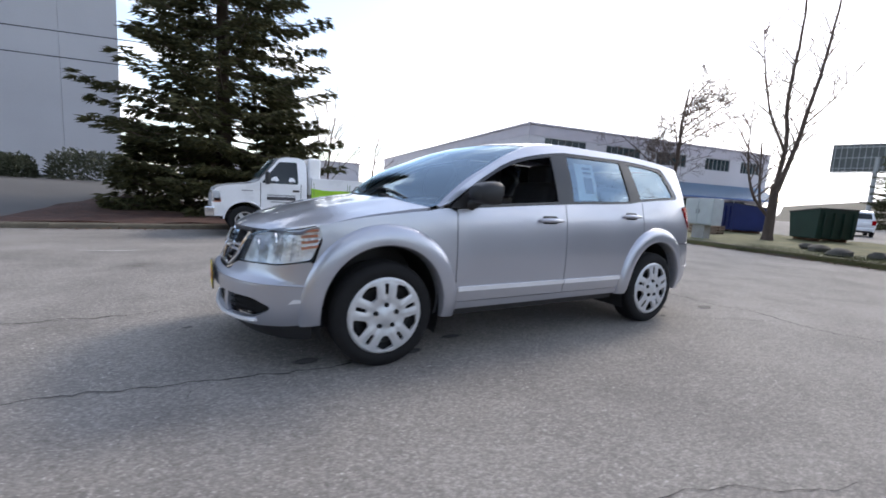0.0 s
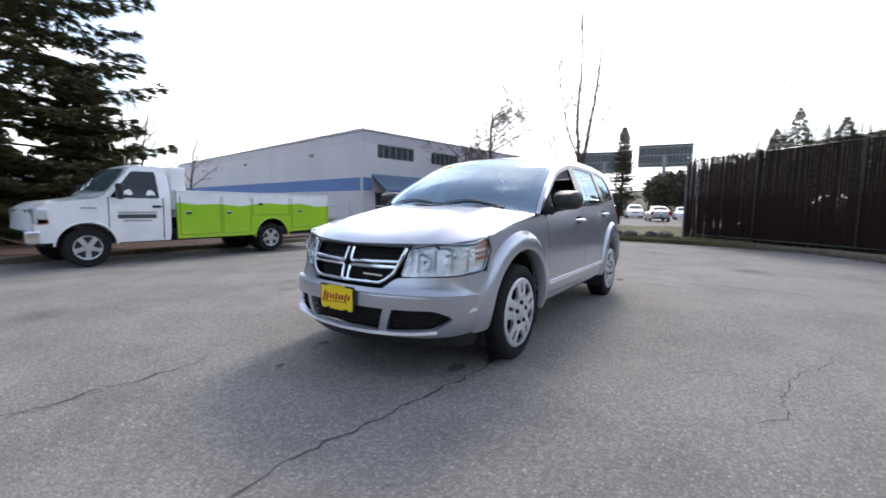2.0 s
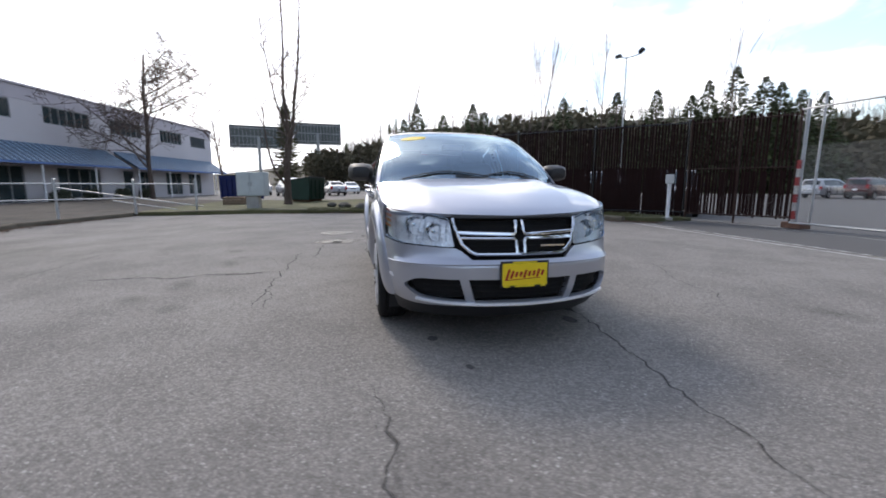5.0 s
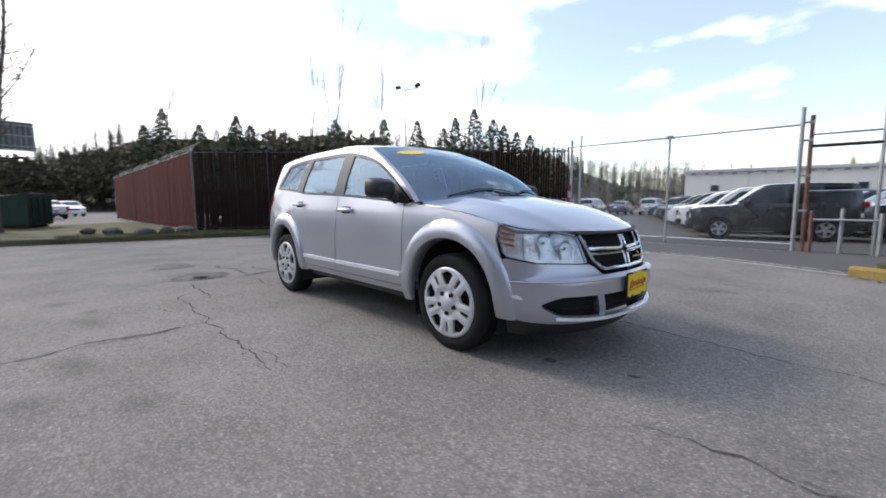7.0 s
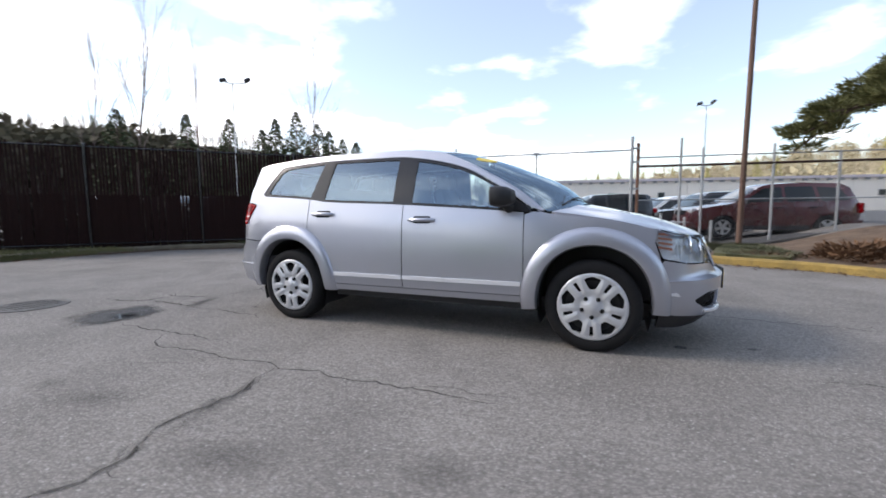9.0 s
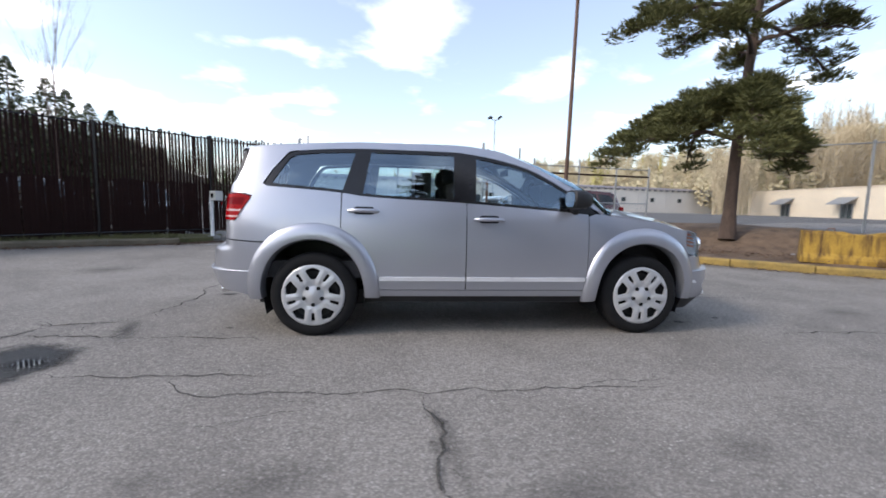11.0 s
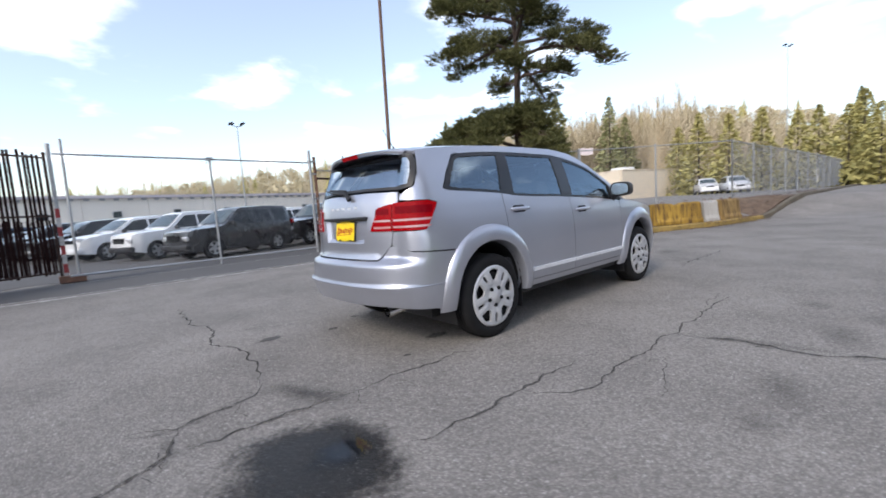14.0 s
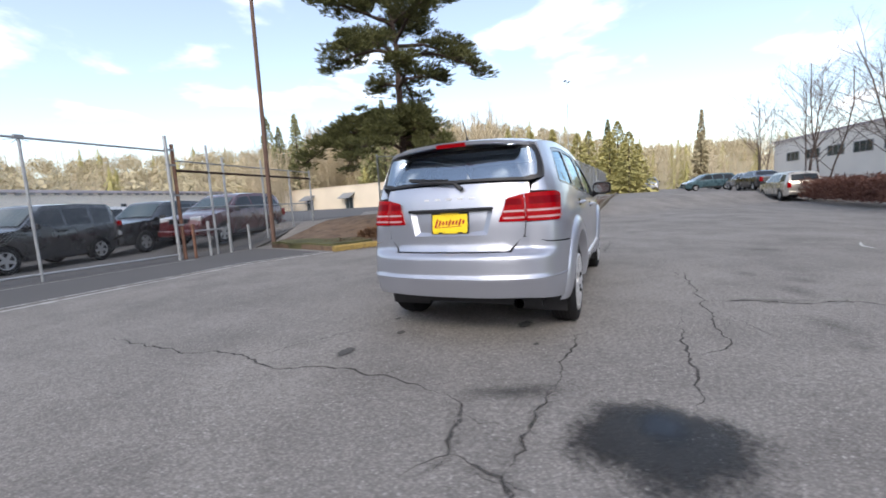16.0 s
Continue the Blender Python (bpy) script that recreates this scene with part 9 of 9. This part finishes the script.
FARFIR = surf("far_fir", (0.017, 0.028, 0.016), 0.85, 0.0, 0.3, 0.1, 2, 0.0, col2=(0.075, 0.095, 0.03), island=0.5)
# sunlight on the east slope is put into this pale wood tone
FARBARE = surf("sunlit_bare_wood", (0.44, 0.36, 0.24), 0.9, 0.0, 0.25, 0.1, 2, 0.0, col2=(0.74, 0.62, 0.43), island=0.2)
# needles far paler than FARFIR: sunlight and haze are put into the colour
OLIVEFIR = surf("sunlit_olive_fir", (0.36, 0.335, 0.115), 0.85, 0.0, 0.3, 0.1, 2, 0.0, col2=(0.58, 0.51, 0.20), island=0.6)
# the same leafless wood with shade put into its darker tone
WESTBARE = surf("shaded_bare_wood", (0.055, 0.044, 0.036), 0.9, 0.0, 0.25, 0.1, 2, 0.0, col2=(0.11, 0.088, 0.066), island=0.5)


def far_fir(sh, p, h, rnd, layers=9, wide=None):
    wide = wide or rnd.uniform(0.17, 0.30)
    for L in range(layers):
        u = L / layers
        r = h * wide * (1 - u) ** 0.75 * rnd.uniform(0.65, 1.25)
        z = h * (0.06 + 0.90 * u)
        n = 15
        c = p + Vector((0, 0, z + h * 1.5 / layers))
        off = rnd.uniform(0, 6.3)
        for i in range(n):
            a, b = off + 6.283 * i / n, off + 6.283 * (i + 0.7) / n
            rr_ = r * rnd.uniform(0.35, 1.25)
            k = len(sh.v)
            sh.v += [c, p + Vector((rr_ * 0.8 * math.cos(a), rr_ * 0.8 * math.sin(a), z + h * 0.02)), p + Vector((rr_ * 1.15 * math.cos((a + b) / 2), rr_ * 1.15 * math.sin((a + b) / 2), z - h * 0.6 / layers * rnd.random())), p + Vector((rr_ * 0.8 * math.cos(b), rr_ * 0.8 * math.sin(b), z + h * 0.02))]
            sh.f.append((k, k + 1, k + 2, k + 3))


def far_bare(sh, p, h, rnd, twigs=34):
    w = h * 0.0045 + 0.018
    k = len(sh.v)
    lean = Vector((rnd.uniform(-0.05, 0.05) * h, rnd.uniform(-0.05, 0.05) * h, 0))
    for o in (Vector((w, 0, 0)), Vector((-w * 0.5, w, 0)), Vector((-w * 0.5, -w, 0))):
        sh.v += [p + o, p + lean + o * 0.2 + Vector((0, 0, h))]
    sh.f += [(k, k + 2, k + 3, k + 1), (k + 2, k + 4, k + 5, k + 3), (k + 4, k, k + 1, k + 5)]
    for i in range(twigs):
        u = rnd.uniform(0.25, 0.98)
        a = rnd.uniform(0, 6.283)
        L = h * 0.34 * (1.15 - u) * rnd.uniform(0.6, 1.3) + 0.4
        b = p + lean * u + Vector((0, 0, h * u))
        e = b + Vector((math.cos(a) * L * 0.62, math.sin(a) * L * 0.62, L * 0.72))
        s = Vector((-math.sin(a), math.cos(a), 0)) * w * 0.45
        k = len(sh.v)
        sh.v += [b - s, b + s, e]
        sh.f.append((k, k + 1, k + 2))


rnd = random.Random(9)
firs, olive, bares, dim, mass = Shape(), Shape(), Shape(), Shape(), Shape()
TANWOOD = surf("tan_winter_woods", (0.44, 0.37, 0.23), 0.9, 0.0, 0.2, 0.1, 2, 0.0, col2=(0.62, 0.54, 0.36), island=0.4, spec=0.1)
MASS = surf("mixed_winter_woods", (0.052, 0.054, 0.036), 0.9, 0.0, 0.3, 0.1, 2, 0.0, col2=(0.15, 0.128, 0.088), island=0.7, spec=0.1)


def far_round(sh, p, h, rnd):
    """A far broad crown: many small loose leaf patches filling an uneven dome."""
    r = h * rnd.uniform(0.20, 0.34)
    for i in range(190):
        o = Vector((rnd.gauss(0, 1), rnd.gauss(0, 1), rnd.gauss(0, 1))).normalized() * rnd.uniform(0.5, 1.0)
        c = p + Vector((o.x * r, o.y * r, h * 0.62 + o.z * h * 0.38 * rnd.uniform(0.8, 1.05)))
        u = Vector((rnd.uniform(-1, 1), rnd.uniform(-1, 1), rnd.uniform(-1, 1))).normalized() * r * 0.17
        w = u.orthogonal().normalized() * r * 0.12
        k = len(sh.v)
        sh.v += [c - u, c + w, c + u, c - w]
        sh.f.append((k, k + 1, k + 2, k + 3))



def at_far(az, dd, down=0.3):
    return Vector((dd * math.cos(radians(az)), dd * math.sin(radians(az)), hill_z(az, dd) - down))


for i in range(5200):
    az = rnd.uniform(-25, 182)
    dd = rnd.uniform(100, 235)
    if EL(az) < 1.2 and rnd.random() < 0.8:
        continue
    p = at_far(az, dd, 0.5)
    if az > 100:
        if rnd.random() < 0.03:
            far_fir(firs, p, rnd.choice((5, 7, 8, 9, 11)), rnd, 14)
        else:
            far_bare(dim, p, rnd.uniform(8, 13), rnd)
    elif rnd.random() < (0.03 if az > 28 else 0.07):
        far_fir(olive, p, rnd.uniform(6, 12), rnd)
    else:
        far_bare(bares, p, rnd.uniform(7, 12), rnd)
# single firs on the hillside
for az, dd, h in ((30, 100, 11), (35, 92, 10), (63, 120, 11), (20.5, 110, 13), (22.5, 108, 11)):
    far_fir(olive, at_far(az, dd), h, rnd, 30)
for az, dd, h in ((112, 90, 7), (110, 95, 6), (107, 90, 5), (115, 92, 6)):
    far_fir(firs, at_far(az, dd), h, rnd, 9)
SKYLINE = pchip([118, 126, 132, 143, 148, 152, 158, 163, 168, 172, 176, 182, 190], [6.0, 7.8, 8.2, 8.8, 10.6, 10.6, 10.3, 9.4, 8.8, 8.0, 7.0, 6.0, 5.0])
for i in range(640):
    az, dd = rnd.uniform(120, 187), rnd.uniform(76, 120)
    el = SKYLINE(az) + 1.0 * noise.noise(Vector((az * 0.3, 1.7, 0))) - rnd.random() ** 2 * 2.5
    h = dd * math.tan(radians(el)) - hill_z(az, dd)
    pick = rnd.random()
    if pick < 0.05:
        far_fir(firs, at_far(az, dd), h * 1.08, rnd, 12, rnd.uniform(0.2, 0.3))
    elif pick < 0.6:
        far_round(mass, at_far(az, dd), h, rnd)
    else:
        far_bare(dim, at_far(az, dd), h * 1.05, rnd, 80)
whole("mixed_woods", mass, MASS, "dull olive and brown woods behind the fence", "trees", kind="stuff", fix=False)
tan = Shape()
for i in range(1100):
    az, dd = rnd.uniform(-14, 102), rnd.uniform(96, 225)
    if az < 8 and dd < 170:
        continue
    far_round(tan, at_far(az, dd, 0.6), rnd.uniform(5, 9.5), rnd)
whole("tan_woods", tan, TANWOOD, "hazy tan winter woods on the hillside", "trees", kind="stuff", fix=False)
for i in range(46):
    az, dd = rnd.uniform(-14, 7), rnd.uniform(80, 140)
    far_bare(bares, at_far(az, dd), rnd.uniform(4, 8), rnd, 70)
for i in range(1300):
    az, dd = rnd.uniform(7, 50), rnd.uniform(66, 130)
    if 20 < az < 46 and dd < 100:
        dd = rnd.uniform(100, 140)
    far_bare(bares, at_far(az, dd), rnd.uniform(6, 15) * (0.6 + dd / 250) * (1.35 if 15 < az < 42 else 1.0), rnd, 90)
whole("far_conifers", firs, FARFIR, "dark conifers on the far hillside", "trees", kind="stuff", fix=False)
whole("olive_conifers", olive, OLIVEFIR, "olive-green conifers along the road, toned as sunlit", "trees", kind="stuff", fix=False)
whole("far_bare_woods", bares, FARBARE, "leafless woods on the hillside, toned as sunlit", "trees", kind="stuff", fix=False)
whole("shaded_bare_woods", dim, WESTBARE, "brown leafless woods behind the slatted fence, toned as in shade", "trees", kind="stuff", fix=False)


def fir(eye, az, dd, h, seed, wide, label="dark fir standing over the slatted fence", group="firs over the slatted fence", needles=FARFIR):
    """A single far fir: a ragged cone of small needle sprays round a straight trunk."""
    rnd = random.Random(seed)
    p = Vector((eye[0] + dd * math.cos(radians(az)), eye[1] + dd * math.sin(radians(az)), -0.2))
    t = thing("fir_tree", Matrix.Translation(p), label, "tree", group)
    part("trunk", trunk_shape([(0, 0, 0), (0.05, 0, h * 0.5), (0, 0, h)], [h * 0.017, h * 0.010, 0.02], 8), BARK, t, "dark bark", True)
    sh = Shape()
    for k in range(1900):
        u = 0.06 + 0.93 * rnd.random() ** 1.35
        a = rnd.uniform(0, 6.283)
        ragged = 1.0 + 0.55 * noise.noise(Vector((1.6 * math.cos(a) + seed, 1.6 * math.sin(a), u * h * 0.75)))
        r = (1.35 * h * wide * (1 - u) ** 0.85 * ragged + 0.10) * rnd.uniform(0.12, 1.0) ** 0.5
        d, q = Vector((math.cos(a), math.sin(a), 0)), Vector((-math.sin(a), math.cos(a), 0))
        L = (0.030 * h + 0.14) * rnd.uniform(0.6, 1.2) * (1.15 - 0.6 * u)
        c = d * r + Vector((0, 0, u * h - 0.22 * r))
        o = (d + q * rnd.uniform(-0.7, 0.7) + Vector((0, 0, rnd.uniform(-0.7, 0.35)))).normalized() * L
        w = (q * rnd.uniform(0.3, 1.0) + Vector((0, 0, rnd.uniform(-1.0, 1.0)))).normalized() * L * 0.45
        i = len(sh.v)
        sh.v += [c - o * 0.6, c - w, c + o * 0.8, c + w]
        sh.f.append((i, i + 1, i + 2, i + 3))
    tagged(part("crown", sh, needles, t, "dense needles", fix=False), kind="stuff")


for i, (az, el) in enumerate(((172.5, 10.5), (174.2, 8.6), (169.0, 9.2), (165.1, 10.6), (163.6, 9.6), (153.5, 10.9), (147.2, 11.2), (142.8, 11.1), (139.2, 10.2), (137.6, 11.6), (135.1, 12.6), (132.5, 11.3), (131.1, 10.6), (129.4, 9.6), (127.6, 9.2))):
    fir((5, -0.45), az, 74.0, 74.0 * math.tan(radians(el)) + 1.3, 200 + i, 0.20 + 0.025 * (i % 3))
HILLFIR = surf("hillside_fir", (0.21, 0.22, 0.10), 0.85, 0.0, 0.3, 0.1, 2, 0.0, col2=(0.42, 0.41, 0.19), island=0.5)
for i, (az, dd, el, wide) in enumerate(((32.2, 100, 13.4, 0.17), (33.8, 100, 10.6, 0.20), (25.8, 100, 12.2, 0.15), (24.0, 104, 9.6, 0.18), (46.6, 112, 11.4, 0.15), (43.2, 112, 11.8, 0.14), (45.2, 114, 10.2, 0.15), (3.0, 105, 8.8, 0.11))):
    fir((-4.0, -3.0), az, dd, dd * math.tan(radians(el)) + 1.3, 230 + i, wide, "tall fir on the slope past the workshop", "firs on the slope", HILLFIR)
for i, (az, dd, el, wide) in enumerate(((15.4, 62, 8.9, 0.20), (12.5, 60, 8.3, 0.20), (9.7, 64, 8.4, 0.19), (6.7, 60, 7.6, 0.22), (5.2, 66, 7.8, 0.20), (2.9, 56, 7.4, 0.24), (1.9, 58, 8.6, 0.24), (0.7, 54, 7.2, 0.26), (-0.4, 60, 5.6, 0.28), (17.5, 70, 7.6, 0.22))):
    fir((-4.8, -2.3), az, dd, dd * math.tan(radians(el)) + 1.2, 300 + i, wide, "yellow-green conifer along the roadside fence, toned as sunlit", "conifers along the road", OLIVEFIR)
fir((-4.8, -2.3), -7.4, 95, 95 * math.tan(radians(8.6)) + 1.2, 330, 0.075, "slim tan conifer past the road's end", "conifers along the road", TANWOOD)
conifer(-66, -11.8, 13.8, 3.0, 77, "slim dark conifer in the lot past the verge", 0.3, 0.2, 0.7)
fl_ = thing("flag_pole", Matrix.Translation((48.5, 26.5, 0.3)), "thin flag pole with a small pale flag", "flag")
sh = Shape()
sh.tube([(0, 0, 0), (0, 0, 7.6)], 0.05, 8)
part("pole", sh, STEEL, fl_, "", True)
sh = Shape()
for i in range(9):
    u = i / 8
    sh.v += [Vector((0.9 * u * 1.6, -1.1 * u, 7.5 + 0.06 * math.sin(u * 7))), Vector((0.9 * u * 1.6, -1.1 * u, 6.6 + 0.06 * math.sin(u * 7 + 1)))]
sh.f = [(2 * i, 2 * i + 1, 2 * i + 3, 2 * i + 2) for i in range(8)]
part("flag", sh, surf("pale_flag", (0.72, 0.62, 0.62), 0.8, 0, 0.1, 1, 10, 0.0), fl_, "pale flag", fix=False)
